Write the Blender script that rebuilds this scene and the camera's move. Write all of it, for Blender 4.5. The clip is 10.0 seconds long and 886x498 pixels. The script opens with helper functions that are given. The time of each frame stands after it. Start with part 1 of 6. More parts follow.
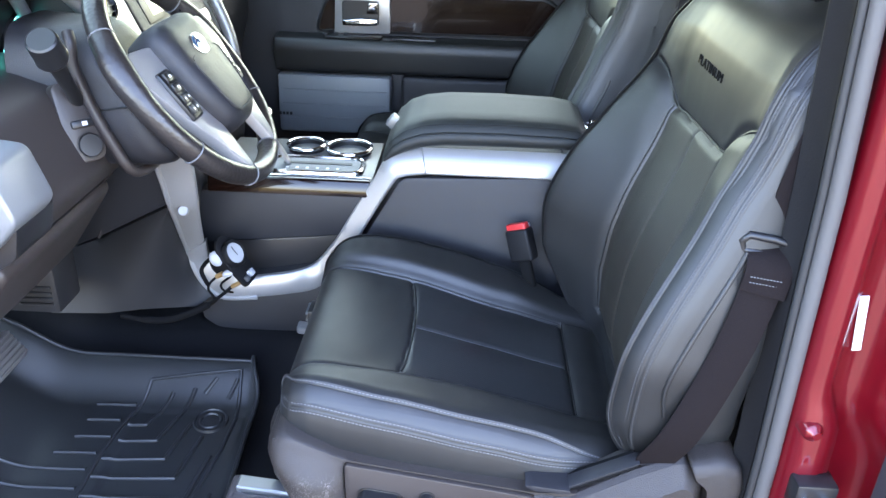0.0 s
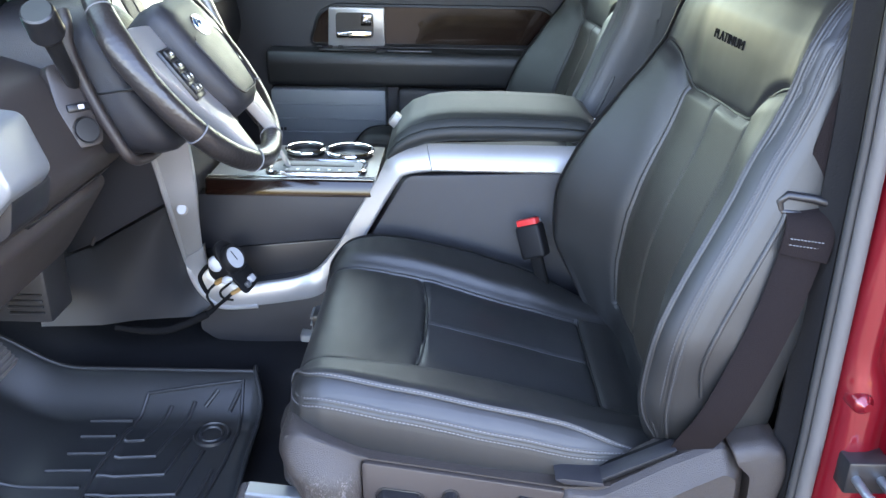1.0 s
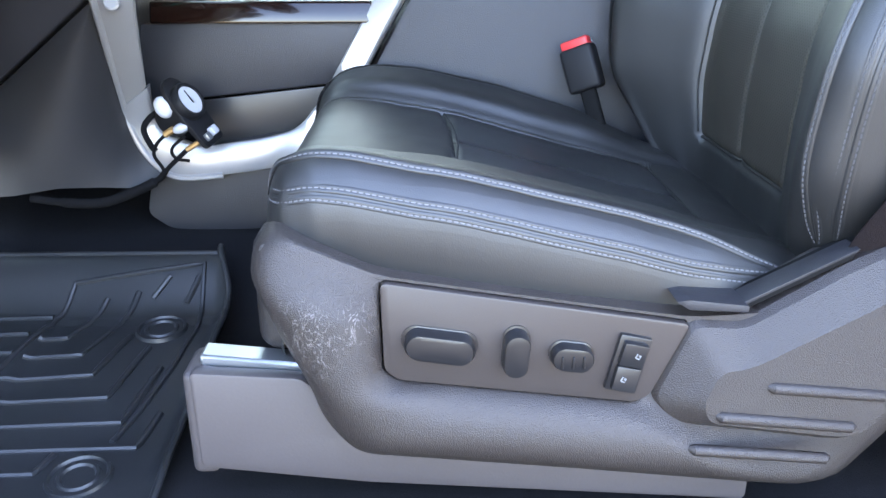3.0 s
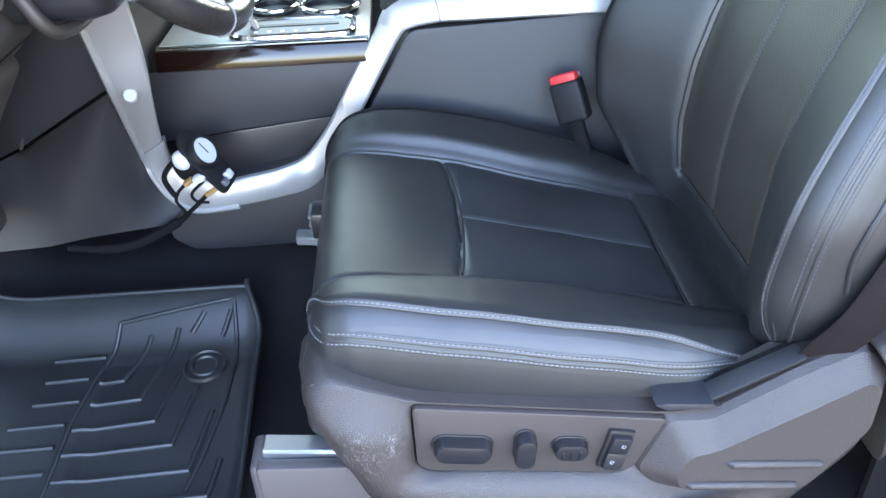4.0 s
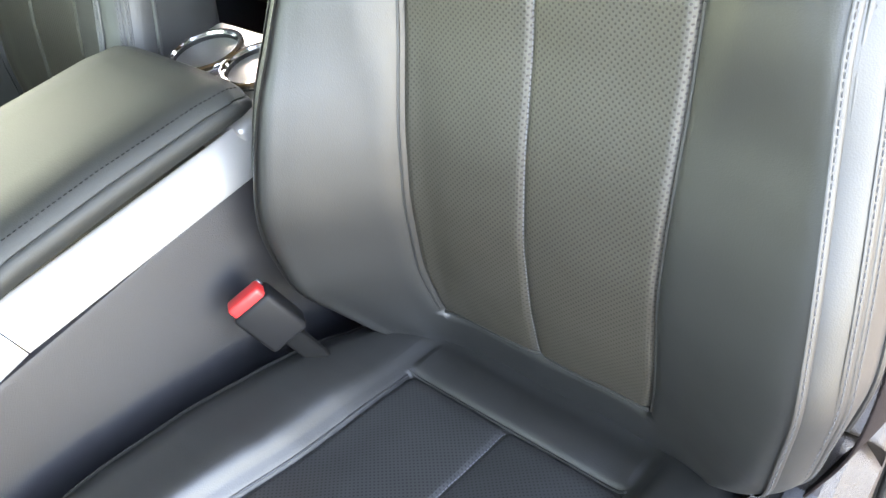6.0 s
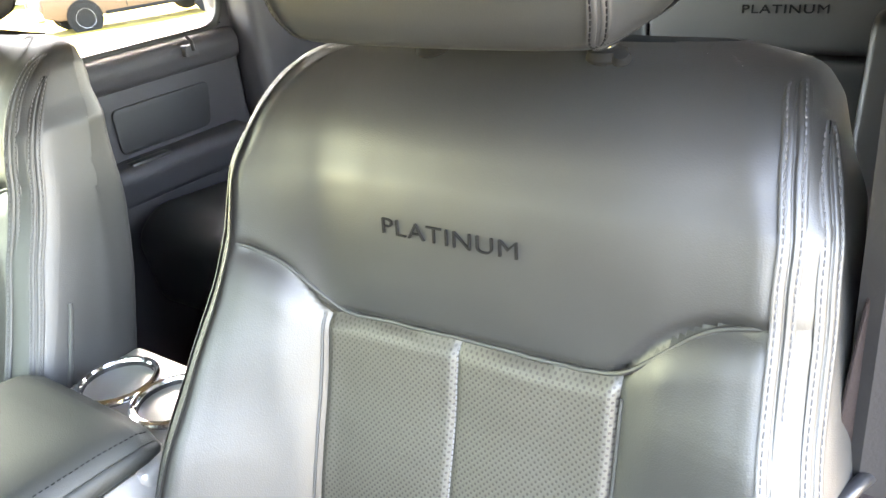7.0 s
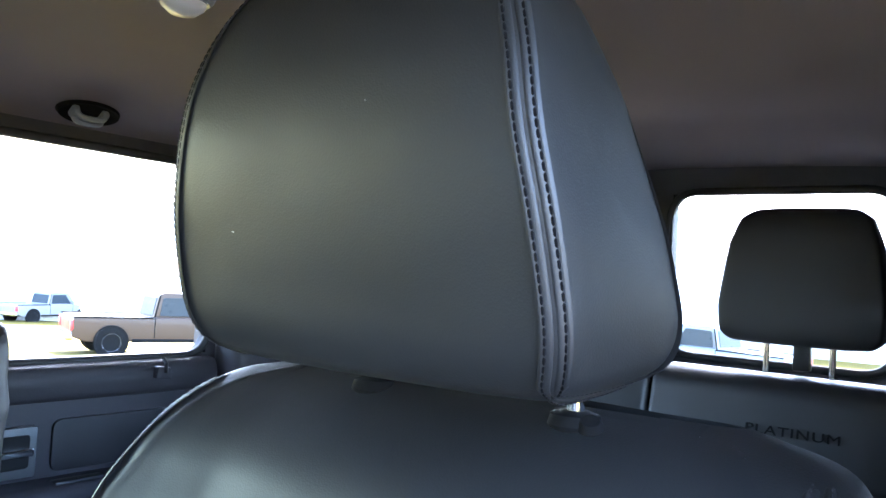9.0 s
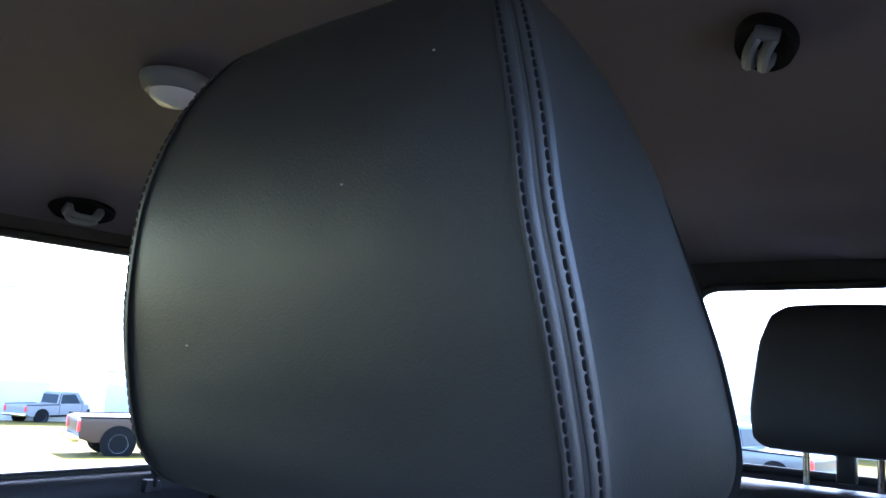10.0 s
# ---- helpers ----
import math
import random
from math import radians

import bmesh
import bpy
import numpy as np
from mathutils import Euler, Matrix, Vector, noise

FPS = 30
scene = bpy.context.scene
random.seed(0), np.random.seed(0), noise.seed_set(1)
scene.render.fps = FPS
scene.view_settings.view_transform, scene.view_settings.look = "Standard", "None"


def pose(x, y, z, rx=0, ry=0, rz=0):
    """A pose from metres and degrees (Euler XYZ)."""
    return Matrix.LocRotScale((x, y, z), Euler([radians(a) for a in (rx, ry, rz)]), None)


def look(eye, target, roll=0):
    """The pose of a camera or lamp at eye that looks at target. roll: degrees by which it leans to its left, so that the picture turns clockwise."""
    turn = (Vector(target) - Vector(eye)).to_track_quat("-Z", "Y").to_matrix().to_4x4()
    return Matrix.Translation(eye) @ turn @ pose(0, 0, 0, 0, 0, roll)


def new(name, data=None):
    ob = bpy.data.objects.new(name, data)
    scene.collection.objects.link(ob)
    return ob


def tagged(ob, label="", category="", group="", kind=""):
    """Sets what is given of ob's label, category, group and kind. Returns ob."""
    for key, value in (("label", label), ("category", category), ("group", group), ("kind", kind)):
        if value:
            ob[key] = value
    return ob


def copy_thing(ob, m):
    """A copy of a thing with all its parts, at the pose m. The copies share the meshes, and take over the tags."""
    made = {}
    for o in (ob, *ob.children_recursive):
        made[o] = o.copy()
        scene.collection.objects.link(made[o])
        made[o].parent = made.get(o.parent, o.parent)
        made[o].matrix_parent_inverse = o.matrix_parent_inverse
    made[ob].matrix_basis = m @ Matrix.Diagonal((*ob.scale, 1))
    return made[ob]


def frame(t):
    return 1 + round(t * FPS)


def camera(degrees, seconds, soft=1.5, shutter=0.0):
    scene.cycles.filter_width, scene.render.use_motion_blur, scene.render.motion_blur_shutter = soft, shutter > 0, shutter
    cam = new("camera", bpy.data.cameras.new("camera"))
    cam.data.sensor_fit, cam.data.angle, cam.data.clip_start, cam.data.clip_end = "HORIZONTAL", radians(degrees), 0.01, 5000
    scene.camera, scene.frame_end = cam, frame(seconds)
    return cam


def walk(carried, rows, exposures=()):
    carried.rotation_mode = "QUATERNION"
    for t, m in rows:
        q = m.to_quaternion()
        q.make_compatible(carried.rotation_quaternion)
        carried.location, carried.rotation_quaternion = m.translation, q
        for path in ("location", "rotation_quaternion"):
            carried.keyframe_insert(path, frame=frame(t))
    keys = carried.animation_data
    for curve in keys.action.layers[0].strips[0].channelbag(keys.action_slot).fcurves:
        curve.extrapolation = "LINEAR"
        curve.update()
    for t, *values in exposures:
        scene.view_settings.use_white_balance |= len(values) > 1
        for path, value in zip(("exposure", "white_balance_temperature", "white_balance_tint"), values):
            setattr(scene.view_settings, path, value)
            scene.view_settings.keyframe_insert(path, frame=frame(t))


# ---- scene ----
cam = camera(58.3, 10.0)

PATH = [
    (0, (0.178, -0.925, 1.049), (0.137, 0.864, 0.156), 2.1),
    (0.5, (0.16, -0.928, 1.053), (0.139, 0.879, 0.195), 1.5),
    (1, (0.133, -0.912, 0.941), (0.126, 0.924, 0.148), 1.0),
    (1.5, (0.083, -0.835, 0.62), (0.099, 1.035, -0.087), 0.7),
    (2, (0.071, -0.697, 0.505), (0.105, 1.181, -0.181), 0.3),
    (2.2, (0.065, -0.669, 0.497), (0.108, 1.209, -0.189), 0.2),
    (3.5, (0.057, -0.671, 0.561), (0.113, 1.141, -0.282), -0.3),
    (4, (0.031, -0.642, 0.846), (0.112, 1.026, -0.254), -2.2),
    (4.5, (-0.028, -0.489, 0.94), (0.127, 1.032, -0.349), -8.3),
    (5, (-0.038, -0.325, 0.975), (0.273, 1.053, -0.441), -16.5),
    (5.5, (0.019, -0.142, 0.958), (0.56, 1.082, -0.528), -20.4),
    (6, (0.053, -0.072, 0.959), (0.996, 1.047, -0.404), -15.2),
    (6.2, (0.067, -0.077, 0.968), (1.103, 1.051, -0.318), -15.1),
    (7.3, (0.114, -0.024, 1.035), (1.645, 1.085, 0.383), -3.1),
    (7.5, (0.137, -0.018, 1.028), (1.71, 1.103, 0.508), -1.2),
    (8, (0.174, -0.022, 0.986), (1.783, 1.153, 0.804), 2.3),
    (8.5, (0.192, -0.025, 0.963), (1.79, 1.178, 0.955), 3.3),
    (9, (0.221, -0.007, 0.973), (1.806, 1.21, 1.039), 3.4),
    (9.5, (0.286, 0.04, 0.982), (1.85, 1.277, 1.14), 3.4),
    (10, (0.292, 0.039, 0.986), (1.832, 1.278, 1.29), 3.1),
]

walk(cam, [(t, look(e, a, r)) for t, e, a, r in PATH],
     exposures=[(0, 4.6, 6750, 21), (1.0, 4.5, 6900, 21), (2.0, 4.75, 7100, 21), (3.5, 4.85, 6800, 18), (4.5, 4.95, 6800, 17), (5.4, 5.15, 7300, 17), (6.0, 5.87, 9100, 18), (7.3, 6.45, 8900, 20), (8.0, 6.0, 7200, 20), (9.0, 5.05, 5650, 20), (10.0, 4.05, 5150, 22)])

# ---- world and sun ----
world = bpy.data.worlds.new("sky")
scene.world = world
world.use_nodes = True
wn = world.node_tree.nodes
sky = wn.new("ShaderNodeTexSky")
sky.sky_type = 'NISHITA'
sky.sun_disc = False
sky.sun_elevation = radians(46)
sky.sun_rotation = radians(48)
sky.air_density, sky.dust_density = 1.0, 1.5
wn["Background"].inputs[1].default_value = 0.15
world.node_tree.links.new(sky.outputs[0], wn["Background"].inputs[0])
sun = new("sun", bpy.data.lights.new("sun", "SUN"))
sun.data.energy, sun.data.angle, sun.data.color = 3.6, radians(0.5), (1.0, 0.94, 0.85)
sun.matrix_basis = look((7.43, 6.69, 10.36), (0, 0, 0))


# ---- materials ----
def mat(name, color, rough=0.5, metal=0.0, spot=0.0, spot_scale=6.0, grain=0.0, grain_scale=400.0, bump=0.0, bump_scale=300.0,
        coat=0.0, voronoi=False, spec=0.5, rough_var=0.08):
    m = bpy.data.materials.new(name)
    m.use_nodes = True
    n, l = m.node_tree.nodes, m.node_tree.links
    p = n["Principled BSDF"]
    tc = n.new("ShaderNodeTexCoord")
    p.inputs["Roughness"].default_value, p.inputs["Metallic"].default_value = rough, metal
    p.inputs["Coat Weight"].default_value, p.inputs["Coat Roughness"].default_value = coat, 0.03
    p.inputs["Specular IOR Level"].default_value = spec
    big, fine = n.new("ShaderNodeTexNoise"), n.new("ShaderNodeTexNoise")
    big.inputs["Scale"].default_value, fine.inputs["Scale"].default_value = spot_scale, grain_scale
    big.inputs["Detail"].default_value = 6
    for q in (big, fine):
        l.new(tc.outputs["Object"], q.inputs["Vector"])
    hsv = n.new("ShaderNodeHueSaturation")
    hsv.inputs["Color"].default_value = (*color, 1)
    val = n.new("ShaderNodeMath")
    val.operation = 'MULTIPLY_ADD'
    val.inputs[1].default_value, val.inputs[2].default_value = 2 * spot, 1 - spot
    l.new(big.outputs["Fac"], val.inputs[0])
    val2 = n.new("ShaderNodeMath")
    val2.operation = 'MULTIPLY_ADD'
    val2.inputs[1].default_value = 2 * grain
    l.new(fine.outputs["Fac"], val2.inputs[0])
    sub = n.new("ShaderNodeMath")
    sub.operation = 'SUBTRACT'
    l.new(val.outputs[0], sub.inputs[0])
    sub.inputs[1].default_value = grain
    l.new(sub.outputs[0], val2.inputs[2])
    l.new(val2.outputs[0], hsv.inputs["Value"])
    l.new(hsv.outputs[0], p.inputs["Base Color"])
    rv = n.new("ShaderNodeMath")
    rv.operation = 'MULTIPLY_ADD'
    rv.inputs[1].default_value, rv.inputs[2].default_value = 2 * rough_var, rough - rough_var
    l.new(big.outputs["Fac"], rv.inputs[0])
    l.new(rv.outputs[0], p.inputs["Roughness"])
    if bump:
        bt = n.new("ShaderNodeTexVoronoi" if voronoi else "ShaderNodeTexNoise")
        bt.inputs["Scale"].default_value = bump_scale
        l.new(tc.outputs["Object"], bt.inputs["Vector"])
        b = n.new("ShaderNodeBump")
        b.inputs["Strength"].default_value, b.inputs["Distance"].default_value = bump, 0.001
        l.new(bt.outputs[0], b.inputs["Height"])
        l.new(b.outputs[0], p.inputs["Normal"])
    return m


def perforated(name, color, rough, turn):
    """Leather with small punched holes 4.5 mm apart."""
    m = mat(name, color, rough, spot=0.2, spec=0.8)
    n, l = m.node_tree.nodes, m.node_tree.links
    p = n["Principled BSDF"]
    tc = n["Texture Coordinate"]
    vo = n.new("ShaderNodeTexVoronoi")
    vo.inputs["Scale"].default_value, vo.inputs["Randomness"].default_value = 200, 0.0
    mp = n.new("ShaderNodeMapping")
    mp.inputs["Rotation"].default_value = turn
    l.new(tc.outputs["Object"], mp.inputs[0])
    flat = n.new("ShaderNodeTexVoronoi")
    flat.voronoi_dimensions = '2D'
    flat.inputs["Scale"].default_value, flat.inputs["Randomness"].default_value = 240, 0.0
    l.new(mp.outputs[0], flat.inputs["Vector"])
    r = n.new("ShaderNodeValToRGB")
    r.color_ramp.elements[0].position, r.color_ramp.elements[1].position = 0.20, 0.32
    l.new(flat.outputs["Distance"], r.inputs[0])
    n.remove(vo)
    b = n.new("ShaderNodeBump")
    b.inputs["Strength"].default_value, b.inputs["Distance"].default_value = 0.22, 0.0010
    l.new(r.outputs[0], b.inputs["Height"])
    l.new(b.outputs[0], p.inputs["Normal"])
    old = p.inputs["Base Color"].links[0].from_socket
    mul = n.new("ShaderNodeMixRGB")
    mul.blend_type = 'MULTIPLY'
    mul.inputs[0].default_value = 0.55
    l.new(old, mul.inputs[1])
    l.new(r.outputs[0], mul.inputs[2])
    l.new(mul.outputs[0], p.inputs["Base Color"])
    gloss = n.new("ShaderNodeMath")
    gloss.operation = 'MULTIPLY_ADD'
    gloss.inputs[1].default_value, gloss.inputs[2].default_value = 0.20, 0.48
    l.new(r.outputs[0], gloss.inputs[0])
    l.new(gloss.outputs[0], p.inputs["Specular IOR Level"])
    return m


LEATHER = mat("black_leather", (0.0115, 0.0117, 0.0115), 0.50, spot=0.3, bump=0.10, bump_scale=750, voronoi=True, spec=0.72, rough_var=0.06)
PERF = perforated("perforated_leather", (0.022, 0.023, 0.024), 0.38, (0, radians(-12), radians(45)))
# The warm olive light on the backrest is put into this leather's colour.
PERF_BACK = perforated("olive_lit_perforated_leather", (0.030, 0.0265, 0.0205), 0.50, (radians(45), radians(90), 0))
THREAD = mat("grey_thread", (0.13, 0.13, 0.135), 0.75)
# Lid leather: rougher and slightly greener than the seat's.
LID_LEATHER = mat("matt_lid_leather", (0.0095, 0.0115, 0.0110), 0.62, spot=0.3, bump=0.14, bump_scale=650, voronoi=True, spec=0.6, rough_var=0.06)
BUCKLE = mat("dull_buckle_plastic", (0.007, 0.007, 0.008), 0.55, spot=0.2, spec=0.25)
THREAD_MID = mat("dim_grey_thread", (0.055, 0.055, 0.058), 0.8)
THREAD_DARK = mat("black_thread", (0.004, 0.004, 0.005), 0.8, spec=0.2)
WRINKLED = mat("worn_rim_leather", (0.02, 0.017, 0.016), 0.32, spot=0.4, spot_scale=20, bump=0.35, bump_scale=190, voronoi=True, spec=0.55)
PLASTIC = mat("grained_charcoal_plastic", (0.021, 0.0185, 0.0175), 0.42, spot=0.15, grain=0.1, bump=0.65, bump_scale=850, voronoi=True)
PANEL = mat("satin_charcoal_plastic", (0.034, 0.0275, 0.0250), 0.44, spot=0.12, grain=0.25, grain_scale=900, bump=0.12, bump_scale=900)
KICK = mat("dark_satin_plastic", (0.017, 0.0165, 0.0175), 0.5, spot=0.12, grain=0.2, grain_scale=900, bump=0.2, bump_scale=800)
DASH = mat("soft_dark_plastic", (0.017, 0.017, 0.020), 0.48, spot=0.2, grain=0.15, grain_scale=900, bump=0.35, bump_scale=800, voronoi=True)
TAUPE = mat("taupe_plastic", (0.052, 0.044, 0.043), 0.55, spot=0.15, grain=0.1, bump=0.1)
BLACK = mat("black_plastic", (0.012, 0.012, 0.013), 0.35, spot=0.2)
SILVER = mat("silver_paint", (0.34, 0.335, 0.33), 0.36, metal=0.5, spot=0.05, grain=0.03)
DARK_SILVER = mat("tinted_silver_paint", (0.20, 0.21, 0.215), 0.38, metal=0.5, spot=0.05)
CHROME = mat("chrome", (0.8, 0.8, 0.8), 0.12, metal=1.0)
STEEL = mat("zinc_steel", (0.4, 0.42, 0.44), 0.35, metal=0.9, spot=0.2)
CARPET = mat("black_carpet", (0.010, 0.010, 0.011), 0.95, spot=0.3, grain=0.5, grain_scale=700, bump=1.0, bump_scale=600, spec=0.1)
RUBBER = mat("black_mat_rubber", (0.012, 0.013, 0.0145), 0.42, spot=0.35, spot_scale=9, bump=0.15, bump_scale=700)
SEAL = mat("black_seal_rubber", (0.02, 0.02, 0.02), 0.6, spot=0.2)
SEAL_GREY = mat("grey_seal_rubber", (0.075, 0.071, 0.069), 0.55, spot=0.15)
RED = mat("red_car_paint", (0.155, 0.0025, 0.008), 0.33, metal=0.35, coat=1.0, spot=0.05, spec=0.4)
WEB = mat("belt_webbing", (0.009, 0.006, 0.006), 0.85, grain=0.3, bump=0.8, bump_scale=700, spec=0.15)
PILLAR = mat("black_pillar_plastic", (0.011, 0.0105, 0.011), 0.7, spot=0.1, bump=0.3, spec=0.2)
LINER = mat("headliner_fabric", (0.165, 0.142, 0.142), 0.95, spot=0.06, grain=0.12, grain_scale=900, bump=0.3, bump_scale=900, spec=0.1)
# Black for letters, buttons and recesses, and for shade in seam gaps and slots.
DULL_BLACK = mat("dull_black", (0.007, 0.007, 0.007), 0.85, spec=0.1)
TRIM = mat("pillar_trim_plastic", (0.030, 0.028, 0.033), 0.6, spot=0.1, bump=0.2)
WOOD = mat("dark_burl_wood", (0.009, 0.0038, 0.0026), 0.16, spot=0.5, spot_scale=30, coat=0.3, spec=0.3)
RED_PLASTIC = mat("red_plastic", (0.55, 0.03, 0.03), 0.4)
WHITE = mat("white_plastic", (0.75, 0.75, 0.76), 0.4)

def scuffed(name, color, rough, spots):
    """Grained plastic with fine pale scratches round some worn places (x, y, z, radius)."""
    m = mat(name, color, rough, spot=0.15, grain=0.1, bump=0.65, bump_scale=850, voronoi=True)
    n, l = m.node_tree.nodes, m.node_tree.links
    p = n["Principled BSDF"]
    tc = n["Texture Coordinate"]
    mp = n.new("ShaderNodeMapping")
    mp.inputs["Rotation"].default_value, mp.inputs["Scale"].default_value = (0, radians(25), 0), (1.0, 1.0, 0.55)
    l.new(tc.outputs["Object"], mp.inputs[0])
    no = n.new("ShaderNodeTexNoise")
    no.inputs["Scale"].default_value, no.inputs["Detail"].default_value, no.inputs["Distortion"].default_value = 75, 2.0, 2.0
    l.new(mp.outputs[0], no.inputs["Vector"])
    r = n.new("ShaderNodeValToRGB")
    e = r.color_ramp.elements
    e[0].position, e[0].color, e[1].position, e[1].color = 0.487, (0, 0, 0, 1), 0.5, (1, 1, 1, 1)
    q = e.new(0.513)
    q.color = (0, 0, 0, 1)
    l.new(no.outputs["Fac"], r.inputs[0])
    total = None
    for x, y, z, rad in spots:
        d = n.new("ShaderNodeVectorMath")
        d.operation = 'DISTANCE'
        d.inputs[1].default_value = (x, y, z)
        l.new(tc.outputs["Object"], d.inputs[0])
        mr = n.new("ShaderNodeMapRange")
        mr.inputs[1].default_value, mr.inputs[2].default_value, mr.inputs[3].default_value, mr.inputs[4].default_value = 0.3 * rad, rad, 1.0, 0.0
        l.new(d.outputs["Value"], mr.inputs[0])
        if total is None:
            total = mr.outputs[0]
        else:
            mx = n.new("ShaderNodeMath")
            mx.operation = 'MAXIMUM'
            l.new(total, mx.inputs[0])
            l.new(mr.outputs[0], mx.inputs[1])
            total = mx.outputs[0]
    f = n.new("ShaderNodeMath")
    f.operation = 'MULTIPLY'
    l.new(total, f.inputs[0])
    l.new(r.outputs[0], f.inputs[1])
    mix = n.new("ShaderNodeMixRGB")
    mix.inputs[2].default_value = (0.22, 0.205, 0.195, 1)
    l.new(f.outputs[0], mix.inputs[0])
    l.new(p.inputs["Base Color"].links[0].from_socket, mix.inputs[1])
    l.new(mix.outputs[0], p.inputs["Base Color"])
    return m


SCUFFED = scuffed("scuffed_charcoal_plastic", (0.030, 0.0245, 0.0220), 0.42, [(-0.05, -0.03, 0.175, 0.05), (0.0, -0.03, 0.19, 0.03)])
GREYP = mat("grey_plastic", (0.17, 0.18, 0.19), 0.45, spot=0.1)


# ---- building helpers ----
def world_of(ob):
    return Matrix.Identity(4) if ob.parent else ob.matrix_basis.copy()


def thing(name, at, label, category, group="", kind=""):
    ob = new(name)
    ob.location = at
    ob.matrix_basis = Matrix.Translation(at)
    ob.empty_display_size = 0.05
    return tagged(ob, label, category, group, kind)


def mesh_from(verts, faces, sharp=35):
    me = bpy.data.meshes.new("mesh")
    me.from_pydata([tuple(v) for v in verts], [], faces)
    bm = bmesh.new()
    bm.from_mesh(me)
    bmesh.ops.recalc_face_normals(bm, faces=bm.faces)
    bm.to_mesh(me)
    bm.free()
    return me


def part(name, shape, material, parent=None, label="", sharp=40):
    """Links a bmesh or mesh as one object under a thing or a part; its vertices are in world metres."""
    if isinstance(shape, bmesh.types.BMesh):
        me = bpy.data.meshes.new(name)
        shape.to_mesh(me)
        shape.free()
    else:
        me = shape
        me.name = name
    me.materials.append(material)
    me.polygons.foreach_set("use_smooth", [True] * len(me.polygons))
    me.set_sharp_from_angle(angle=radians(sharp))
    ob = new(name, me)
    if parent:
        ob.parent = parent
        ob.matrix_parent_inverse = world_of(parent).inverted()
    if label:
        ob["label"] = label
    return ob


def single(name, shape, material, label, category, group="", kind="", sharp=40):
    return tagged(part(name, shape, material, None, "", sharp), label, category, group, kind)


def bevel(bm, r, seg=2, angle=30):
    if r:
        es = [e for e in bm.edges if len(e.link_faces) == 2 and e.calc_face_angle() > radians(angle)]
        bmesh.ops.bevel(bm, geom=es, offset=r, segments=seg, profile=0.5, affect='EDGES', clamp_overlap=True)
    return bm


def box(x0, x1, y0, y1, z0, z1, r=0.004, seg=2, m=None):
    bm = bmesh.new()
    bmesh.ops.create_cube(bm, size=1, matrix=Matrix.Translation(((x0 + x1) / 2, (y0 + y1) / 2, (z0 + z1) / 2)) @ Matrix.Diagonal((x1 - x0, y1 - y0, z1 - z0, 1)))
    bevel(bm, r, seg)
    if m:
        bm.transform(m)
    return bm


def prism(poly, a, b, axis="y", r=0.004, seg=2):
    """A flat outline pushed from a to b along an axis. Outline pairs: xz for y, xy for z, yz for x."""
    bm = bmesh.new()
    put = {"y": lambda p, d: (p[0], d, p[1]), "z": lambda p, d: (p[0], p[1], d), "x": lambda p, d: (d, p[0], p[1])}[axis]
    lo, hi = [bm.verts.new(put(p, a)) for p in poly], [bm.verts.new(put(p, b)) for p in poly]
    n = len(poly)
    bm.faces.new(lo), bm.faces.new(hi[::-1])
    for i in range(n):
        bm.faces.new((lo[i], hi[i], hi[(i + 1) % n], lo[(i + 1) % n]))
    bmesh.ops.recalc_face_normals(bm, faces=bm.faces)
    return bevel(bm, r, seg)


def rounded(poly, r, n=5):
    """Rounds the corners of a flat outline."""
    out = []
    k = len(poly)
    for i in range(k):
        p, a, b = Vector(poly[i]), Vector(poly[i - 1]), Vector(poly[(i + 1) % k])
        d = min(r, (a - p).length * 0.45, (b - p).length * 0.45)
        s, e = p + (a - p).normalized() * d, p + (b - p).normalized() * d
        for j in range(n + 1):
            t = j / n
            out.append(tuple((1 - t) ** 2 * s + 2 * t * (1 - t) * p + t * t * e))
    return out


def spline(pts, per=8, closed=False):
    """A smooth line through the points."""
    pts = [Vector(p) for p in pts]
    n = len(pts)
    out = []
    for i in range(n if closed else n - 1):
        p1, p2 = pts[i], pts[(i + 1) % n]
        p0 = pts[i - 1] if closed or i else p1 * 2 - p2
        p3 = pts[(i + 2) % n] if closed or i + 2 < n else p2 * 2 - p1
        for j in range(per):
            t = j / per
            out.append(0.5 * (2 * p1 + (p2 - p0) * t + (2 * p0 - 5 * p1 + 4 * p2 - p3) * t * t + (3 * p1 - p0 - 3 * p2 + p3) * t ** 3))
    if not closed:
        out.append(pts[-1])
    return out


def loft(rings, closed=True, caps=True):
    """Skin over a row of rings with the same number of points."""
    n = len(rings[0])
    v = [p for ring in rings for p in ring]
    f = []
    for i in range(len(rings) - 1):
        for j in range(n if closed else n - 1):
            a, b = i * n + j, i * n + (j + 1) % n
            f.append((a, b, b + n, a + n))
    if caps and closed:
        f.append(tuple(range(n)))
        f.append(tuple((len(rings) - 1) * n + j for j in range(n))[::-1])
    return mesh_from(v, f)


def tube(path, r, sides=10, caps=True):
    """A round bar along a line; r may be a number or one for each point."""
    path = [Vector(p) for p in path]
    rings = []
    up = Vector((0.13, 0.31, 0.94))
    for i, p in enumerate(path):
        d = (path[min(i + 1, len(path) - 1)] - path[max(i - 1, 0)]).normalized()
        s = d.cross(up).normalized()
        up = s.cross(d).normalized()
        rr = r[i] if isinstance(r, (list, tuple)) else r
        rings.append([p + (s * math.cos(2 * math.pi * k / sides) + up * math.sin(2 * math.pi * k / sides)) * rr for k in range(sides)])
    return loft(rings, True, caps)


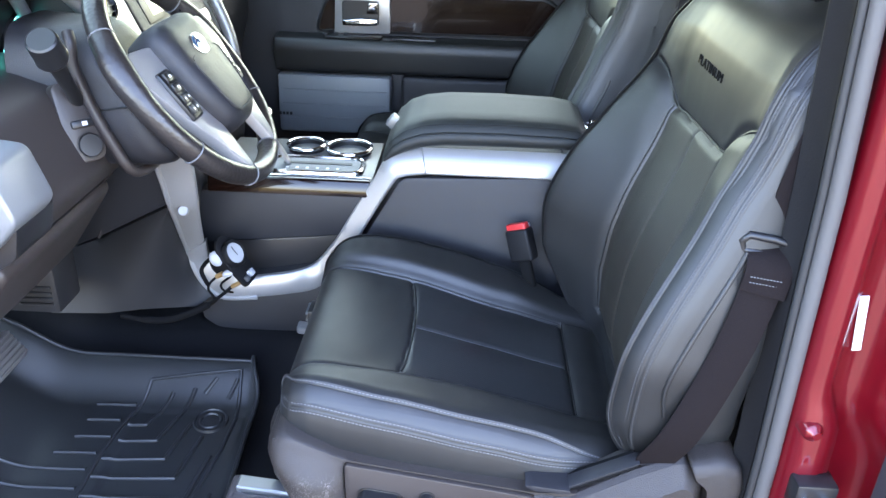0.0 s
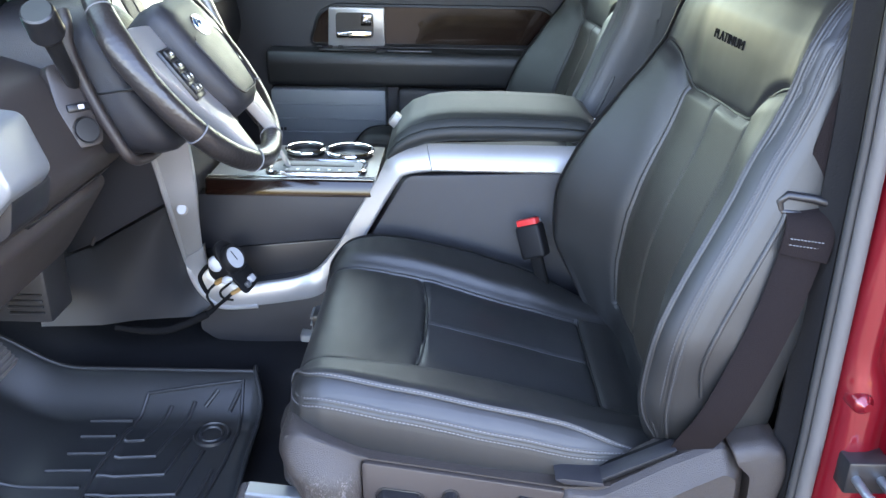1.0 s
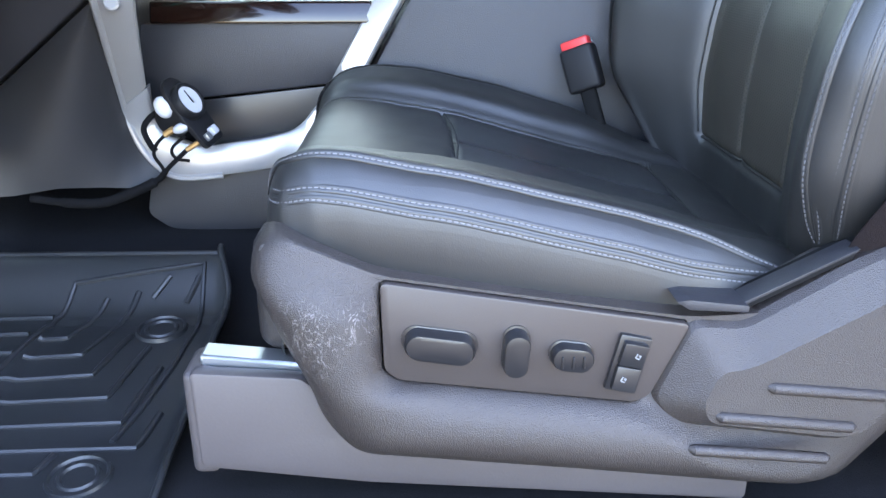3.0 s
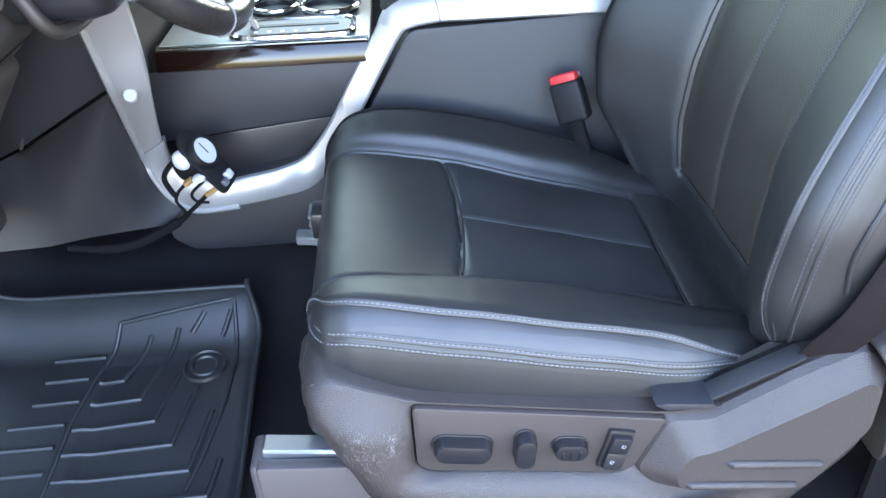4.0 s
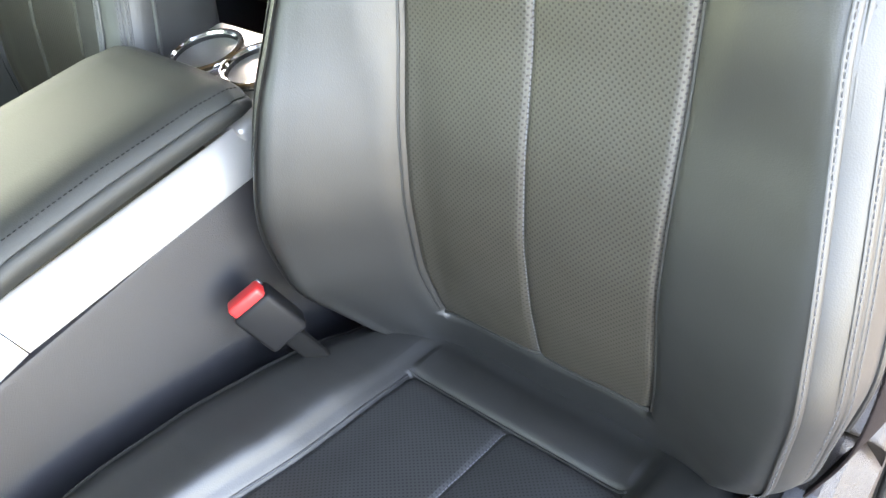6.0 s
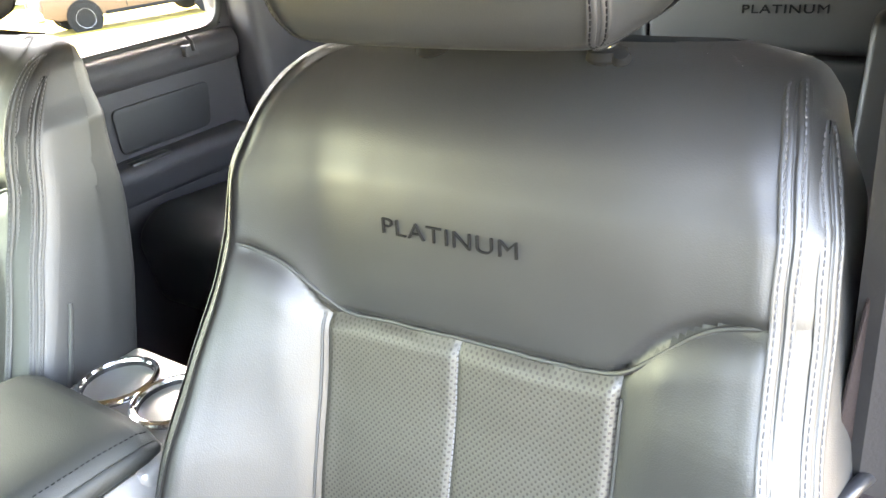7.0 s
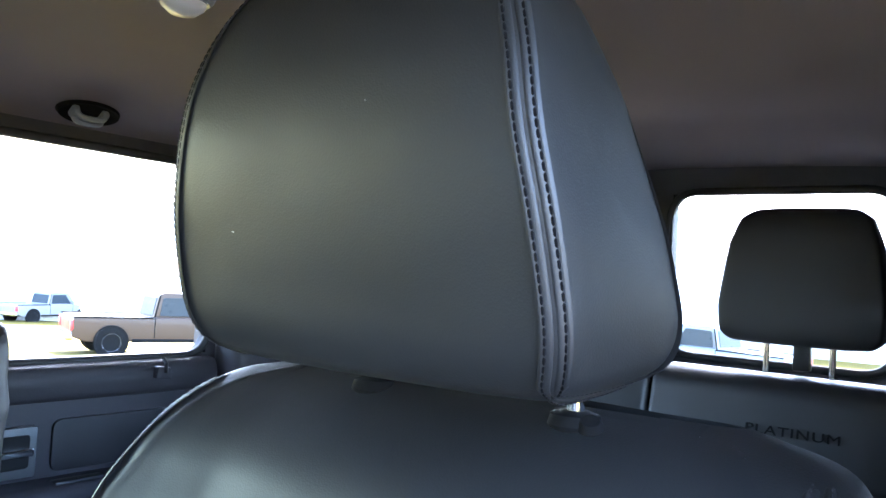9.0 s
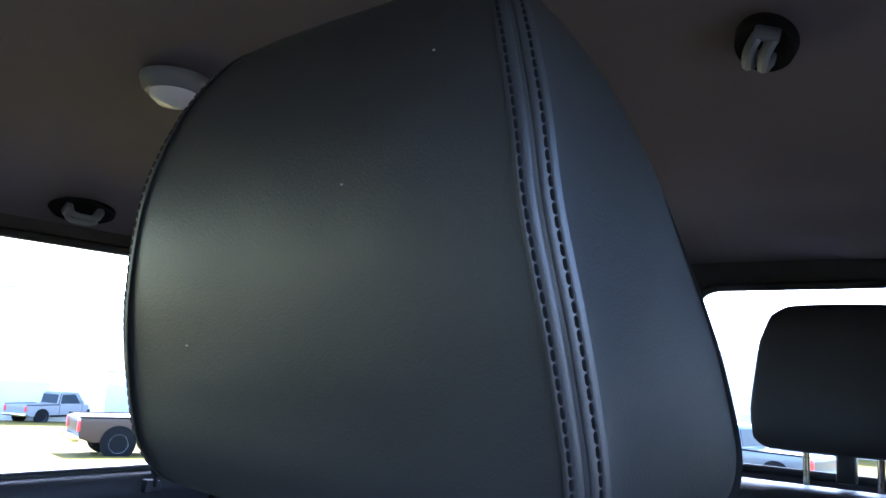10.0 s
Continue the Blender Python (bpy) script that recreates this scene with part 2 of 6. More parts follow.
def ribbon(left, right, thick, per=8, crown=0.0):
    """A strip between two lines, with thickness and a slightly crowned face."""
    a, b = spline(left, per), spline(right, per)
    rings = []
    for i in range(len(a)):
        j0, j1 = max(i - 1, 0), min(i + 1, len(a) - 1)
        along = ((a[j1] + b[j1]) - (a[j0] + b[j0])).normalized()
        across = (b[i] - a[i])
        nrm = along.cross(across).normalized()
        if nrm.y > 0:
            nrm = -nrm
        e = across * 0.08
        rings.append([a[i] - nrm * thick, a[i] - nrm * thick * 0.0, a[i] + e + nrm * crown * 0.8, (a[i] + b[i]) / 2 + nrm * crown, b[i] - e + nrm * crown * 0.8,
                      b[i], b[i] - nrm * thick])
    return loft(rings, True, True)


def lathe(profile, m, n=32):
    """Profile of (radius, height) turned round the z axis of the pose m."""
    rings = [[m @ Vector((r * math.cos(2 * math.pi * k / n), r * math.sin(2 * math.pi * k / n), h)) for k in range(n)] for r, h in profile]
    return loft(rings, True, True)


def lerp(x, xs, ys):
    return float(np.interp(x, xs, ys))


def soft(x, xs, ys, d=0.022):
    """Like lerp, with its corners rounded off."""
    return sum(lerp(x + d * k, xs, ys) * w for k, w in ((-1, 0.125), (-0.5, 0.25), (0, 0.25), (0.5, 0.25), (1, 0.125)))


def smooth(a, b, x):
    t = min(1.0, max(0.0, (x - a) / (b - a)))
    return t * t * (3 - 2 * t)


def gauss(d, s):
    return math.exp(-(d / s) ** 2)


def curve_at(knots, n):
    """Resamples a smooth line through 2D knots to n points."""
    c = spline([(k[0], k[1], 0) for k in knots], 12)
    d = [0.0]
    for i in range(1, len(c)):
        d.append(d[-1] + (c[i] - c[i - 1]).length)
    ts = np.linspace(0, d[-1], n)
    return np.stack([np.interp(ts, d, [p.x for p in c]), np.interp(ts, d, [p.y for p in c])], 1)


def curve_split(knots, at, n1, n2):
    """Like curve_at, with one point set exactly where the first coordinate reaches a value."""
    c = spline([(k[0], k[1], 0) for k in knots], 16)
    q = next(i for i in range(len(c)) if c[i].x >= at)
    t = (at - c[q - 1].x) / (c[q].x - c[q - 1].x)
    cut = c[q - 1].lerp(c[q], t)
    out = []
    for piece, n in ((c[:q] + [cut], n1), ([cut] + c[q:], n2)):
        d = [0.0]
        for i in range(1, len(piece)):
            d.append(d[-1] + (piece[i] - piece[i - 1]).length)
        ts = np.linspace(0, d[-1], n)
        pts = np.stack([np.interp(ts, d, [p.x for p in piece]), np.interp(ts, d, [p.y for p in piece])], 1)
        out.append(pts if not out else pts[1:])
    return np.concatenate(out)


def stitches(line, step, length, r):
    """Short thread lengths along a dense line of points."""
    line = [Vector(p) for p in line]
    d = [0.0]
    for i in range(1, len(line)):
        d.append(d[-1] + (line[i] - line[i - 1]).length)
    v, f = [], []

    def at(s):
        return Vector([np.interp(s, d, [p[k] for p in line]) for k in range(3)])
    s = 0.0
    while s + length < d[-1]:
        p, q = at(s), at(s + length)
        t = (q - p).normalized()
        a = t.orthogonal().normalized()
        b = t.cross(a)
        base = len(v)
        for c, rr in ((p, 0.5 * r), (p.lerp(q, 0.2), r), (p.lerp(q, 0.8), r), (q, 0.5 * r)):
            v += [c + (a * math.cos(k * math.pi / 2) + b * math.sin(k * math.pi / 2)) * rr for k in range(4)]
        for i in range(3):
            for k in range(4):
                f.append((base + i * 4 + k, base + i * 4 + (k + 1) % 4, base + i * 4 + 4 + (k + 1) % 4, base + i * 4 + 4 + k))
        s += step
    return mesh_from(v, f)


def arc_point(row, mid, sgn, start, arc):
    """Walks outwards along a row, from where it is start away from the seat's middle, by a length of arc."""
    j = mid
    while abs(row[j + sgn].y - SC) < start and 1 < j < len(row) - 2:
        j += sgn
    a, b = row[j], row[j + sgn]
    va, vb = abs(a.y - SC), abs(b.y - SC)
    p = a.lerp(b, min(1.0, max(0.0, (start - va) / max(1e-6, vb - va))))
    left = arc
    while 1 < j + sgn < len(row) - 2:
        q = row[j + sgn]
        d = (q - p).length
        if d >= left:
            return p.lerp(q, left / max(d, 1e-9))
        left -= d
        p = q
        j += sgn
    return p


SEAM = [(-8.8, -0.5), (-7.8, 0.30), (-6.8, 0.45), (-5.8, 0.05), (-5.0, 0.50), (-3.4, 0.80), (-2.0, 0.78), (-1.1, 0.45), (-0.6, -0.9),
        (0.6, -0.9), (1.1, 0.45), (2.0, 0.90), (3.4, 1.05), (5.0, 0.62), (5.8, 0.10), (6.6, 0.75), (8.0, 0.55), (9.6, -0.5), (3.0, -1.4), (-3.0, -1.4)]


def french_seam(line, inside, parent, wide=1.0, thread=None, step=0.0060, length=0.0044, gauge=0.0009, lift=None):
    """Two turned leather edges with a gap between them and a row of stitches on either side, laid along a line of a skin round the point inside."""
    line = [Vector(p) for p in line]
    line = [sum(line[max(0, q - 2):q + 3], Vector()) / len(line[max(0, q - 2):q + 3]) for q in range(len(line))]
    rings, rows = [], ([], [])
    for i, p in enumerate(line):
        along = (line[min(i + 1, len(line) - 1)] - line[max(i - 1, 0)]).normalized()
        out = p - inside(p) if callable(inside) else p - inside
        out = (out - along * out.dot(along)).normalized()
        side = along.cross(out)
        p = p + out * (lift(p) if lift else 0.0)
        k = 0.001 * wide * min(1.0, 0.35 + 0.15 * min(i, len(line) - 1 - i))
        rings.append([p + side * u * k + out * h * k for u, h in SEAM])
        for row, u in zip(rows, (-5.7, 5.7)):
            row.append(p + side * u * k + out * (0.25 * k + 0.0002))
    part("seam", loft(rings, True, True), LEATHER, parent, "turned leather seam", sharp=75)
    # A black strip along the gap stands in for its shade.
    part("seam_gap_shade", tube([ring[8].lerp(ring[9], 0.5) + (ring[8] - ring[18]) * 0.5 for ring in rings], 0.0009 * wide, 6), DULL_BLACK, parent, "dark gap of the seam")
    for row in rows:
        part("seam_stitching", stitches(row, step, length, gauge), thread or THREAD, parent, "grey thread")


# ---- driver's seat ----
SC = 0.30


def cushion_point(x, sgn):
    """Half a cross-section of the cushion at x, on the near (-1) or far (1) side: outline, insert's half width, base height, half width."""
    w = lerp(x, [-0.10, -0.095, -0.085, -0.07, -0.04, 0.0, 0.08, 0.2, 0.35, 0.47], [0.19, 0.228, 0.252, 0.270, 0.281, 0.287, 0.292, 0.29, 0.276, 0.25])
    vs = min(soft(x, [-0.09, 0.1, 0.22, 0.38, 0.47], [0.168, 0.158, 0.145, 0.143, 0.143]), w - 0.055)
    z0 = soft(x, [-0.1, -0.06, 0.0, 0.1, 0.22, 0.38, 0.47], [0.305, 0.305, 0.297, 0.280, 0.248, 0.205, 0.19])
    rise = soft(x, [-0.1, -0.06, 0.0, 0.06, 0.3, 0.40, 0.47], [0.012, 0.025, 0.031, 0.032, 0.032, 0.026, 0.015])
    if sgn > 0:
        rise = soft(x, [-0.1, -0.06, 0.0, 0.06, 0.3, 0.42, 0.47], [0.012, 0.028, 0.040, 0.044, 0.044, 0.02, 0.01])
    half = [(0, 0), (0.55 * vs, 0.001), (vs - 0.012, 0.002), (vs + 0.010, 0.30 * rise), (vs + 0.028, 0.76 * rise), (0.5 * (vs + w) + 0.006, 0.97 * rise), (w - 0.045, rise), (w - 0.023, rise - 0.009),
            (w - 0.008, rise - 0.026), (w - 0.001, rise - 0.047), (w - 0.001, rise - 0.078), (w - 0.010, rise - 0.115), (w - 0.026, rise - 0.145)]
    return half, vs, z0, w


def cushion_grid(nx=140):
    nose = curve_at([(0.47, 0), (0.3, 0), (0.1, 0), (-0.02, 0), (-0.06, -0.004), (-0.083, -0.018), (-0.095, -0.045), (-0.099, -0.085), (-0.092, -0.13), (-0.08, -0.16)], nx)
    rows = []
    for x, drop in nose:
        row = []
        for sgn in (-1, 1):
            half, vs, z0, w = cushion_point(x, sgn)
            c = curve_split(half, vs, 41, 60)
            pts = []
            for v, dz in (c if sgn > 0 else c[::-1]):
                top = smooth(-0.05, 0.0, dz)
                g = 0.0
                on_top = drop > -0.02
                if x < 0.385:
                    g -= 0.0055 * gauss(v - vs, 0.0035)
                if v < vs + 0.002 and on_top:
                    bow = 0.1 - 0.012 * (v / vs) ** 2
                    g -= 0.0045 * gauss(x - bow, 0.0035) + 0.006 * gauss(x - 0.388, 0.005)
                    if 0.1 < x < 0.385:
                        g -= 0.0035 * gauss(v, 0.003)
                        g += 0.004 * (1 - ((v / vs) * 2 - 1) ** 2)
                    if x > 0.39:
                        g += 0.005 * math.sin(min(1, (x - 0.39) / 0.06) * math.pi)
                wr = 0.0013 * noise.noise((x * 14, sgn * v * 14 + 3, 2.0)) + 0.0006 * noise.noise((x * 46, sgn * v * 22, 5.0))
                wr *= 1 + 0.8 * smooth(vs, vs + 0.05, v)
                pts.append(Vector((x, SC + sgn * v, z0 + dz * (1.0 if drop > -0.03 else lerp(drop, [-0.16, -0.03], [0.35, 1.0])) + drop + g + wr)))
            row += pts if sgn < 0 else pts[1:]
        rows.append(row)
    return rows, nose


def split_grid(rows, key):
    """Sorts a grid's faces by a key of (row, column) into separate meshes."""
    n = len(rows[0])
    sets = {}
    for i in range(len(rows) - 1):
        for j in range(n - 1):
            sets.setdefault(key(i, j), []).append((i * n + j, i * n + j + 1, (i + 1) * n + j + 1, (i + 1) * n + j))
    out = {}
    for k, fs in sets.items():
        used = sorted({a for f in fs for a in f})
        idx = {a: b for b, a in enumerate(used)}
        me = bpy.data.meshes.new("mesh")
        me.from_pydata([rows[a // n][a % n] for a in used], [], [tuple(idx[a] for a in f) for f in fs])
        out[k] = me
    return out


def row_at(row, mid, sgn, v):
    """The point of a row at the distance v from the seat's middle, on its upper side."""
    j = mid
    while 0 < j < len(row) - 1 and abs(row[j].y - SC) < v:
        j += sgn
    a, b = row[j - sgn], row[j]
    va, vb = abs(a.y - SC), abs(b.y - SC)
    return a.lerp(b, min(1.0, max(0.0, (v - va) / max(1e-6, vb - va))))


def grid_z(rows, nose, x, v, mid):
    """A point of the cushion's top at x and a signed distance v from the middle."""
    for i in range(len(rows) - 1):
        if nose[i][0] >= x >= nose[i + 1][0]:
            t = (nose[i][0] - x) / max(1e-6, nose[i][0] - nose[i + 1][0])
            sgn = 1 if v >= 0 else -1
            return row_at(rows[i], mid, sgn, abs(v)).lerp(row_at(rows[i + 1], mid, sgn, abs(v)), t)


def bolster_top(v, sgn):
    """Height at which the side bolster ends under the shoulder panel, v from the middle."""
    if sgn < 0:
        return soft(v, [0.0, 0.10, 0.142, 0.158, 0.180, 0.21, 0.262], [0.668, 0.670, 0.674, 0.695, 0.722, 0.736, 0.742], 0.014)
    return soft(v, [0.0, 0.10, 0.152, 0.163, 0.185, 0.22, 0.262], [0.668, 0.664, 0.660, 0.683, 0.706, 0.722, 0.732], 0.010)


def build_seat():
    seat = thing("front_seat", (0.2, SC, -0.03), "black leather front seat with perforated centre and grey stitching", "car seat", "front seats")
    rows, nose = cushion_grid()
    n = len(rows[0])
    mid = n // 2

    def key(i, j):
        x, drop = nose[i]
        v = abs(rows[i][j].y - SC)
        vs = cushion_point(x, 1)[1]
        side = "near" if j < mid else "far"
        if x > 0.388 and v < vs + 0.02:
            return "rear_roll"
        if mid - 40 <= j < mid + 40:
            bow = 0.1 - 0.012 * (v / vs) ** 2
            if x > bow:
                return "insert_" + side
            return "front_panel"
        if abs(j - mid) > 77:
            return "skirt_" + side
        if abs(j - mid) > 68:
            return "band_" + side
        return "bolster_" + side
    meshes = split_grid(rows, key)
    names = {"insert": "perforated_panel", "front": "front_panel", "rear": "rear_roll", "skirt": "side_skirt", "band": "side_band", "bolster": "thigh_bolster"}
    for k in sorted(meshes):
        kind = k.split("_")[0]
        part(names[kind], meshes[k], PERF if kind == "insert" else LEATHER, seat,
             "perforated black leather" if kind == "insert" else "smooth black leather", sharp=80)
    # stitched seams of the near and far side
    for sgn in (-1, 1):
        for first, gap in ((0.019, 0.0), (0.019, 0.036)):
            line = []
            for i in range(3, len(rows)):
                x, drop = nose[i]
                if drop < -0.05:
                    break
                w = cushion_point(x, sgn)[3]
                join = smooth(0.30, 0.43, x)
                arc = first + 0.022 * join + gap * (1 - 0.85 * join) - 0.004 * smooth(0.0, -0.08, x)
                line.append(arc_point(rows[i], mid, sgn, w - 0.045, arc))
            french_seam(line, Vector((0.18, SC, 0.15)), seat)
        line = []
        for i in range(len(rows)):
            x, drop = nose[i]
            if x > 0.385 or drop < -0.1:
                continue
            line.append(rows[i][mid + sgn * 40].lerp(rows[i][mid + sgn * 41], 0.6) + Vector((0, 0, 0.0012)))
        part("piping", tube(line, 0.0016, 6), LEATHER, seat)
    line = [rows[i][mid] + Vector((0, 0, 0.0015)) for i in range(len(rows)) if 0.102 < nose[i][0] < 0.385]
    part("seam_stitching", stitches(line, 0.005, 0.0036, 0.0008), THREAD, seat, "grey thread")

    for x_of in (lambda u: 0.1035 - 0.012 * u * u, lambda u: 0.3895):
        line = [grid_z(rows, nose, x_of(u), u * 0.150, mid) + Vector((0, 0, 0.002)) for u in np.linspace(-0.98, 0.98, 40)]
        part("piping", tube(line, 0.0017, 6), LEATHER, seat)

    # backrest: level sections from the bottom to the rounded top
    back_rows = []
    levels = list(np.linspace(0.17, 0.80, 180)) + list(0.80 + 0.115 * np.sin(np.linspace(0.02, 1, 34) * math.pi / 2))
    info = []
    for z in levels:
        xc = soft(z, [0.17, 0.25, 0.33, 0.42, 0.5, 0.6, 0.667, 0.72, 0.767, 0.80, 0.85], [0.462, 0.462, 0.460, 0.469, 0.491, 0.529, 0.548, 0.551, 0.554, 0.560, 0.572])
        xc += soft(z, [0.80, 0.839, 0.856, 0.8726, 0.8845, 0.8988, 0.9095, 0.915], [0.0, 0.007, 0.015, 0.030, 0.044, 0.067, 0.088, 0.108], 0.007)
        shoulder = soft(z, [0.80, 0.833, 0.8786, 0.899, 0.908, 0.915], [0.0, 0.012, 0.024, 0.039, 0.061, 0.104], 0.006)
        wide = (soft(z, [0.17, 0.22, 0.3, 0.42, 0.5, 0.6, 0.663, 0.73, 0.77, 0.80], [0.215, 0.260, 0.300, 0.318, 0.310, 0.294, 0.284, 0.278, 0.272, 0.269]) - shoulder,
                soft(z, [0.17, 0.22, 0.3, 0.42, 0.6, 0.74, 0.8], [0.205, 0.246, 0.282, 0.296, 0.290, 0.284, 0.282]) - shoulder)
        bols = (soft(z, [0.17, 0.22, 0.25, 0.305, 0.395, 0.45, 0.50, 0.6, 0.663, 0.70, 0.73, 0.767, 0.80, 0.915], [0.005, 0.026, 0.038, 0.052, 0.054, 0.051, 0.045, 0.035, 0.026, 0.013, 0.005, 0.0, -0.004, -0.004]),
                soft(z, [0.17, 0.22, 0.33, 0.45, 0.56, 0.64, 0.69, 0.74, 0.80, 0.86, 0.915], [0.010, 0.055, 0.112, 0.126, 0.112, 0.080, 0.052, 0.030, 0.018, 0.010, 0.004]))
        thick = soft(z, [0.17, 0.4, 0.8, 0.856, 0.8726, 0.8845, 0.8988, 0.9095, 0.915], [0.15, 0.135, 0.135, 0.112, 0.096, 0.082, 0.06, 0.036, 0.012], 0.008)
        vs = soft(z, [0.17, 0.25, 0.32, 0.45, 0.667, 0.72, 0.9], [0.12, 0.136, 0.146, 0.145, 0.148, 0.15, 0.14])
        tk = min(1.0, thick / 0.13)
        up = smooth(0.65, 0.71, z)
        row, edges = [], []
        for sgn, bol, w in zip((-1, 1), bols, wide):
            knots = [(0, 0), (0.6 * vs, 0.002 * (1 - up)), (vs - 0.01, -0.002 * (1 - up)), (vs + 0.018, -0.24 * bol), (0.66 * vs + 0.34 * w, -0.52 * bol), (0.42 * vs + 0.58 * w, -0.84 * bol), (w - 0.040, -bol), (w - 0.017, -bol + 0.010 * tk), (w - 0.004, -bol + 0.032 * tk), (w, -bol + 0.062 * tk),
                     (w, max(-0.5 * bol + 0.035, -bol + 0.09) * tk if bol < 0.06 else -0.5 * bol + 0.035), (w - 0.002, 0.62 * thick), (w - 0.016, thick * 0.92), (w - 0.05, thick)]
            c = curve_split(knots, vs, 37, 64)
            info_edge = next(k for k in range(len(c)) if c[k][0] >= max(q[0] for q in c) - 0.004)
            edges.append(info_edge)
            pts = []
            for k, (v, d) in enumerate(c if sgn > 0 else c[::-1]):
                kk = k if sgn > 0 else len(c) - 1 - k
                g = 0.0
                front = kk < info_edge
                # line where the bolster meets the upper panel
                zb = bolster_top(v, sgn)
                if front:
                    inner = smooth(w - 0.015, w - 0.07, v)
                    g += 0.008 * gauss(z - zb, 0.007) * max(inner, 0.15)
                    g -= 0.009 * smooth(0.0, 0.03, zb - z) * smooth(0.16, 0.06, zb - z) * smooth(vs, vs + 0.035, v) * inner
                    if z < zb and z > 0.25:
                        g += 0.006 * gauss(v - vs, 0.004)
                        g += 0.004 * gauss(v, 0.0032)
                        if v < vs:
                            g -= 0.005 * (1 - ((v / vs) * 2 - 1) ** 2)
                    if z < 0.30:
                        g += 0.006 * gauss(z - 0.25, 0.006) * (1 if v < vs else 0)
                wr = (0.0008 - 0.0005 * smooth(0.66, 0.72, z)) * noise.noise((z * 9, sgn * v * 9, 9.0)) + 0.0003 * noise.noise((z * 34, sgn * v * 34, 1.0))
                lean = soft(z, [0.25, 0.5, 0.67, 0.85], [0.002, 0.007, 0.012, 0.010]) * smooth(w - 0.01, vs, v)
                pts.append(Vector((xc + d + g + wr + 0.14 * min(v, 0.2) ** 2 * up - 0.002 * up, SC + sgn * v + lean, z if z < 0.8 else 0.8 + (z - 0.8) * 0.84)))
            row += pts if sgn < 0 else pts[1:]
        back_rows.append(row)
        info.append((z, vs, wide, edges))
    m = len(back_rows[0]) // 2

    def bkey(i, j):
        z, vs, w, e = info[i]
        p = back_rows[i][j]
        v = abs(p.y - SC)
        side = "near" if j < m else "far"
        a = abs(j - m)
        zb = bolster_top(v, -1 if j < m else 1)
        if a > e[0 if j < m else 1] + 1:
            return "side_" + side
        if z > zb:
            return "upper"
        if m - 36 <= j < m + 36:
            return "insert_" + side if z > 0.25 else "lower"
        return "bolster_" + side
    bm_names = {"side": "side_panel", "upper": "shoulder_panel", "insert": "perforated_panel", "lower": "lower_panel", "bolster": "side_bolster"}
    for k, me in sorted(split_grid(back_rows, bkey).items()):
        kind = k.split("_")[0]
        part(bm_names[kind], me, PERF_BACK if kind == "insert" else LEATHER, seat, "perforated black leather" if kind == "insert" else "smooth black leather", sharp=80)
    # rear shell of the backrest
    shell = [[back_rows[i][0] + Vector((0.001, 0, 0)), Vector((back_rows[i][0].x + 0.012, SC, back_rows[i][0].z)), back_rows[i][-1] + Vector((0.001, 0, 0))] for i in list(range(0, len(back_rows) - 4, 6)) + [len(back_rows) - 1]]
    part("back_shell", loft(shell, False), LEATHER, seat)
    for sgn in (-1, 1):
        for which in (0, 1):
            line = []
            for i in [q for q in range(5, len(back_rows) - 5, 2) if 0.225 < info[q][0] < 0.895 - 0.012 * which]:
                z = info[i][0]
                far = max(abs(back_rows[i][m + sgn * k].y - SC) for k in range(30, 90))
                arc = soft(z, [0.22, 0.3, 0.42, 0.6, 0.73, 0.80, 0.84, 0.88, 0.92], [0.036, 0.018, 0.010, 0.006, 0.006, 0.012, 0.020, 0.024, 0.024])
                arc += which * soft(z, [0.22, 0.32, 0.6, 0.76, 0.9], [0.010, 0.030, 0.029, 0.028, 0.026])
                line.append(arc_point(back_rows[i], m, sgn, far - 0.040, arc))
            if which == 0:
                line += [line[-1] + Vector(d) for d in ((0.010, 0.0, 0.004), (0.022, 0.0, 0.006), (0.036, 0.0, 0.006), (0.050, 0.0, 0.003))]
            french_seam(line, lambda p: Vector((p.x + 0.06, SC + sgn * 0.20, p.z - 0.10 * smooth(0.78, 0.90, p.z))), seat, 1.0, THREAD_MID, lift=lambda p: 0.0019 * smooth(0.66, 0.76, p.z) * smooth(0.892, 0.87, p.z))
    flap = []
    for z in np.linspace(0.34, 0.60, 40):
        i = min(range(len(back_rows)), key=lambda q: abs(info[q][0] - z))
        x = soft(z, [0.34, 0.365, 0.405, 0.443, 0.503, 0.56, 0.60], [0.482, 0.473, 0.472, 0.484, 0.508, 0.534, 0.552])
        j = min(range(2, m - 40), key=lambda q: abs(back_rows[i][q].x - x))
        flap.append((x, back_rows[i][j].y - 0.001, z))
    part("side_piping", tube(flap, 0.0032, 8), LEATHER, seat, "raised edge of the side panel")
    seam = [[], [], []]
    for i in range(4, len(back_rows)):
        z, vs, w, e = info[i]
        if 0.255 < z < 0.664:
            for q, sgn in ((0, 1), (1, -1)):
                seam[q].append(back_rows[i][m + sgn * 36].lerp(back_rows[i][m + sgn * 37], 0.6) + Vector((-0.0010, 0, 0)))
            seam[2].append(back_rows[i][m] + Vector((-0.001, 0, 0)))
    for line in seam[:2]:
        part("piping", tube(line, 0.0016, 6), LEATHER, seat)
    foot = min(range(len(back_rows)), key=lambda q: abs(info[q][0] - 0.252))
    part("piping", tube([back_rows[foot][m + k] + Vector((-0.0012, 0, 0)) for k in range(-36, 37, 2)], 0.0022, 8), LEATHER, seat)
    part("seam_stitching", stitches(seam[2], 0.005, 0.0036, 0.0008), THREAD, seat, "grey thread")

    zs = [r[m].z for r in back_rows]
    line = []
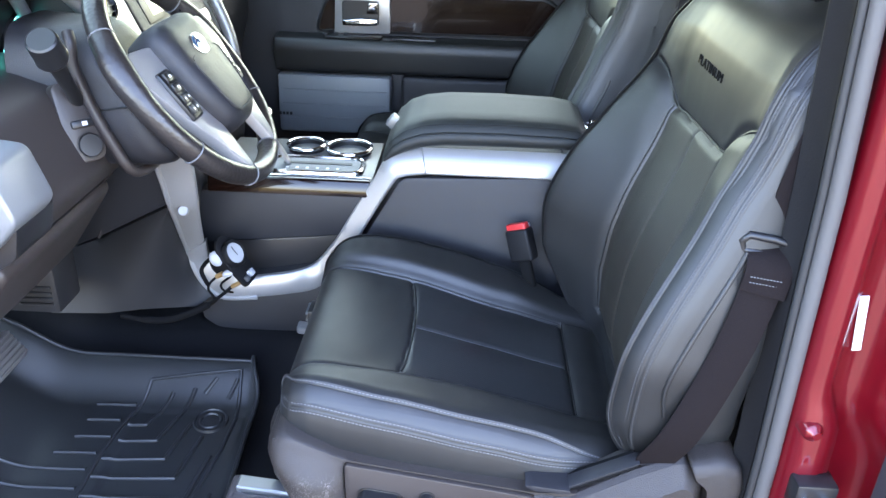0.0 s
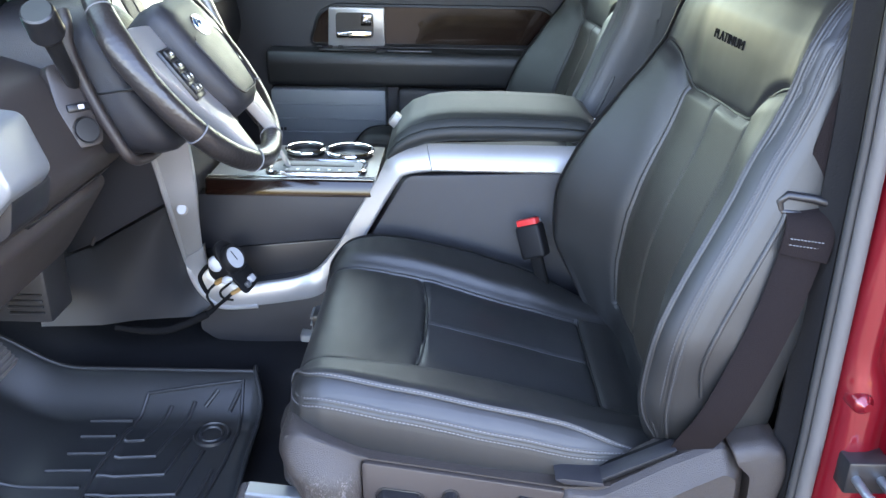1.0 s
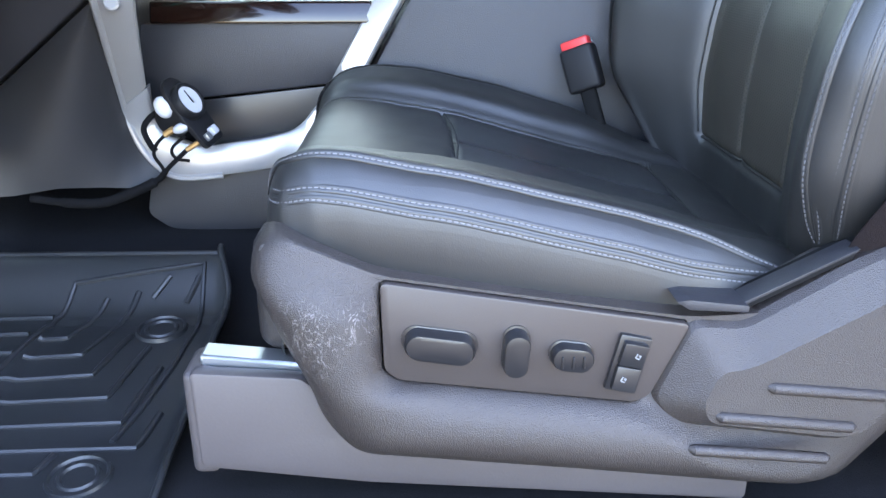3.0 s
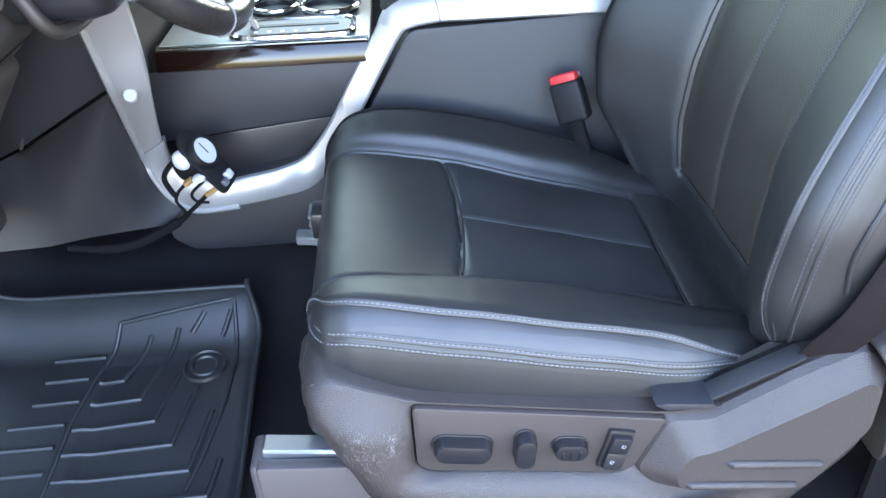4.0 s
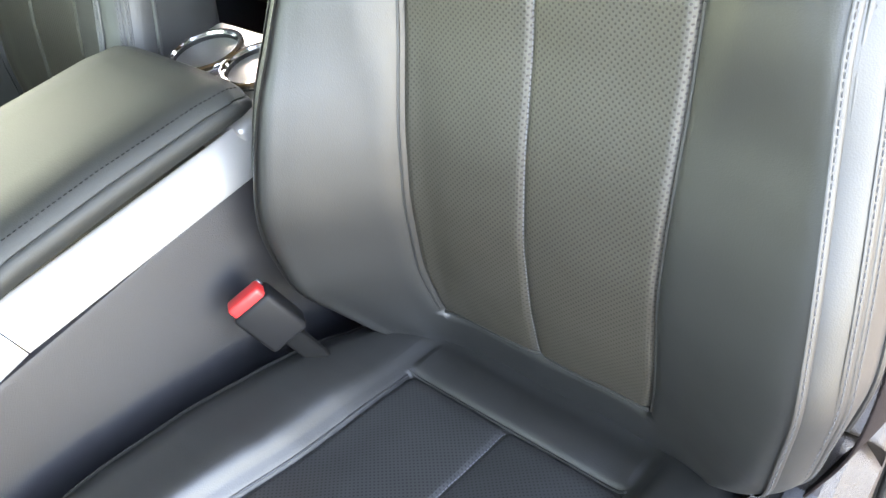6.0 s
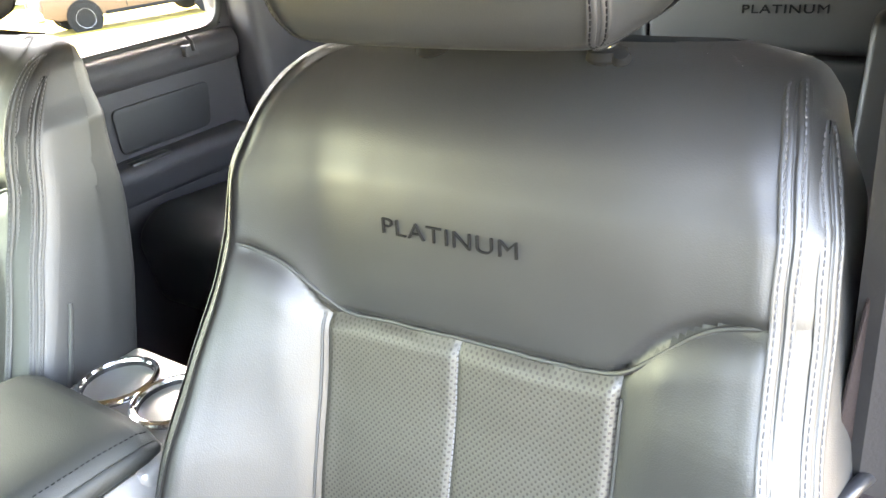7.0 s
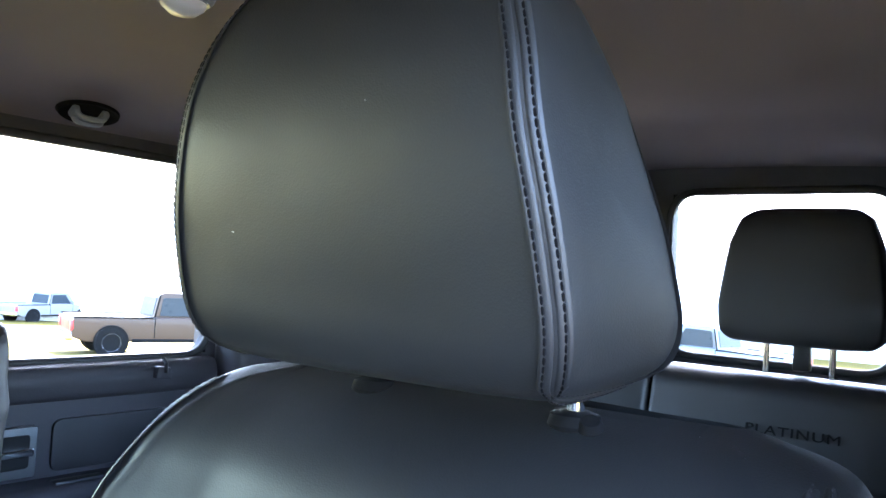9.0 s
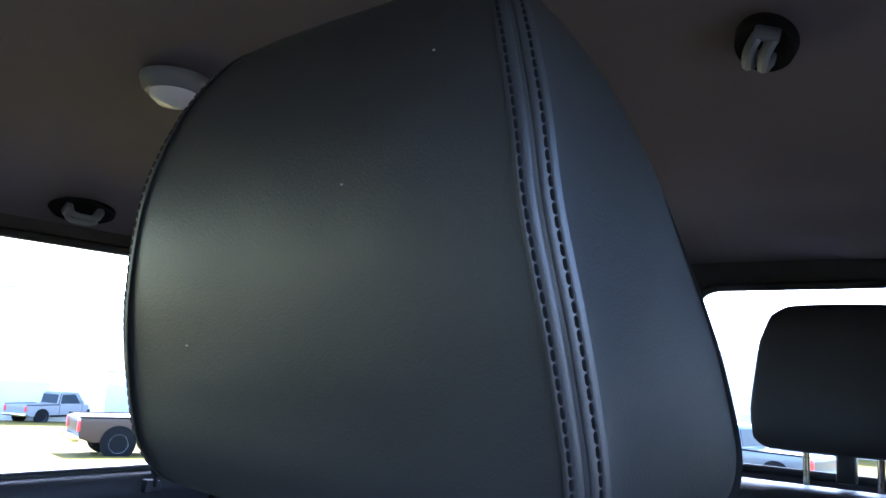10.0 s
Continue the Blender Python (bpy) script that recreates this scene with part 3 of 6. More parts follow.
    for v in np.linspace(-0.258, 0.258, 120):
        zb = bolster_top(abs(v), 1 if v >= 0 else -1)
        i = int(np.searchsorted(zs, zb))
        line.append(row_at(back_rows[i], m, 1 if v >= 0 else -1, abs(v)) + Vector((-0.0015, 0, 0)))
    line = [sum(line[max(0, q - 6):q + 7], Vector()) / len(line[max(0, q - 6):q + 7]) for q in range(len(line))]
    part("piping", tube([p + Vector((0.0008, 0, 0)) for p in line], 0.0022, 8), LEATHER, seat)

    # embossed word across the shoulder panel
    word = bpy.data.curves.new("word", "FONT")
    word.body = "PLATINUM"
    word.size, word.extrude, word.align_x, word.align_y = 0.029, 0.0032, 'CENTER', 'CENTER'
    word.space_character, word.offset = 1.08, -0.0003
    tmp = bpy.data.objects.new("word", word)
    me = bpy.data.meshes.new_from_object(tmp)
    bpy.data.objects.remove(tmp)
    wm = Matrix(((0, 0, -1, 0.5512), (-1, 0, 0, SC + 0.0135), (0, 1, 0, 0.764), (0, 0, 0, 1)))
    me.transform(Matrix.Diagonal((0.93, 0.70, 1, 1)))
    me.transform(wm)
    for vert in me.vertices:
        i = min(len(zs) - 1, int(np.searchsorted(zs, vert.co.z)))
        vert.co.x = row_at(back_rows[i], m, 1 if vert.co.y >= SC else -1, abs(vert.co.y - SC)).x - 0.0012 + (vert.co.x - 0.5512) * 0.3
    part("embossed_word", me, DULL_BLACK, seat, "dark embossed lettering")
    return seat


def headrest_grid(profile, cy, width):
    """A headrest as side outlines set across its width; returns the rows and the row of each edge seam."""
    prof = [Vector((p.x, 0, p.y)) for p in spline([(a, b, 0) for a, b in profile], 8, True)]
    mid = sum(prof, Vector()) / len(prof)
    steps = [(-1.014, 0.02), (-1.014, 0.3), (-1.011, 0.6), (-1.007, 0.82), (-0.999, 0.91), (-0.986, 0.950), (-0.965, 0.972), (-0.934, 0.986), (-0.90, 0.993), (-0.8, 0.998)]
    steps += [(f, 1.0 + 0.012 * (1 - f * f)) for f in np.linspace(-0.65, 0.65, 9)] + [(-f, k) for f, k in steps[::-1]]
    rows = []
    for f, k in steps:
        row = []
        for p in prof:
            q = mid + (p - mid) * k
            row.append(Vector((q.x, cy + f * width(q.z), q.z)) + Vector((0.0008 * noise.noise((f * 9, p.z * 30, 0)), 0, 0)))
        rows.append(row)
    return rows


def build_headrest(profile, cy, width, parent, seam, label):
    rows = headrest_grid(profile, cy, width)
    part("cushion", loft(rows), LEATHER, parent, label, sharp=80)
    if seam:
        for k, sgn in ((6, -1), (len(rows) - 7, 1)):
            french_seam(rows[k] + rows[k][:3], lambda p: Vector((0.60, cy + sgn * (width(p.z) - 0.04), min(max(p.z, 0.96), 1.10))), parent, 0.88, THREAD_DARK, 0.0050, 0.0042, 0.0009)


def build_post(x, y, z0, z1, parent, knob):
    part("post", tube([(x, y, z0), (x, y, z1)], 0.006, 12), CHROME, parent, "chrome post")
    part("guide_sleeve", lathe([(0.006, 0), (0.015, 0), (0.017, 0.004), (0.015, 0.010), (0.009, 0.012)], pose(x, y, z0 + knob, 0, 0, 0), 20), DULL_BLACK, parent, "black plastic collar")


seat = build_seat()
headrest = thing("headrest", (0.59, SC, 0.9), "black leather front headrest with dark stitched side seams", "headrest", "front headrests")
FRONT_REST = [(0.572, 0.912), (0.550, 0.929), (0.5385, 0.965), (0.5275, 1.015), (0.5235, 1.055), (0.528, 1.10), (0.540, 1.138), (0.562, 1.164), (0.592, 1.152), (0.622, 1.105), (0.652, 1.045), (0.678, 0.985), (0.690, 0.945), (0.678, 0.920), (0.63, 0.911)]
build_headrest(FRONT_REST, SC + 0.017, lambda z: soft(z, [0.905, 0.915, 0.93, 0.95, 1.0, 1.08, 1.12, 1.15, 1.17], [0.124, 0.136, 0.146, 0.150, 0.146, 0.131, 0.117, 0.100, 0.085], 0.01), headrest, True, "smooth black leather")
for dy in (-0.080, 0.084):
    build_post(0.658, SC + dy, 0.872, 0.96, headrest, 0.012)
part("release_button", lathe([(0.0, 0), (0.009, 0), (0.010, 0.006), (0.007, 0.012), (0.0, 0.013)], pose(0.652, 0.206, 0.885, 10, -30, 0) @ Matrix.Scale(0.8, 4), 20), DULL_BLACK, headrest, "black plastic button")
for ly, lz in ((0.2800, 1.0620), (0.3930, 0.9920), (0.2410, 1.1170)):
    part("lint_speck", box(-0.0004, 0.0004, -0.0006, 0.0006, -0.0004, 0.0004, 0.0001, 1, Matrix.Translation((lerp(lz, [0.965, 1.015, 1.055, 1.10, 1.138], [0.5380, 0.5270, 0.5230, 0.5275, 0.5395]) - 0.0030, ly, lz))), GREYP, headrest, "pale lint")
SHIFT = Matrix.Translation((-0.05, 0.86, 0))
copy_thing(seat, SHIFT @ seat.matrix_basis)
copy_thing(headrest, SHIFT @ headrest.matrix_basis)

# ---- seat base ----
base = thing("power_seat_base", (0.15, 0.1, -0.03), "scuffed charcoal plastic seat base with power seat switches", "seat base")
outline = rounded([(-0.074, 0.272), (-0.098, 0.250), (-0.104, 0.222), (-0.086, 0.175), (-0.056, 0.115), (-0.044, 0.066), (-0.018, 0.032), (0.20, 0.010), (0.470, -0.020), (0.500, -0.014), (0.574, 0.083), (0.592, 0.16), (0.585, 0.20), (0.37, 0.186), (0.316, 0.182), (0.17, 0.2045), (0.015, 0.229), (-0.03, 0.246)], 0.02, 6)
recess = rounded([(0.019, 0.225), (0.313, 0.179), (0.280, 0.102), (0.266, 0.093), (0.035, 0.121), (0.021, 0.132)], 0.008, 5)


def ray_hit(poly, c, a):
    """Where the ray from c at angle a leaves a flat outline."""
    d = Vector((math.cos(a), math.sin(a)))
    best = 0.0
    for i in range(len(poly)):
        p, q = Vector(poly[i - 1]) - c, Vector(poly[i]) - c
        e = q - p
        den = d.x * e.y - d.y * e.x
        if abs(den) < 1e-9:
            continue
        t, u = (p.x * e.y - p.y * e.x) / den, (p.x * d.y - p.y * d.x) / den
        if 0 <= u <= 1 and t > best:
            best = t
    return c + d * best


centre = Vector((0.15, 0.155))
angles = np.linspace(0, 2 * math.pi, 200, endpoint=False)
P, Q = [ray_hit(outline, centre, a) for a in angles], [ray_hit(recess, centre, a) for a in angles]
rings = []


def bulge(a):
    """How far the shield swells round the recess: full in front and below, none above and behind."""
    a = math.degrees(a)
    return smooth(150, 168, a) * smooth(339, 327, a)


for f, y, deep in ((0, 0.10, 0), (0, 0.030, 0), (0.02, 0.014, 1), (0.06, 0.003, 1), (0.12, -0.008, 1), (0.2, -0.017, 1), (0.3, -0.024, 1), (0.42, -0.0285, 1), (0.56, -0.030, 1), (0.68, -0.029, 1), (0.78, -0.026, 1), (0.87, -0.020, 1), (0.94, -0.013, 1), (0.98, -0.007, 1), (1.0, -0.003, 1), (1.0, 0.0, 0)):
    rings.append([Vector((p.x + (q.x - p.x) * f, y * (min(1.0, (q - p).length / 0.035) * bulge(a) if deep and y < 0 else 1.0) - (0.004 if deep and y < 0 else 0), p.y + (q.y - p.y) * f)) for p, q, a in zip(P, Q, angles)])
part("shield", loft(rings, True, False), SCUFFED, base, sharp=60)
part("shield_top", prism(rounded([(-0.09, 0.258), (-0.03, 0.246), (0.015, 0.222), (0.17, 0.196), (0.316, 0.173), (0.316, 0.15), (-0.08, 0.2)], 0.01), 0.004, 0.10, "y", 0.006, 2), PLASTIC, base)
part("front_corner", box(-0.108, -0.06, 0.045, 0.12, 0.12, 0.25, 0.022, 4), PLASTIC, base)
plate = rounded([(0.0205, 0.2235), (0.3105, 0.178), (0.2785, 0.103), (0.2655, 0.0945), (0.036, 0.1225), (0.0225, 0.133)], 0.008, 5)
part("switch_panel", prism(plate, -0.011, 0.0, "y", 0.0018, 2), PANEL, base, "satin charcoal plate")


SWITCH = mat("dark_switch_plastic", (0.010, 0.010, 0.011), 0.30, spot=0.1)


def switch(cx, cz, w, h, tilt, depth, name, label):
    """A capsule-shaped rocker that stands out from the panel."""
    out = []
    r = min(w, h) / 2
    dx, dz = w / 2 - r, h / 2 - r
    for k in range(28):
        a = 2 * math.pi * k / 28
        out.append((math.cos(a) * r + math.copysign(dx, math.cos(a)), math.sin(a) * r + math.copysign(dz, math.sin(a))))
    rings = []
    for sc, d in ((1.10, 0.0), (1.10, 0.002), (1.0, 0.0025), (1.0, depth * 0.75), (0.93, depth * 0.95), (0.75, depth)):
        rings.append([pose(cx, -0.0105 - d, cz, 0, tilt, 0) @ Vector((x * sc, 0, z * sc)) for x, z in out])
    return part(name, loft(rings), SWITCH, base, label)


switch(0.075, 0.163, 0.066, 0.027, 9, 0.020, "slide_switch", "long grey rocker switch")
switch(0.146, 0.155, 0.024, 0.045, 4, 0.020, "recline_switch", "upright grey rocker switch")
switch(0.199, 0.149, 0.040, 0.025, 8, 0.016, "lumbar_switch", "grey oval switch")
for k in range(3):
    part("switch_rib", box(0.1885 + 0.010 * k - 0.001, 0.1885 + 0.010 * k + 0.001, -0.0285, -0.024, 0.142, 0.154, 0.0005, 1), SWITCH, base)
heat = pose(0.253, -0.0105, 0.139, 0, 12, 0)
part("switch_bezel", box(-0.0155, 0.0155, -0.006, 0.002, -0.030, 0.030, 0.002, 2, heat), BLACK, base, "black bezel")
for dz in (-0.0135, 0.0135):
    part("heater_switch", box(-0.0115, 0.0115, -0.012, -0.004, dz - 0.0125, dz + 0.0125, 0.0015, 2, heat @ pose(0, 0, 0, 4 if dz > 0 else -4, 0, 0)), BLACK, base, "black rocker with white seat symbol")
    for k, (sx, sz, w, h) in enumerate(((-0.0015, 0.0006, 0.0012, 0.0048), (0.0008, -0.0016, 0.0036, 0.0012), (0.0022, 0.0012, 0.0009, 0.0028), (0.0008, 0.0018, 0.0008, 0.0022))):
        part("symbol", box(sx - w / 2, sx + w / 2, -0.0132, -0.0116, dz + sz - h / 2, dz + sz + h / 2, 0.0, 1, heat @ pose(0, 0, 0, 0, 14, 0)), GREYP, base, "white printed mark")
# rear hump of the shield with the belt slot and three raised ribs
hump_base = [(0.309, 0.182), (0.277, 0.099), (0.299, 0.070), (0.474, 0.046), (0.500, 0.056), (0.560, 0.158), (0.556, 0.236), (0.520, 0.268), (0.450, 0.234), (0.362, 0.178)]
hump_top = [(0.334, 0.140), (0.322, 0.106), (0.330, 0.086), (0.462, 0.068), (0.484, 0.076), (0.538, 0.164), (0.536, 0.226), (0.520, 0.236), (0.450, 0.194), (0.364, 0.145)]
HB, HT = rounded(hump_base, 0.012, 4), rounded(hump_top, 0.012, 4)
part("rear_cover", loft([[Vector((a, 0.05, b)) for a, b in HB], [Vector((a, -0.002, b)) for a, b in HB], [Vector((a * 0.85 + c * 0.15, -0.012, b * 0.85 + d * 0.15)) for (a, b), (c, d) in zip(HB, HT)],
                         [Vector((a * 0.1 + c * 0.9, -0.033, b * 0.1 + d * 0.9)) for (a, b), (c, d) in zip(HB, HT)], [Vector((c, -0.036, d)) for c, d in HT]]), SCUFFED, base, sharp=18)
# A solid black plate paints the shade of the slot's deep opening.
part("belt_slot_shade", prism([(0.360, 0.1865), (0.456, 0.2385), (0.459, 0.2455), (0.361, 0.193)], -0.0015, 0.034, "y", 0.0005, 1), DULL_BLACK, base, "black slot for the belt")
cap_base = rounded([(0.522, 0.270), (0.5575, 0.237), (0.5615, 0.158), (0.572, 0.085), (0.600, 0.150), (0.612, 0.23), (0.603, 0.268), (0.575, 0.283)], 0.012, 4)
part("end_cap", loft([[Vector((0.550 + (a - 0.550) * k, y, 0.22 + (b - 0.22) * k)) for a, b in cap_base] for k, y in ((1.0, 0.07), (1.0, -0.014), (0.96, -0.024), (0.86, -0.031), (0.66, -0.034))]), SCUFFED, base, "rounded rear end of the cover", sharp=50)
part("slot_lip", prism(rounded([(0.360, 0.1925), (0.459, 0.2458), (0.461, 0.2495), (0.360, 0.1965)], 0.001, 2), -0.003, 0.024, "y", 0.001, 2), DASH, base, "satin upper lip of the slot")
part("slot_cover", prism(rounded([(0.293, 0.202), (0.307, 0.1935), (0.362, 0.1905), (0.362, 0.197), (0.306, 0.2035)], 0.002, 3), -0.0125, 0.03, "y", 0.0015, 2), DASH, base)
for x0, z0, x1, z1 in ((0.381, 0.124, 0.494, 0.114), (0.336, 0.093, 0.470, 0.080)):
    part("raised_rib", tube([(x0, -0.0345, z0), (x0 + 0.004, -0.0365, z0), (x1 - 0.004, -0.0365, z1), (x1, -0.0345, z1)], [0.003, 0.0058, 0.0058, 0.003], 10), SCUFFED, base, "raised plastic rib")
part("raised_rib", tube([(0.316, -0.030, 0.054), (0.320, -0.0325, 0.054), (0.450, -0.0325, 0.042), (0.454, -0.030, 0.042)], [0.003, 0.0058, 0.0058, 0.003], 10), SCUFFED, base, "raised plastic rib")
rail = rounded([(-0.170, 0.120), (-0.06, 0.112), (0.0, 0.05), (0.40, 0.0), (0.40, -0.042), (0.0, -0.012), (-0.168, 0.010)], 0.008)
part("track_cover", prism(rail, 0.012, 0.03, "y", 0.003, 2), TAUPE, base, "taupe plastic track cover")
part("track_cover_end", box(-0.178, -0.150, 0.014, 0.075, 0.0, 0.118, 0.008, 3), TAUPE, base)
for y0 in (0.022, 0.50):
    part("seat_track", prism([(-0.163, 0.112), (-0.163, 0.129), (0.5, 0.054), (0.5, 0.04)], y0 + 0.01, y0 + 0.04, "y", 0.003, 1), STEEL, base, "zinc-plated steel track")
part("seat_pan", box(-0.06, 0.46, 0.06, 0.54, 0.08, 0.17, 0.02, 2), BLACK, base)
# mechanism under the cushion's inner front corner
part("motor_cover", box(-0.12, -0.06, 0.44, 0.50, 0.05, 0.16, 0.008, 2), GREYP, base, "grey motor cover")
part("connector_block", box(-0.125, -0.085, 0.45, 0.50, 0.16, 0.205, 0.004, 2), BLACK, base)
for dz in (0.17, 0.185, 0.2):
    part("metal_clip", box(-0.129, -0.09, 0.452, 0.495, dz - 0.003, dz + 0.002, 0.001, 1), STEEL, base, "bright metal clip")

# ---- belt buckle ----
buckle = thing("belt_buckle", (0.31, 0.565, 0.25), "black seat belt buckle with a red release button beside the console", "seat belt buckle")
bk = pose(0.300, 0.560, 0.352, 0, 0, 0) @ pose(0, 0, 0, -8, -22, -28)
part("stalk", box(-0.012, 0.012, -0.008, 0.008, -0.120, -0.02, 0.005, 3, bk), DULL_BLACK, buckle)
part("housing", box(-0.026, 0.026, -0.016, 0.016, -0.058, 0.010, 0.006, 3, bk), BUCKLE, buckle)
part("release_button", box(-0.022, 0.022, -0.012, 0.009, 0.006, 0.022, 0.004, 3, bk), RED_PLASTIC, buckle, "red plastic button")
part("tongue_slot", box(-0.022, 0.022, 0.009, 0.0135, 0.008, 0.018, 0.001, 1, bk), STEEL, buckle, "metal slot edge")

# ---- centre console ----
console = thing("centre_console", (0.1, 0.73, 0.0), "dark console with silver trim, cup holders and padded leather lid", "console")
part("body", prism(rounded([(0.05, 0.44), (0.60, 0.46), (0.60, 0.0), (-0.10, 0.0), (-0.10, 0.20), (-0.04, 0.28)], 0.02), 0.618, 0.862, "y", 0.006, 2), DASH, console)
part("rear_top", box(0.40, 0.565, 0.622, 0.858, 0.44, 0.506, 0.01, 3), SILVER, console, "silver-painted rear top")
part("front_side", prism([(-0.42, 0.389), (-0.02, 0.408), (-0.05, 0.300), (-0.42, 0.262)], 0.622, 0.86, "y", 0.006, 2), DASH, console)
part("storage_pocket", prism([(-0.42, 0.258), (-0.055, 0.297), (-0.12, 0.19), (-0.42, 0.16)], 0.632, 0.85, "y", 0.004, 2), BLACK, console, "dark side pocket")
part("lower_panel", prism(rounded([(-0.38, 0.18), (-0.06, 0.24), (0.02, 0.2), (0.02, 0.058), (-0.31, 0.055), (-0.365, 0.058), (-0.40, 0.085)], 0.012), 0.605, 0.86, "y", 0.004, 2), DASH, console)
part("panel_gap", box(-0.197, -0.193, 0.6105, 0.614, 0.075, 0.20, 0, 1), BLACK, console)
trim_l = [(-0.372, 0.360, 0.603), (-0.370, 0.372, 0.562), (-0.367, 0.390, 0.505), (-0.366, 0.410, 0.448), (-0.382, 0.478, 0.372), (-0.402, 0.562, 0.275), (-0.396, 0.568, 0.236), (-0.380, 0.566, 0.200), (-0.357, 0.568, 0.172), (-0.330, 0.572, 0.158), (-0.265, 0.577, 0.160), (-0.195, 0.585, 0.167), (-0.138, 0.596, 0.176), (-0.10, 0.605, 0.205),
          (-0.06, 0.608, 0.258), (-0.030, 0.608, 0.319), (0.03, 0.608, 0.425), (0.052, 0.608, 0.446), (0.101, 0.608, 0.455), (0.3, 0.608, 0.455), (0.6, 0.608, 0.455)]
trim_r = [(-0.300, 0.362, 0.603), (-0.302, 0.374, 0.562), (-0.304, 0.388, 0.520), (-0.309, 0.408, 0.455), (-0.326, 0.452, 0.398), (-0.354, 0.545, 0.308), (-0.356, 0.572, 0.258), (-0.343, 0.574, 0.232), (-0.319, 0.576, 0.218), (-0.287, 0.580, 0.207), (-0.238, 0.584, 0.211), (-0.179, 0.592, 0.219), (-0.140, 0.606, 0.232),
          (-0.10, 0.612, 0.278), (-0.072, 0.615, 0.325), (-0.052, 0.617, 0.36), (-0.008, 0.622, 0.435), (0.022, 0.628, 0.482), (0.09, 0.635, 0.503), (0.3, 0.635, 0.503), (0.6, 0.635, 0.503)]
part("silver_trim", ribbon(trim_l[:6], trim_r[:6], 0.012, 8, 0.003), SILVER, console, "silver-painted trim")
part("silver_trim", ribbon([(p[0] + (0.0012 if i == 0 else 0), p[1], p[2] - (0.0015 if i == 0 else 0)) for i, p in enumerate(trim_l[5:19])], [(p[0] + (0.0012 if i == 0 else 0), p[1], p[2] - (0.0015 if i == 0 else 0)) for i, p in enumerate(trim_r[5:19])], 0.012, 10, 0.004), SILVER, console, "silver-painted trim")
part("silver_trim", ribbon([(p[0] + (0.0015 if i == 0 else 0), p[1], p[2]) for i, p in enumerate(trim_l[18:])], [(p[0] + (0.0015 if i == 0 else 0), p[1], p[2]) for i, p in enumerate(trim_r[18:])], 0.012, 6, 0.003), SILVER, console, "silver-painted trim")
part("trim_bevel", tube(spline([(a + 0.004, b - 0.001, c) for a, b, c in trim_l[:11]], 6), 0.0055, 8), SILVER, console, "bright rounded edge of the trim")
part("screw_cap", lathe([(0.0, 0.004), (0.008, 0.004), (0.010, 0.002), (0.010, -0.004)], pose(-0.338, 0.409, 0.437, 62, 0, 8), 20), SILVER, console, "round silver cap")

# deck with gear selector and cup holders
part("deck", box(-0.36, -0.012, 0.632, 0.88, 0.395, 0.424, 0.004, 2), DARK_SILVER, console, "tinted silver deck")
part("wood_strip", prism([(0.622, 0.4255), (0.640, 0.4255), (0.632, 0.392), (0.612, 0.392)], -0.36, -0.016, "x", 0.004, 2), WOOD, console, "glossy dark wood strip")
part("chrome_strip", box(-0.36, -0.016, 0.636, 0.641, 0.4255, 0.4280, 0.001, 1), CHROME, console, "chrome strip")


def ring_path(cx, cy, z, rx, ry, n=48, p=1.0):
    out = []
    for k in range(n + 1):
        a = 2 * math.pi * k / n
        c, s = math.cos(a), math.sin(a)
        out.append((cx + rx * math.copysign(abs(c) ** p, c), cy + ry * math.copysign(abs(s) ** p, s), z))
    return out


part("gate_frame", tube(ring_path(-0.142, 0.698, 0.428, 0.100, 0.046, 64, 0.35), 0.0065, 8), CHROME, console, "chrome gate frame")
part("gate_plate", box(-0.240, -0.044, 0.655, 0.741, 0.424, 0.430, 0.002, 1), GREYP, console, "grey plate with selector marks")
part("gate_slot", box(-0.215, -0.065, 0.701, 0.713, 0.4301, 0.4316, 0.0005, 1), BLACK, console, "dark slot")
for k in range(6):
    part("selector_mark", box(-0.205 + 0.022 * k, -0.199 + 0.022 * k, 0.672, 0.680, 0.4301, 0.4312, 0.0, 1), WHITE, console, "small white mark")
for cx, cy, r in ((-0.085, 0.805, 0.047), (-0.186, 0.815, 0.038)):
    cup = part("cup_holder", lathe([(r * 0.86, -0.07), (r * 0.9, -0.06), (r, 0.003), (r + 0.004, 0.004), (r + 0.004, -0.08), (0.01, -0.08)], pose(cx, cy, 0.43), 36), BLACK, console, "deep black cup holder")
    part("chrome_ring", tube(ring_path(cx, cy, 0.435, r + 0.004, r + 0.004), 0.0045, 8), CHROME, cup, "chrome rim")
lever = part("selector_lever", box(-0.004, 0.004, -0.013, 0.013, -0.02, 0.12, 0.002, 2, Matrix.Translation((-0.205, 0.705, 0.432)) @ pose(0, 0, 0, 4, -26, 12)), SILVER, console, "flat silver selector lever")
part("lever_knob", lathe([(0.0, -0.012), (0.016, -0.010), (0.021, 0.005), (0.023, 0.035), (0.025, 0.06), (0.022, 0.082), (0.010, 0.092), (0.0, 0.093)], Matrix.Translation((-0.250, 0.698, 0.528)) @ pose(0, 0, 0, 4, -30, 12) @ Matrix.Diagonal((0.8, 1, 1, 1)), 24), WRINKLED, lever, "black leather knob")
part("knob_badge", lathe([(0.0, 0.003), (0.008, 0.003), (0.010, 0.0)], Matrix.Translation((-0.236, 0.677, 0.552)) @ pose(0, 0, 0, 80, -20, 10), 20), CHROME, lever, "round chrome badge")
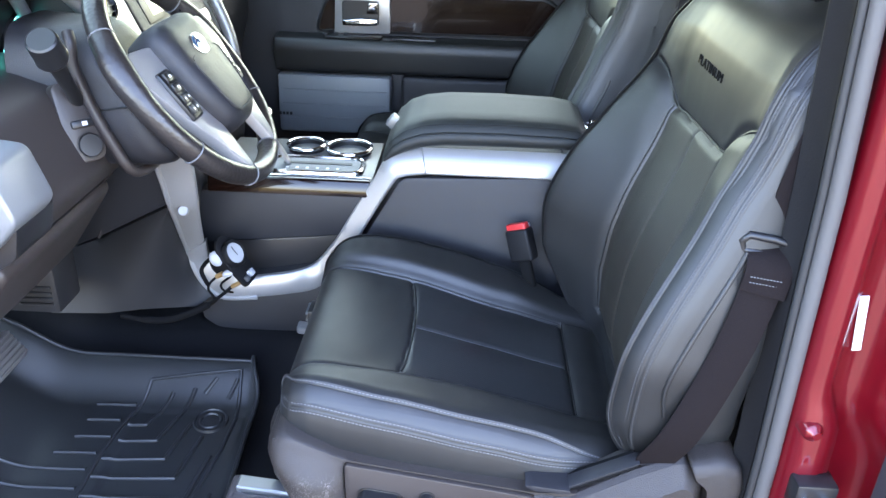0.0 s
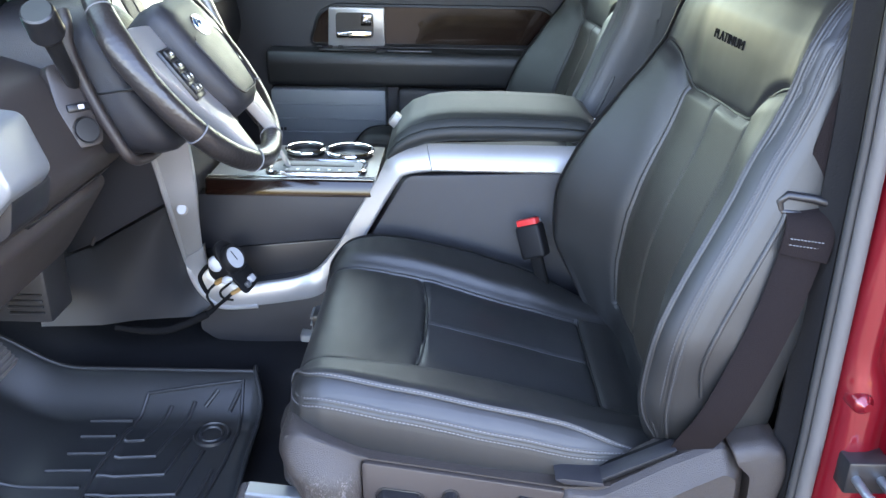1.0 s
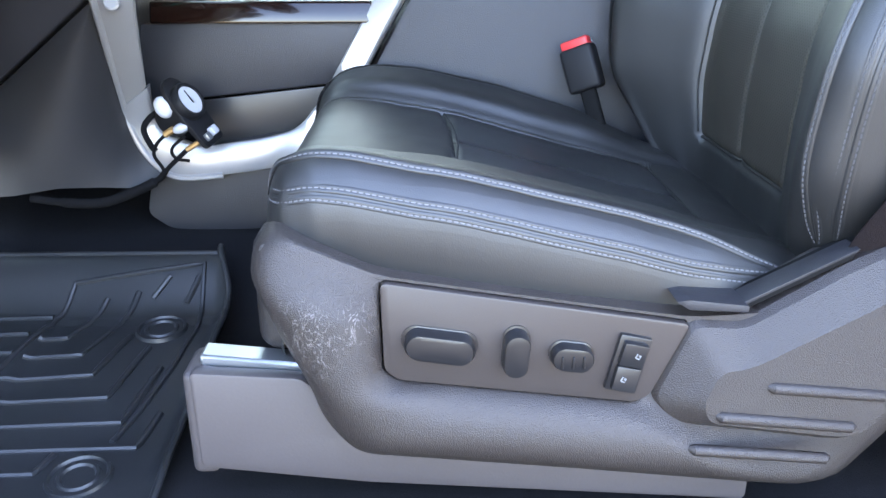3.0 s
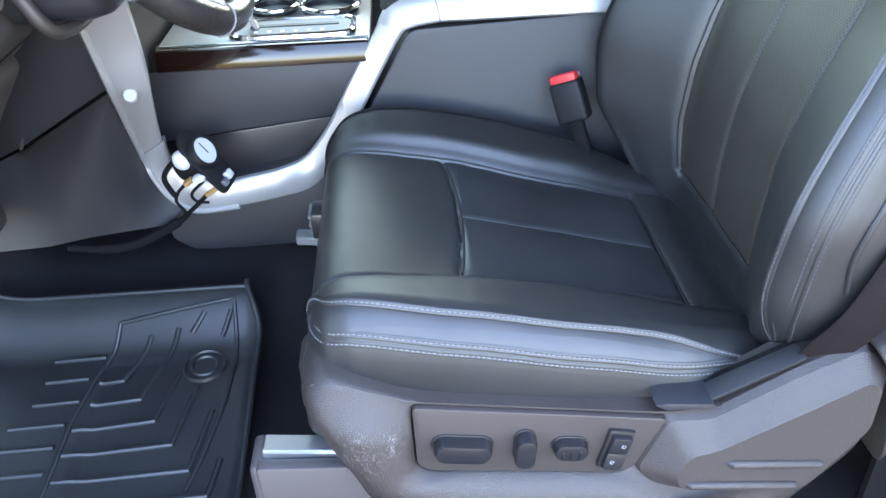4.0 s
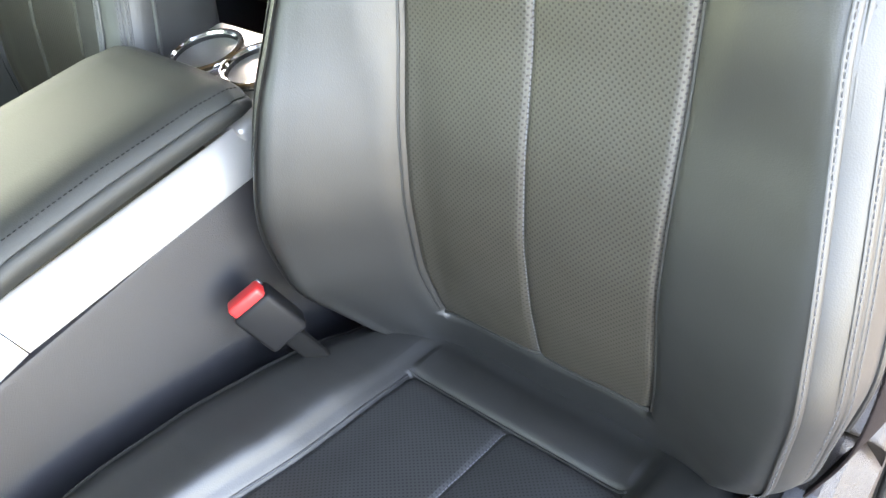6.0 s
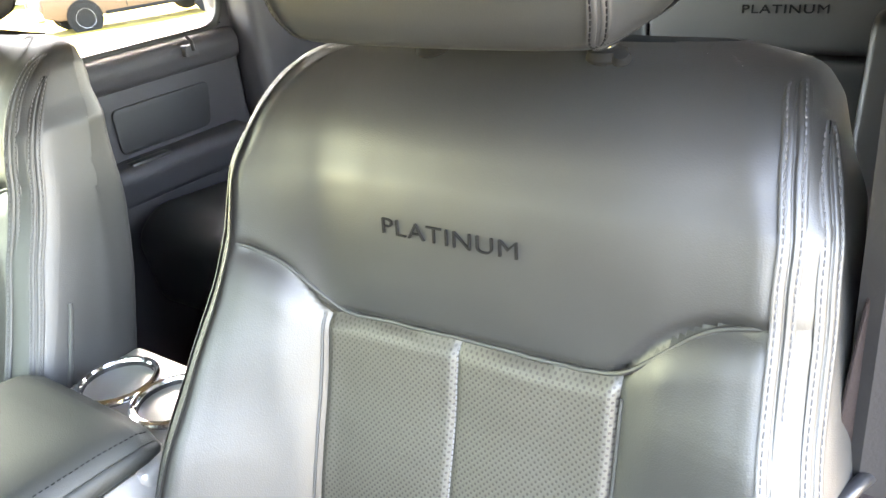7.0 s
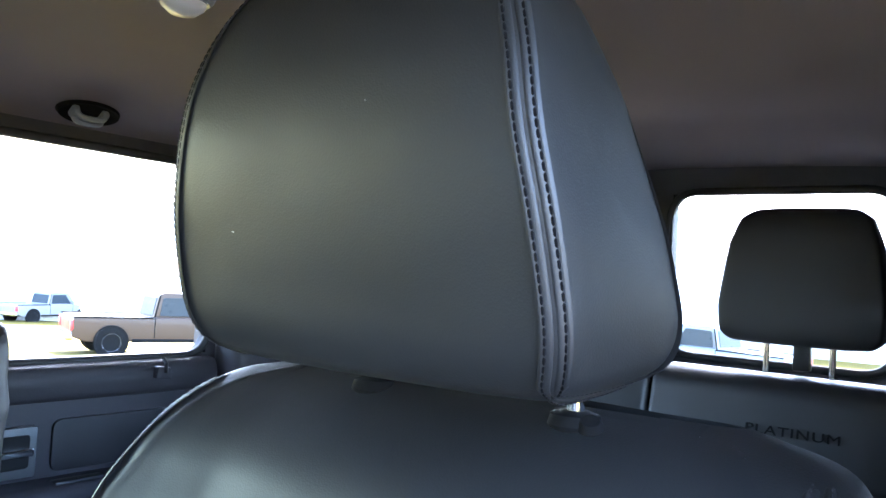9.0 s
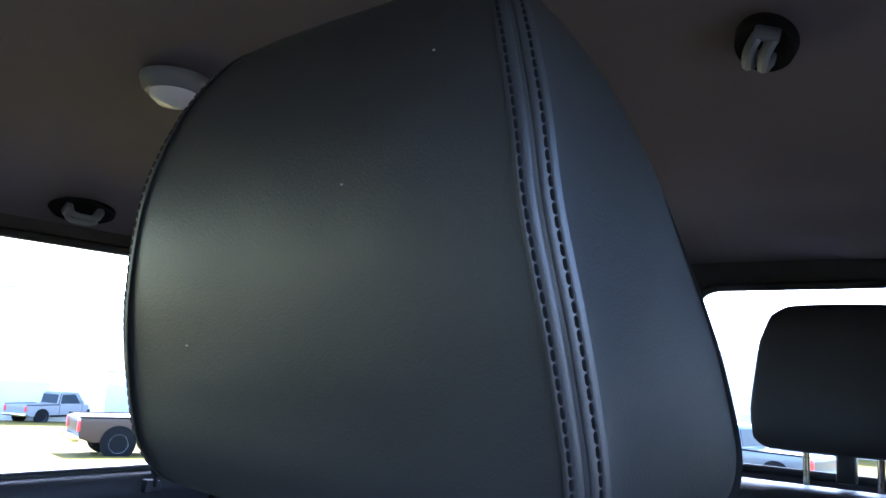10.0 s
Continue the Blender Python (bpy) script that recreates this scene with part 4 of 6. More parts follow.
# rear cup holders
for cx, cy, r in ((0.492, 0.795, 0.043), (0.500, 0.695, 0.043)):
    cup = part("cup_holder", lathe([(r * 0.86, -0.05), (r * 0.9, -0.045), (r, 0.004), (r + 0.004, 0.004), (r + 0.004, -0.06), (0.01, -0.06)], pose(cx, cy, 0.507), 36), BLACK, console, "black cup holder")
    part("chrome_ring", tube(ring_path(cx, cy, 0.512, r + 0.004, r + 0.004), 0.0045, 8), CHROME, cup, "chrome rim")
    part("gripper", box(cx - 0.062, cx - 0.046, cy - 0.008, cy + 0.008, 0.506, 0.514, 0.002, 2), CHROME, cup)

# padded lid
lid_rings = []
for i, (x, zb, zt, e) in enumerate([(0.008, 0.470, 0.478, 0.02), (0.014, 0.468, 0.498, 0.008), (0.030, 0.480, 0.526, 0.002), (0.055, 0.494, 0.548, 0), (0.09, 0.506, 0.561, 0), (0.14, 0.512, 0.568, 0), (0.25, 0.514, 0.570, 0),
                                   (0.37, 0.514, 0.566, 0), (0.41, 0.514, 0.560, 0.001), (0.428, 0.515, 0.548, 0.006), (0.434, 0.518, 0.532, 0.014)]):
    y0, y1 = 0.612 + e, 0.868 - e
    h = zt - zb
    half = [(y0 + 0.014, zb), (y0 + 0.003, zb + 0.12 * h), (y0, zb + 0.32 * h), (y0 + 0.003, zb + 0.5 * h), (y0 + 0.0065, zb + 0.535 * h), (y0 + 0.005, zb + 0.57 * h), (y0 + 0.012, zb + 0.82 * h), (y0 + 0.03, zb + 0.96 * h), (y0 + 0.07, zt)]
    ring = half + [(y0 + y1 - a, b) for a, b in half[::-1]]
    lid_rings.append([Vector((x, a, b)) for a, b in ring])
lid_fine = []
for i in range(len(lid_rings) - 1):
    for k in range(5):
        lid_fine.append([lid_rings[i][j].lerp(lid_rings[i + 1][j], k / 5) for j in range(len(lid_rings[0]))])
lid_fine.append(lid_rings[-1])
lid = part("padded_lid", loft(lid_fine), LID_LEATHER, console, "padded black leather armrest lid", sharp=60)
part("latch", box(0.012, 0.04, 0.725, 0.755, 0.505, 0.535, 0.004, 2, Matrix.Translation((0.026, 0.74, 0.52)) @ pose(0, 0, 0, 0, -50, 0) @ Matrix.Translation((-0.026, -0.74, -0.519))), DARK_SILVER, lid, "silver latch button")
part("seam_stitching", stitches([r[6] + Vector((0, -0.0008, 0.0006)) for r in lid_fine[8:-6]], 0.006, 0.004, 0.0007), THREAD_DARK, lid, "dark thread")


# ---- cab shell ----
def sheet(fn, us, vs):
    """A grid surface from a function of two numbers."""
    return mesh_from([fn(u, v) for u in us for v in vs],
                     [(i * len(vs) + j, i * len(vs) + j + 1, (i + 1) * len(vs) + j + 1, (i + 1) * len(vs) + j) for i in range(len(us) - 1) for j in range(len(vs) - 1)])


def floor_z(x, y):
    z = -0.052 + 0.11 * smooth(0.40, 0.60, y) * smooth(1.06, 0.86, y)
    z += 0.45 * max(0.0, -0.55 - x) * smooth(-0.55, -0.75, x)
    z += 0.0025 * noise.noise((x * 9, y * 9, 0.0))
    return z


single("floor", sheet(lambda x, y: (x, y, floor_z(x, y)), np.linspace(-1.05, 2.0, 110), np.linspace(-0.10, 1.56, 70)), CARPET, "black carpeted cab floor with a raised tunnel", "floor", kind="structure")
single("door_sill", box(-1.05, 0.75, -0.19, -0.095, -0.12, -0.035, 0.012, 3), PLASTIC, "charcoal plastic door sill", "sill", kind="structure")


def opening_wall(a0, a1, b0, b1, holes, d0, d1, axis, r=0.0):
    """Wall pieces round rectangular openings (a0, a1, b0, b1), sorted along a."""
    bm = bmesh.new()

    def add(p0, p1, q0, q1):
        if p1 - p0 < 1e-4 or q1 - q0 < 1e-4:
            return
        c = box(p0, p1, d0, d1, q0, q1, 0) if axis == "y" else box(d0, d1, p0, p1, q0, q1, 0)
        me = bpy.data.meshes.new("tmp")
        c.to_mesh(me)
        c.free()
        bm.from_mesh(me)
        bpy.data.meshes.remove(me)
    last = a0
    for h0, h1, g0, g1 in holes:
        add(last, h0, b0, b1)
        add(h0, h1, b0, g0)
        add(h0, h1, g1, b1)
        last = h1
    add(last, a1, b0, b1)
    return bm


FY = 1.53
side = single("wall_far_side", opening_wall(-1.1, 2.06, -0.15, 1.30, [(-0.75, 0.56, 0.762, 1.185), (0.74, 1.350, 0.764, 1.186)], FY, FY + 0.045, "y"), TRIM, "dark inner side of the cab with two window openings", "cab side", kind="structure")
single("wall_rear", opening_wall(-0.16, 1.64, -0.15, 1.30, [(0.235, 0.706, 0.826, 1.196), (0.752, 1.24, 0.826, 1.196)], 2.03, 2.07, "x"), TRIM, "dark rear cab wall with a divided window", "cab wall", kind="structure")
single("wall_near_rear", opening_wall(0.75, 2.06, -0.15, 1.30, [(0.82, 1.36, 0.765, 1.20)], -0.17, -0.09, "y"), TRIM, "dark inner side of the rear door with its window opening", "cab side", kind="structure")


# painted outer skin of the cab
single("wall_far_skin", opening_wall(-1.1, 2.10, -0.15, 1.325, [(-0.82, 0.60, 0.74, 1.26), (0.68, 1.37, 0.74, 1.26)], FY + 0.048, FY + 0.058, "y"), RED, "red painted outer side of the cab", "cab side", kind="structure")
single("wall_near_skin", opening_wall(0.98, 2.10, -0.15, 1.325, [(0.98, 1.36, 0.765, 1.20)], -0.186, -0.174, "y"), RED, "red painted outer side of the rear door", "cab side", kind="structure")
single("wall_rear_skin", opening_wall(-0.17, 1.58, -0.15, 1.325, [(0.17, 1.31, 0.80, 1.27)], 2.095, 2.105, "x"), RED, "red painted rear of the cab", "cab wall", kind="structure")


def roof_z(x, y):
    c = (y - 0.73) / 0.85
    return 1.285 + 0.03 * (1 - c * c) - 0.10 * abs(c) ** 7 - 0.06 * smooth(1.75, 2.05, x) - 0.03 * smooth(-0.1, -0.42, x)


single("ceiling", sheet(lambda x, y: (x, y, roof_z(x, y)), np.linspace(-0.42, 2.06, 60), np.linspace(-0.10, 1.535, 60)), LINER, "grey-brown fabric headliner", "headliner", kind="structure")
single("roof", box(-0.45, 2.1, -0.18, 1.64, 1.325, 1.36, 0.015, 2), RED, "red painted cab roof", "roof", kind="structure")


# ---- glass ----
def glazing(name, tint):
    """Thin car glass: light passes with a slight tint, and a little of it is mirrored."""
    m = bpy.data.materials.new(name)
    m.use_nodes = True
    n, l = m.node_tree.nodes, m.node_tree.links
    n.remove(n["Principled BSDF"])
    clear, gloss, mix, fr = n.new("ShaderNodeBsdfTransparent"), n.new("ShaderNodeBsdfGlossy"), n.new("ShaderNodeMixShader"), n.new("ShaderNodeFresnel")
    clear.inputs["Color"].default_value = (*tint, 1)
    gloss.inputs["Roughness"].default_value = 0.02
    fr.inputs["IOR"].default_value = 1.3
    l.new(fr.outputs[0], mix.inputs[0])
    l.new(clear.outputs[0], mix.inputs[1])
    l.new(gloss.outputs[0], mix.inputs[2])
    l.new(mix.outputs[0], n["Material Output"].inputs["Surface"])
    return m


GLASS = glazing("window_glass", (0.95, 0.97, 0.95))
SCREEN_GLASS = glazing("green_tinted_glass", (0.92, 0.94, 0.80))


def pane(name, shape, label, glass=GLASS):
    return single(name, shape, glass, label, "window", kind="structure")


pane("window_1", box(0.735, 1.355, FY + 0.02, FY + 0.024, 0.755, 1.195, 0), "clear rear side window of the far door")
pane("window_2", box(-0.76, 0.57, FY + 0.02, FY + 0.024, 0.755, 1.195, 0), "clear front side window of the far door", SCREEN_GLASS)
pane("window_3", box(2.05, 2.054, 0.23, 0.712, 0.82, 1.205, 0), "clear half of the rear cab window")
pane("window_4", box(2.05, 2.054, 0.747, 1.245, 0.82, 1.205, 0), "clear half of the rear cab window")
pane("window_5", box(0.80, 1.37, -0.14, -0.136, 0.755, 1.21, 0), "clear window of the rear door behind the driver")

# rounded soft frames round the openings
for nm, a0, a1, z0, z1, fixed, axis in (("window_frame_1", 0.74, 1.350, 0.764, 1.186, FY - 0.004, "y"), ("window_frame_2", -0.75, 0.56, 0.762, 1.185, FY - 0.004, "y"),
                                        ("window_frame_3", 0.235, 0.706, 0.826, 1.196, 2.026, "x"), ("window_frame_4", 0.752, 1.24, 0.826, 1.196, 2.026, "x")):
    loop = rounded([(a0 - 0.004, z0 - 0.004), (a1 + 0.004, z0 - 0.004), (a1 + 0.004, z1 + 0.004), (a0 - 0.004, z1 + 0.004)], 0.07, 8)
    pts = [(a, fixed, b) if axis == "y" else (fixed, a, b) for a, b in loop]
    single(nm, tube(pts + pts[:1], 0.009, 10), SEAL, "black rubber window surround", "window frame", kind="structure")
    corner = bmesh.new()
    sq = [(a0, z0), (a1, z0), (a1, z1), (a0, z1)]
    for q, (ca, cz) in enumerate(sq):
        arc = loop[q * 9:(q + 1) * 9]
        vs = [corner.verts.new(((a, fixed + 0.012, b) if axis == "y" else (fixed + 0.012, a, b))) for a, b in [(ca + (0.006 if ca == a1 else -0.006), cz + (0.006 if cz == z1 else -0.006))] + arc]
        for k in range(1, len(vs) - 1):
            corner.faces.new((vs[0], vs[k], vs[k + 1]))
    ex = bmesh.ops.extrude_face_region(corner, geom=corner.faces[:])
    bmesh.ops.translate(corner, verts=[g for g in ex["geom"] if isinstance(g, bmesh.types.BMVert)], vec=(0, 0.02, 0) if axis == "y" else (0.02, 0, 0))
    single(nm.replace("frame", "corner"), corner, TRIM, "rounded dark corners of a window opening", "window frame", kind="structure")

# ---- windscreen end of the cab ----
single("wall_front", opening_wall(-0.16, 1.64, -0.3, 0.84, [], -1.16, -1.08, "x"), DASH, "dark front bulkhead below the windscreen opening", "bulkhead", kind="structure")
pane("windscreen", prism([(-1.10, 0.84), (-1.096, 0.84), (-0.40, 1.285), (-0.404, 1.285)], -0.05, 1.51, "y", 0), "clear raked windscreen glass", SCREEN_GLASS)
single("pillar_front", prism([(-1.16, 0.75), (-1.02, 0.75), (-0.34, 1.28), (-0.44, 1.28)], -0.17, -0.09, "y", 0.01, 2), TRIM, "dark trimmed windscreen pillar", "pillar", kind="structure")

# ---- near door pillar ----
pillar = thing("door_pillar", (0.68, -0.06, -0.1), "red painted door pillar with rubber seals, striker and white sticker", "door pillar", kind="structure")
red_face = []
for z in np.linspace(-0.12, 1.28, 57):
    pad = smooth(0.44, 0.37, z)
    a, b = 0.022 * pad + 0.012 * smooth(0.33, 0.2, z), 0.045 * smooth(0.42, 0.30, z)
    o = 0.012 * pad
    section = [(0.633, -0.036), (0.637, -0.047), (0.645, -0.057 - o), (0.655, -0.062 - o), (0.665 + 0.5 * a, -0.061 - o), (0.673 + a, -0.054 - o), (0.678 + a, -0.044), (0.686 + a, -0.0365), (0.712 + b, -0.0365), (0.720 + b, -0.044),
               (0.725 + b, -0.064), (0.733 + b, -0.088), (0.750 + b, -0.110), (0.780 + b, -0.126), (0.86 + b, -0.145), (1.0, -0.165), (1.0, -0.10), (0.64, -0.005)]
    slim = smooth(0.72, 0.78, z)
    red_face.append([Vector((x - max(0.0, x - 0.80) * 0.95 * slim, y, z)) for x, y in section])
part("painted_post", loft(red_face), RED, pillar, "glossy red metallic paint", sharp=70)
part("weather_strip", tube([(0.628, -0.042, -0.12), (0.627, -0.044, 0.3), (0.6185, -0.044, 0.7), (0.605, -0.042, 1.0), (0.585, -0.035, 1.26)], 0.0105, 12), SEAL_GREY, pillar, "grey rubber seal")
part("weather_strip", tube([(0.613, -0.038, -0.12), (0.612, -0.040, 0.3), (0.6035, -0.040, 0.7), (0.590, -0.038, 1.0), (0.57, -0.032, 1.26)], 0.0055, 10), SEAL, pillar, "black rubber lip")
part("sticker", box(-0.006, 0.006, -0.001, 0.001, -0.041, 0.041, 0.0008, 1, pose(0.6945, -0.0385, 0.528, 0, -7, 0)), WHITE, pillar, "white paper sticker")
bolt = pose(0.657, -0.074, 0.379, 90, 0, 10)
part("bolt", lathe([(0.0, 0.010), (0.006, 0.010), (0.008, 0.006), (0.012, 0.004), (0.014, 0.0), (0.014, -0.02)], bolt, 24), RED, pillar, "painted bolt head")
part("striker_plate", box(0.646, 0.702, -0.098, -0.060, 0.258, 0.306, 0.004, 2), BLACK, pillar, "black striker plate")
part("striker", tube([(0.658, -0.095, 0.282), (0.658, -0.135, 0.282), (0.664, -0.142, 0.282), (0.684, -0.142, 0.282), (0.69, -0.135, 0.282), (0.69, -0.095, 0.282)], 0.006, 10), STEEL, pillar, "bent steel striker loop")

inner = thing("pillar_trim", (0.60, 0.0, 0.0), "dark plastic trim on the inner side of the door pillar", "pillar trim", kind="structure")
strip = []
for z, x0, x1 in ((-0.06, 0.596, 0.608), (0.3, 0.595, 0.607), (0.7, 0.587, 0.599), (1.0, 0.573, 0.585), (1.27, 0.545, 0.565)):
    strip.append([Vector((x0, 0.005, z)), Vector((x0 + 0.012, -0.022, z)), Vector((x1, -0.034, z)), Vector((x1 + 0.03, -0.02, z)), Vector((x1 + 0.09, 0.01, z)), Vector((x1 + 0.09, 0.02, z)), Vector((x0 + 0.005, 0.02, z))])
part("trim_panel", loft([[a.lerp(b, t) for a, b in zip(strip[i], strip[i + 1])] for i in range(4) for t in np.linspace(0, 0.875, 8)] + [strip[-1]]), PILLAR, inner, "dark textured plastic")

# ---- seat belt ----
belt = thing("seat_belt", (0.5, 0.0, 0.25), "dark brown-black seat belt webbing with a black guide loop", "seat belt")


def strap(path, wdir, w, t, name):
    pts = spline(path, 8)
    rings = []
    for i, p in enumerate(pts):
        d = (pts[min(i + 1, len(pts) - 1)] - pts[max(i - 1, 0)]).normalized()
        side = (Vector(wdir) - d * Vector(wdir).dot(d)).normalized()
        nn = d.cross(side).normalized()
        rings.append([p - side * w / 2 - nn * t / 2, p - side * w * 0.48 - nn * t, p + side * w * 0.48 - nn * t, p + side * w / 2 - nn * t / 2, p + side * w / 2 + nn * t / 2, p + side * w * 0.48 + nn * t, p - side * w * 0.48 + nn * t, p - side * w / 2 + nn * t / 2])
    return part(name, loft(rings), WEB, belt)


strap([(0.478, 0.014, 0.222), (0.483, -0.002, 0.258), (0.506, -0.024, 0.330), (0.546, -0.024, 0.460), (0.571, -0.012, 0.560), (0.577, 0.0, 0.590)], (0.95, -0.22, 0.02), 0.050, 0.0016, "lower_strap")
strap([(0.579, 0.012, 0.606), (0.577, -0.006, 0.596), (0.574, -0.016, 0.578), (0.570, -0.018, 0.552)], (0.95, -0.22, 0.02), 0.058, 0.0026, "folded_end")
strap([(0.586, 0.016, 0.610), (0.608, 0.008, 0.75), (0.630, -0.004, 0.86), (0.638, -0.012, 1.0), (0.62, -0.022, 1.12)], (0.95, -0.3, 0.0), 0.047, 0.0016, "upper_strap")
loopm = pose(0.578, 0.004, 0.609, 0, 8, -14)
part("guide_loop", tube([loopm @ Vector(p) for p in ((-0.032, 0, -0.012), (-0.037, 0, 0.0), (-0.030, 0, 0.010), (0.0, 0, 0.012), (0.034, 0, 0.010), (0.042, 0, 0.0), (0.034, 0, -0.010), (0.0, 0, -0.011), (-0.032, 0, -0.012))], 0.0055, 10), BLACK, belt, "black coated metal loop")
for dz in (0.566, 0.574):
    part("box_stitching", stitches([(0.552, -0.0155, dz + 0.002), (0.594, -0.0245, dz)], 0.004, 0.003, 0.0008), THREAD, belt)


# ---- steering wheel ----
wheel = thing("steering_wheel", (-0.25, SC, 0.75), "worn black leather steering wheel with silver spokes and audio buttons", "steering wheel")
TAU = radians(37)
WM = Matrix(((0, -math.sin(TAU), math.cos(TAU), -0.260), (1, 0, 0, SC + 0.003), (0, math.cos(TAU), math.sin(TAU), 0.718), (0, 0, 0, 1)))  # x: across, y: up the wheel, z: to the driver


rim = []
for k in range(96):
    a = 2 * math.pi * k / 96
    grip = 1 + 0.18 * max(gauss((a - 0.35), 0.25), gauss((a - math.pi + 0.35), 0.25)) + 0.05 * noise.noise((k * 0.9, 0, 0)) * 0.3
    ring = []
    for j in range(16):
        b = 2 * math.pi * j / 16
        ring.append(WM @ Vector(((0.179 + 0.0165 * grip * math.cos(b)) * math.cos(a), (0.179 + 0.0165 * grip * math.cos(b)) * math.sin(a), 0.018 * grip * math.sin(b))))
    rim.append(ring)
part("rim", loft(rim + [rim[0]], True, False), WRINKLED, wheel, "worn shiny black leather rim")
for a in (radians(-28), radians(208), radians(38), radians(142), radians(-68), radians(-112)):
    part("rim_joint", tube([WM @ Vector(((0.179 + 0.0172 * math.cos(b)) * math.cos(a), (0.179 + 0.0172 * math.cos(b)) * math.sin(a), 0.0188 * math.sin(b))) for b in np.linspace(0, 2 * math.pi, 17)], 0.0012, 6), THREAD, wheel)
for sgn in (-1, 1):
    line = [WM @ Vector((0.1625 * math.cos(a), 0.1625 * math.sin(a), 0.006)) for a in (np.linspace(radians(-25), radians(36), 40) if sgn > 0 else np.linspace(radians(144), radians(205), 40))]
    part("rim_lacing", stitches(line, 0.006, 0.0045, 0.0014), THREAD_DARK, wheel, "thick dark lacing")
    # silver spoke, narrow at the rim
    spoke = [(sgn * 0.055, 0.055), (sgn * 0.085, 0.068), (sgn * 0.150, 0.074), (sgn * 0.174, 0.05), (sgn * 0.160, 0.0), (sgn * 0.135, -0.05), (sgn * 0.105, -0.10), (sgn * 0.088, -0.150), (sgn * 0.064, -0.165), (sgn * 0.056, -0.10), (sgn * 0.06, -0.03)]
    sp = prism(rounded([(a, b) for a, b in spoke], 0.012, 3), 0.0, 0.018, "z", 0.005, 2)
    sp.transform(WM)
    part("spoke", sp, SILVER, wheel, "silver-painted spoke")
    cl = box(sgn * 0.112 - 0.020, sgn * 0.112 + 0.020, -0.052, 0.030, 0.014, 0.024, 0.004, 2)
    cl.transform(WM)
    cluster = part("button_pad", cl, BLACK, wheel, "black button cluster")
    for r in range(4):
        for c in range(2 if r > 1 else 1):
            w = 0.026 if r < 2 else 0.0125
            x0 = sgn * 0.112 - 0.013 + c * 0.0135
            bb = box(x0, x0 + w, 0.011 - r * 0.0185, 0.026 - r * 0.0185, 0.022, 0.0275, 0.002, 2)
            bb.transform(WM)
            part("button", bb, BLACK, cluster)
            mk = box(x0 + w * 0.35, x0 + w * 0.65, 0.016 - r * 0.0185, 0.020 - r * 0.0185, 0.0272, 0.0279, 0, 1)
            mk.transform(WM)
            part("button_mark", mk, WHITE, cluster, "white printed mark")
hub = []
for h, sc in ((-0.02, 0.95), (0.01, 1.0), (0.03, 0.98), (0.042, 0.90), (0.048, 0.7), (0.05, 0.3)):
    pad = rounded([(-0.084, 0.090), (0.084, 0.090), (0.082, -0.03), (0.052, -0.105), (-0.052, -0.105), (-0.082, -0.03)], 0.034, 6)
    hub.append([WM @ Vector((a * sc, b * sc, h)) for a, b in pad])
part("airbag_cover", loft(hub), DASH, wheel, "soft grained airbag cover", sharp=60)
crease = rounded([(-0.062, 0.02), (0.062, 0.02), (0.044, -0.084), (-0.044, -0.084)], 0.02, 6)
part("cover_crease", tube([WM @ Vector((a, b, 0.0475)) for a, b in crease[3:] + crease[:3]], 0.0018, 6), DASH, wheel)
emb = [WM @ Vector((0.024 * math.cos(2 * math.pi * k / 32), 0.031 + 0.0165 * math.sin(2 * math.pi * k / 32), 0.049)) for k in range(33)]
part("emblem_rim", tube(emb, 0.0022, 8), CHROME, wheel, "chrome oval rim")
part("emblem", loft([[WM @ Vector((0.0235 * q * math.cos(2 * math.pi * k / 32), 0.031 + 0.016 * q * math.sin(2 * math.pi * k / 32), h)) for k in range(32)] for q, h in ((1, 0.046), (0.98, 0.0505), (0.5, 0.0515), (0.02, 0.0515))]), mat("emblem_enamel", (0.03, 0.10, 0.22), 0.12, coat=1.0), wheel, "oval blue and chrome badge")
part("emblem_stroke", tube(spline([WM @ Vector(p) for p in ((-0.014, 0.034, 0.0522), (-0.006, 0.040, 0.0522), (0.002, 0.032, 0.0522), (0.013, 0.038, 0.0522))], 6), 0.0016, 6), CHROME, wheel)

# ---- steering column ----
column = thing("steering_column", (-0.4, SC, 0.65), "charcoal steering column shroud with a multifunction stalk", "steering column")
shroud = []
for f, sc in ((0.0, 0.72), (0.03, 0.88), (0.08, 0.96), (0.16, 1.0), (0.5, 1.02), (1.0, 1.05)):
    ring = []
    for a in np.linspace(0, 2 * math.pi, 48, endpoint=False):
        y = SC + 0.003 + 0.088 * sc * math.copysign(abs(math.cos(a)) ** 0.5, math.cos(a))
        z = 0.693 + 0.108 * sc * math.copysign(abs(math.sin(a)) ** 0.6, math.sin(a))
        front = -0.262 - (z - 0.585) * 0.52
        ring.append(Vector((front + (-0.50 - front) * f, y, z)))
    shroud.append(ring)
part("shroud", loft(shroud), DASH, column, "two-piece grained shroud", sharp=60)
part("shroud_gap", tube([(-0.318, 0.2145, 0.694), (-0.36, 0.2135, 0.687), (-0.42, 0.212, 0.680)], 0.0016, 6), BLACK, column)
part("surround_edge", tube(spline([(-0.400, 0.215, 0.800), (-0.394, 0.206, 0.785), (-0.394, 0.203, 0.752), (-0.376, 0.203, 0.69), (-0.352, 0.205, 0.63), (-0.336, 0.215, 0.592), (-0.330, 0.26, 0.578), (-0.330, 0.36, 0.576)], 6), 0.0085, 10), PANEL, column, "satin rounded opening edge")
stalk_a, stalk_b = Vector((-0.392, 0.19, 0.712)), Vector((-0.380, 0.112, 0.800))
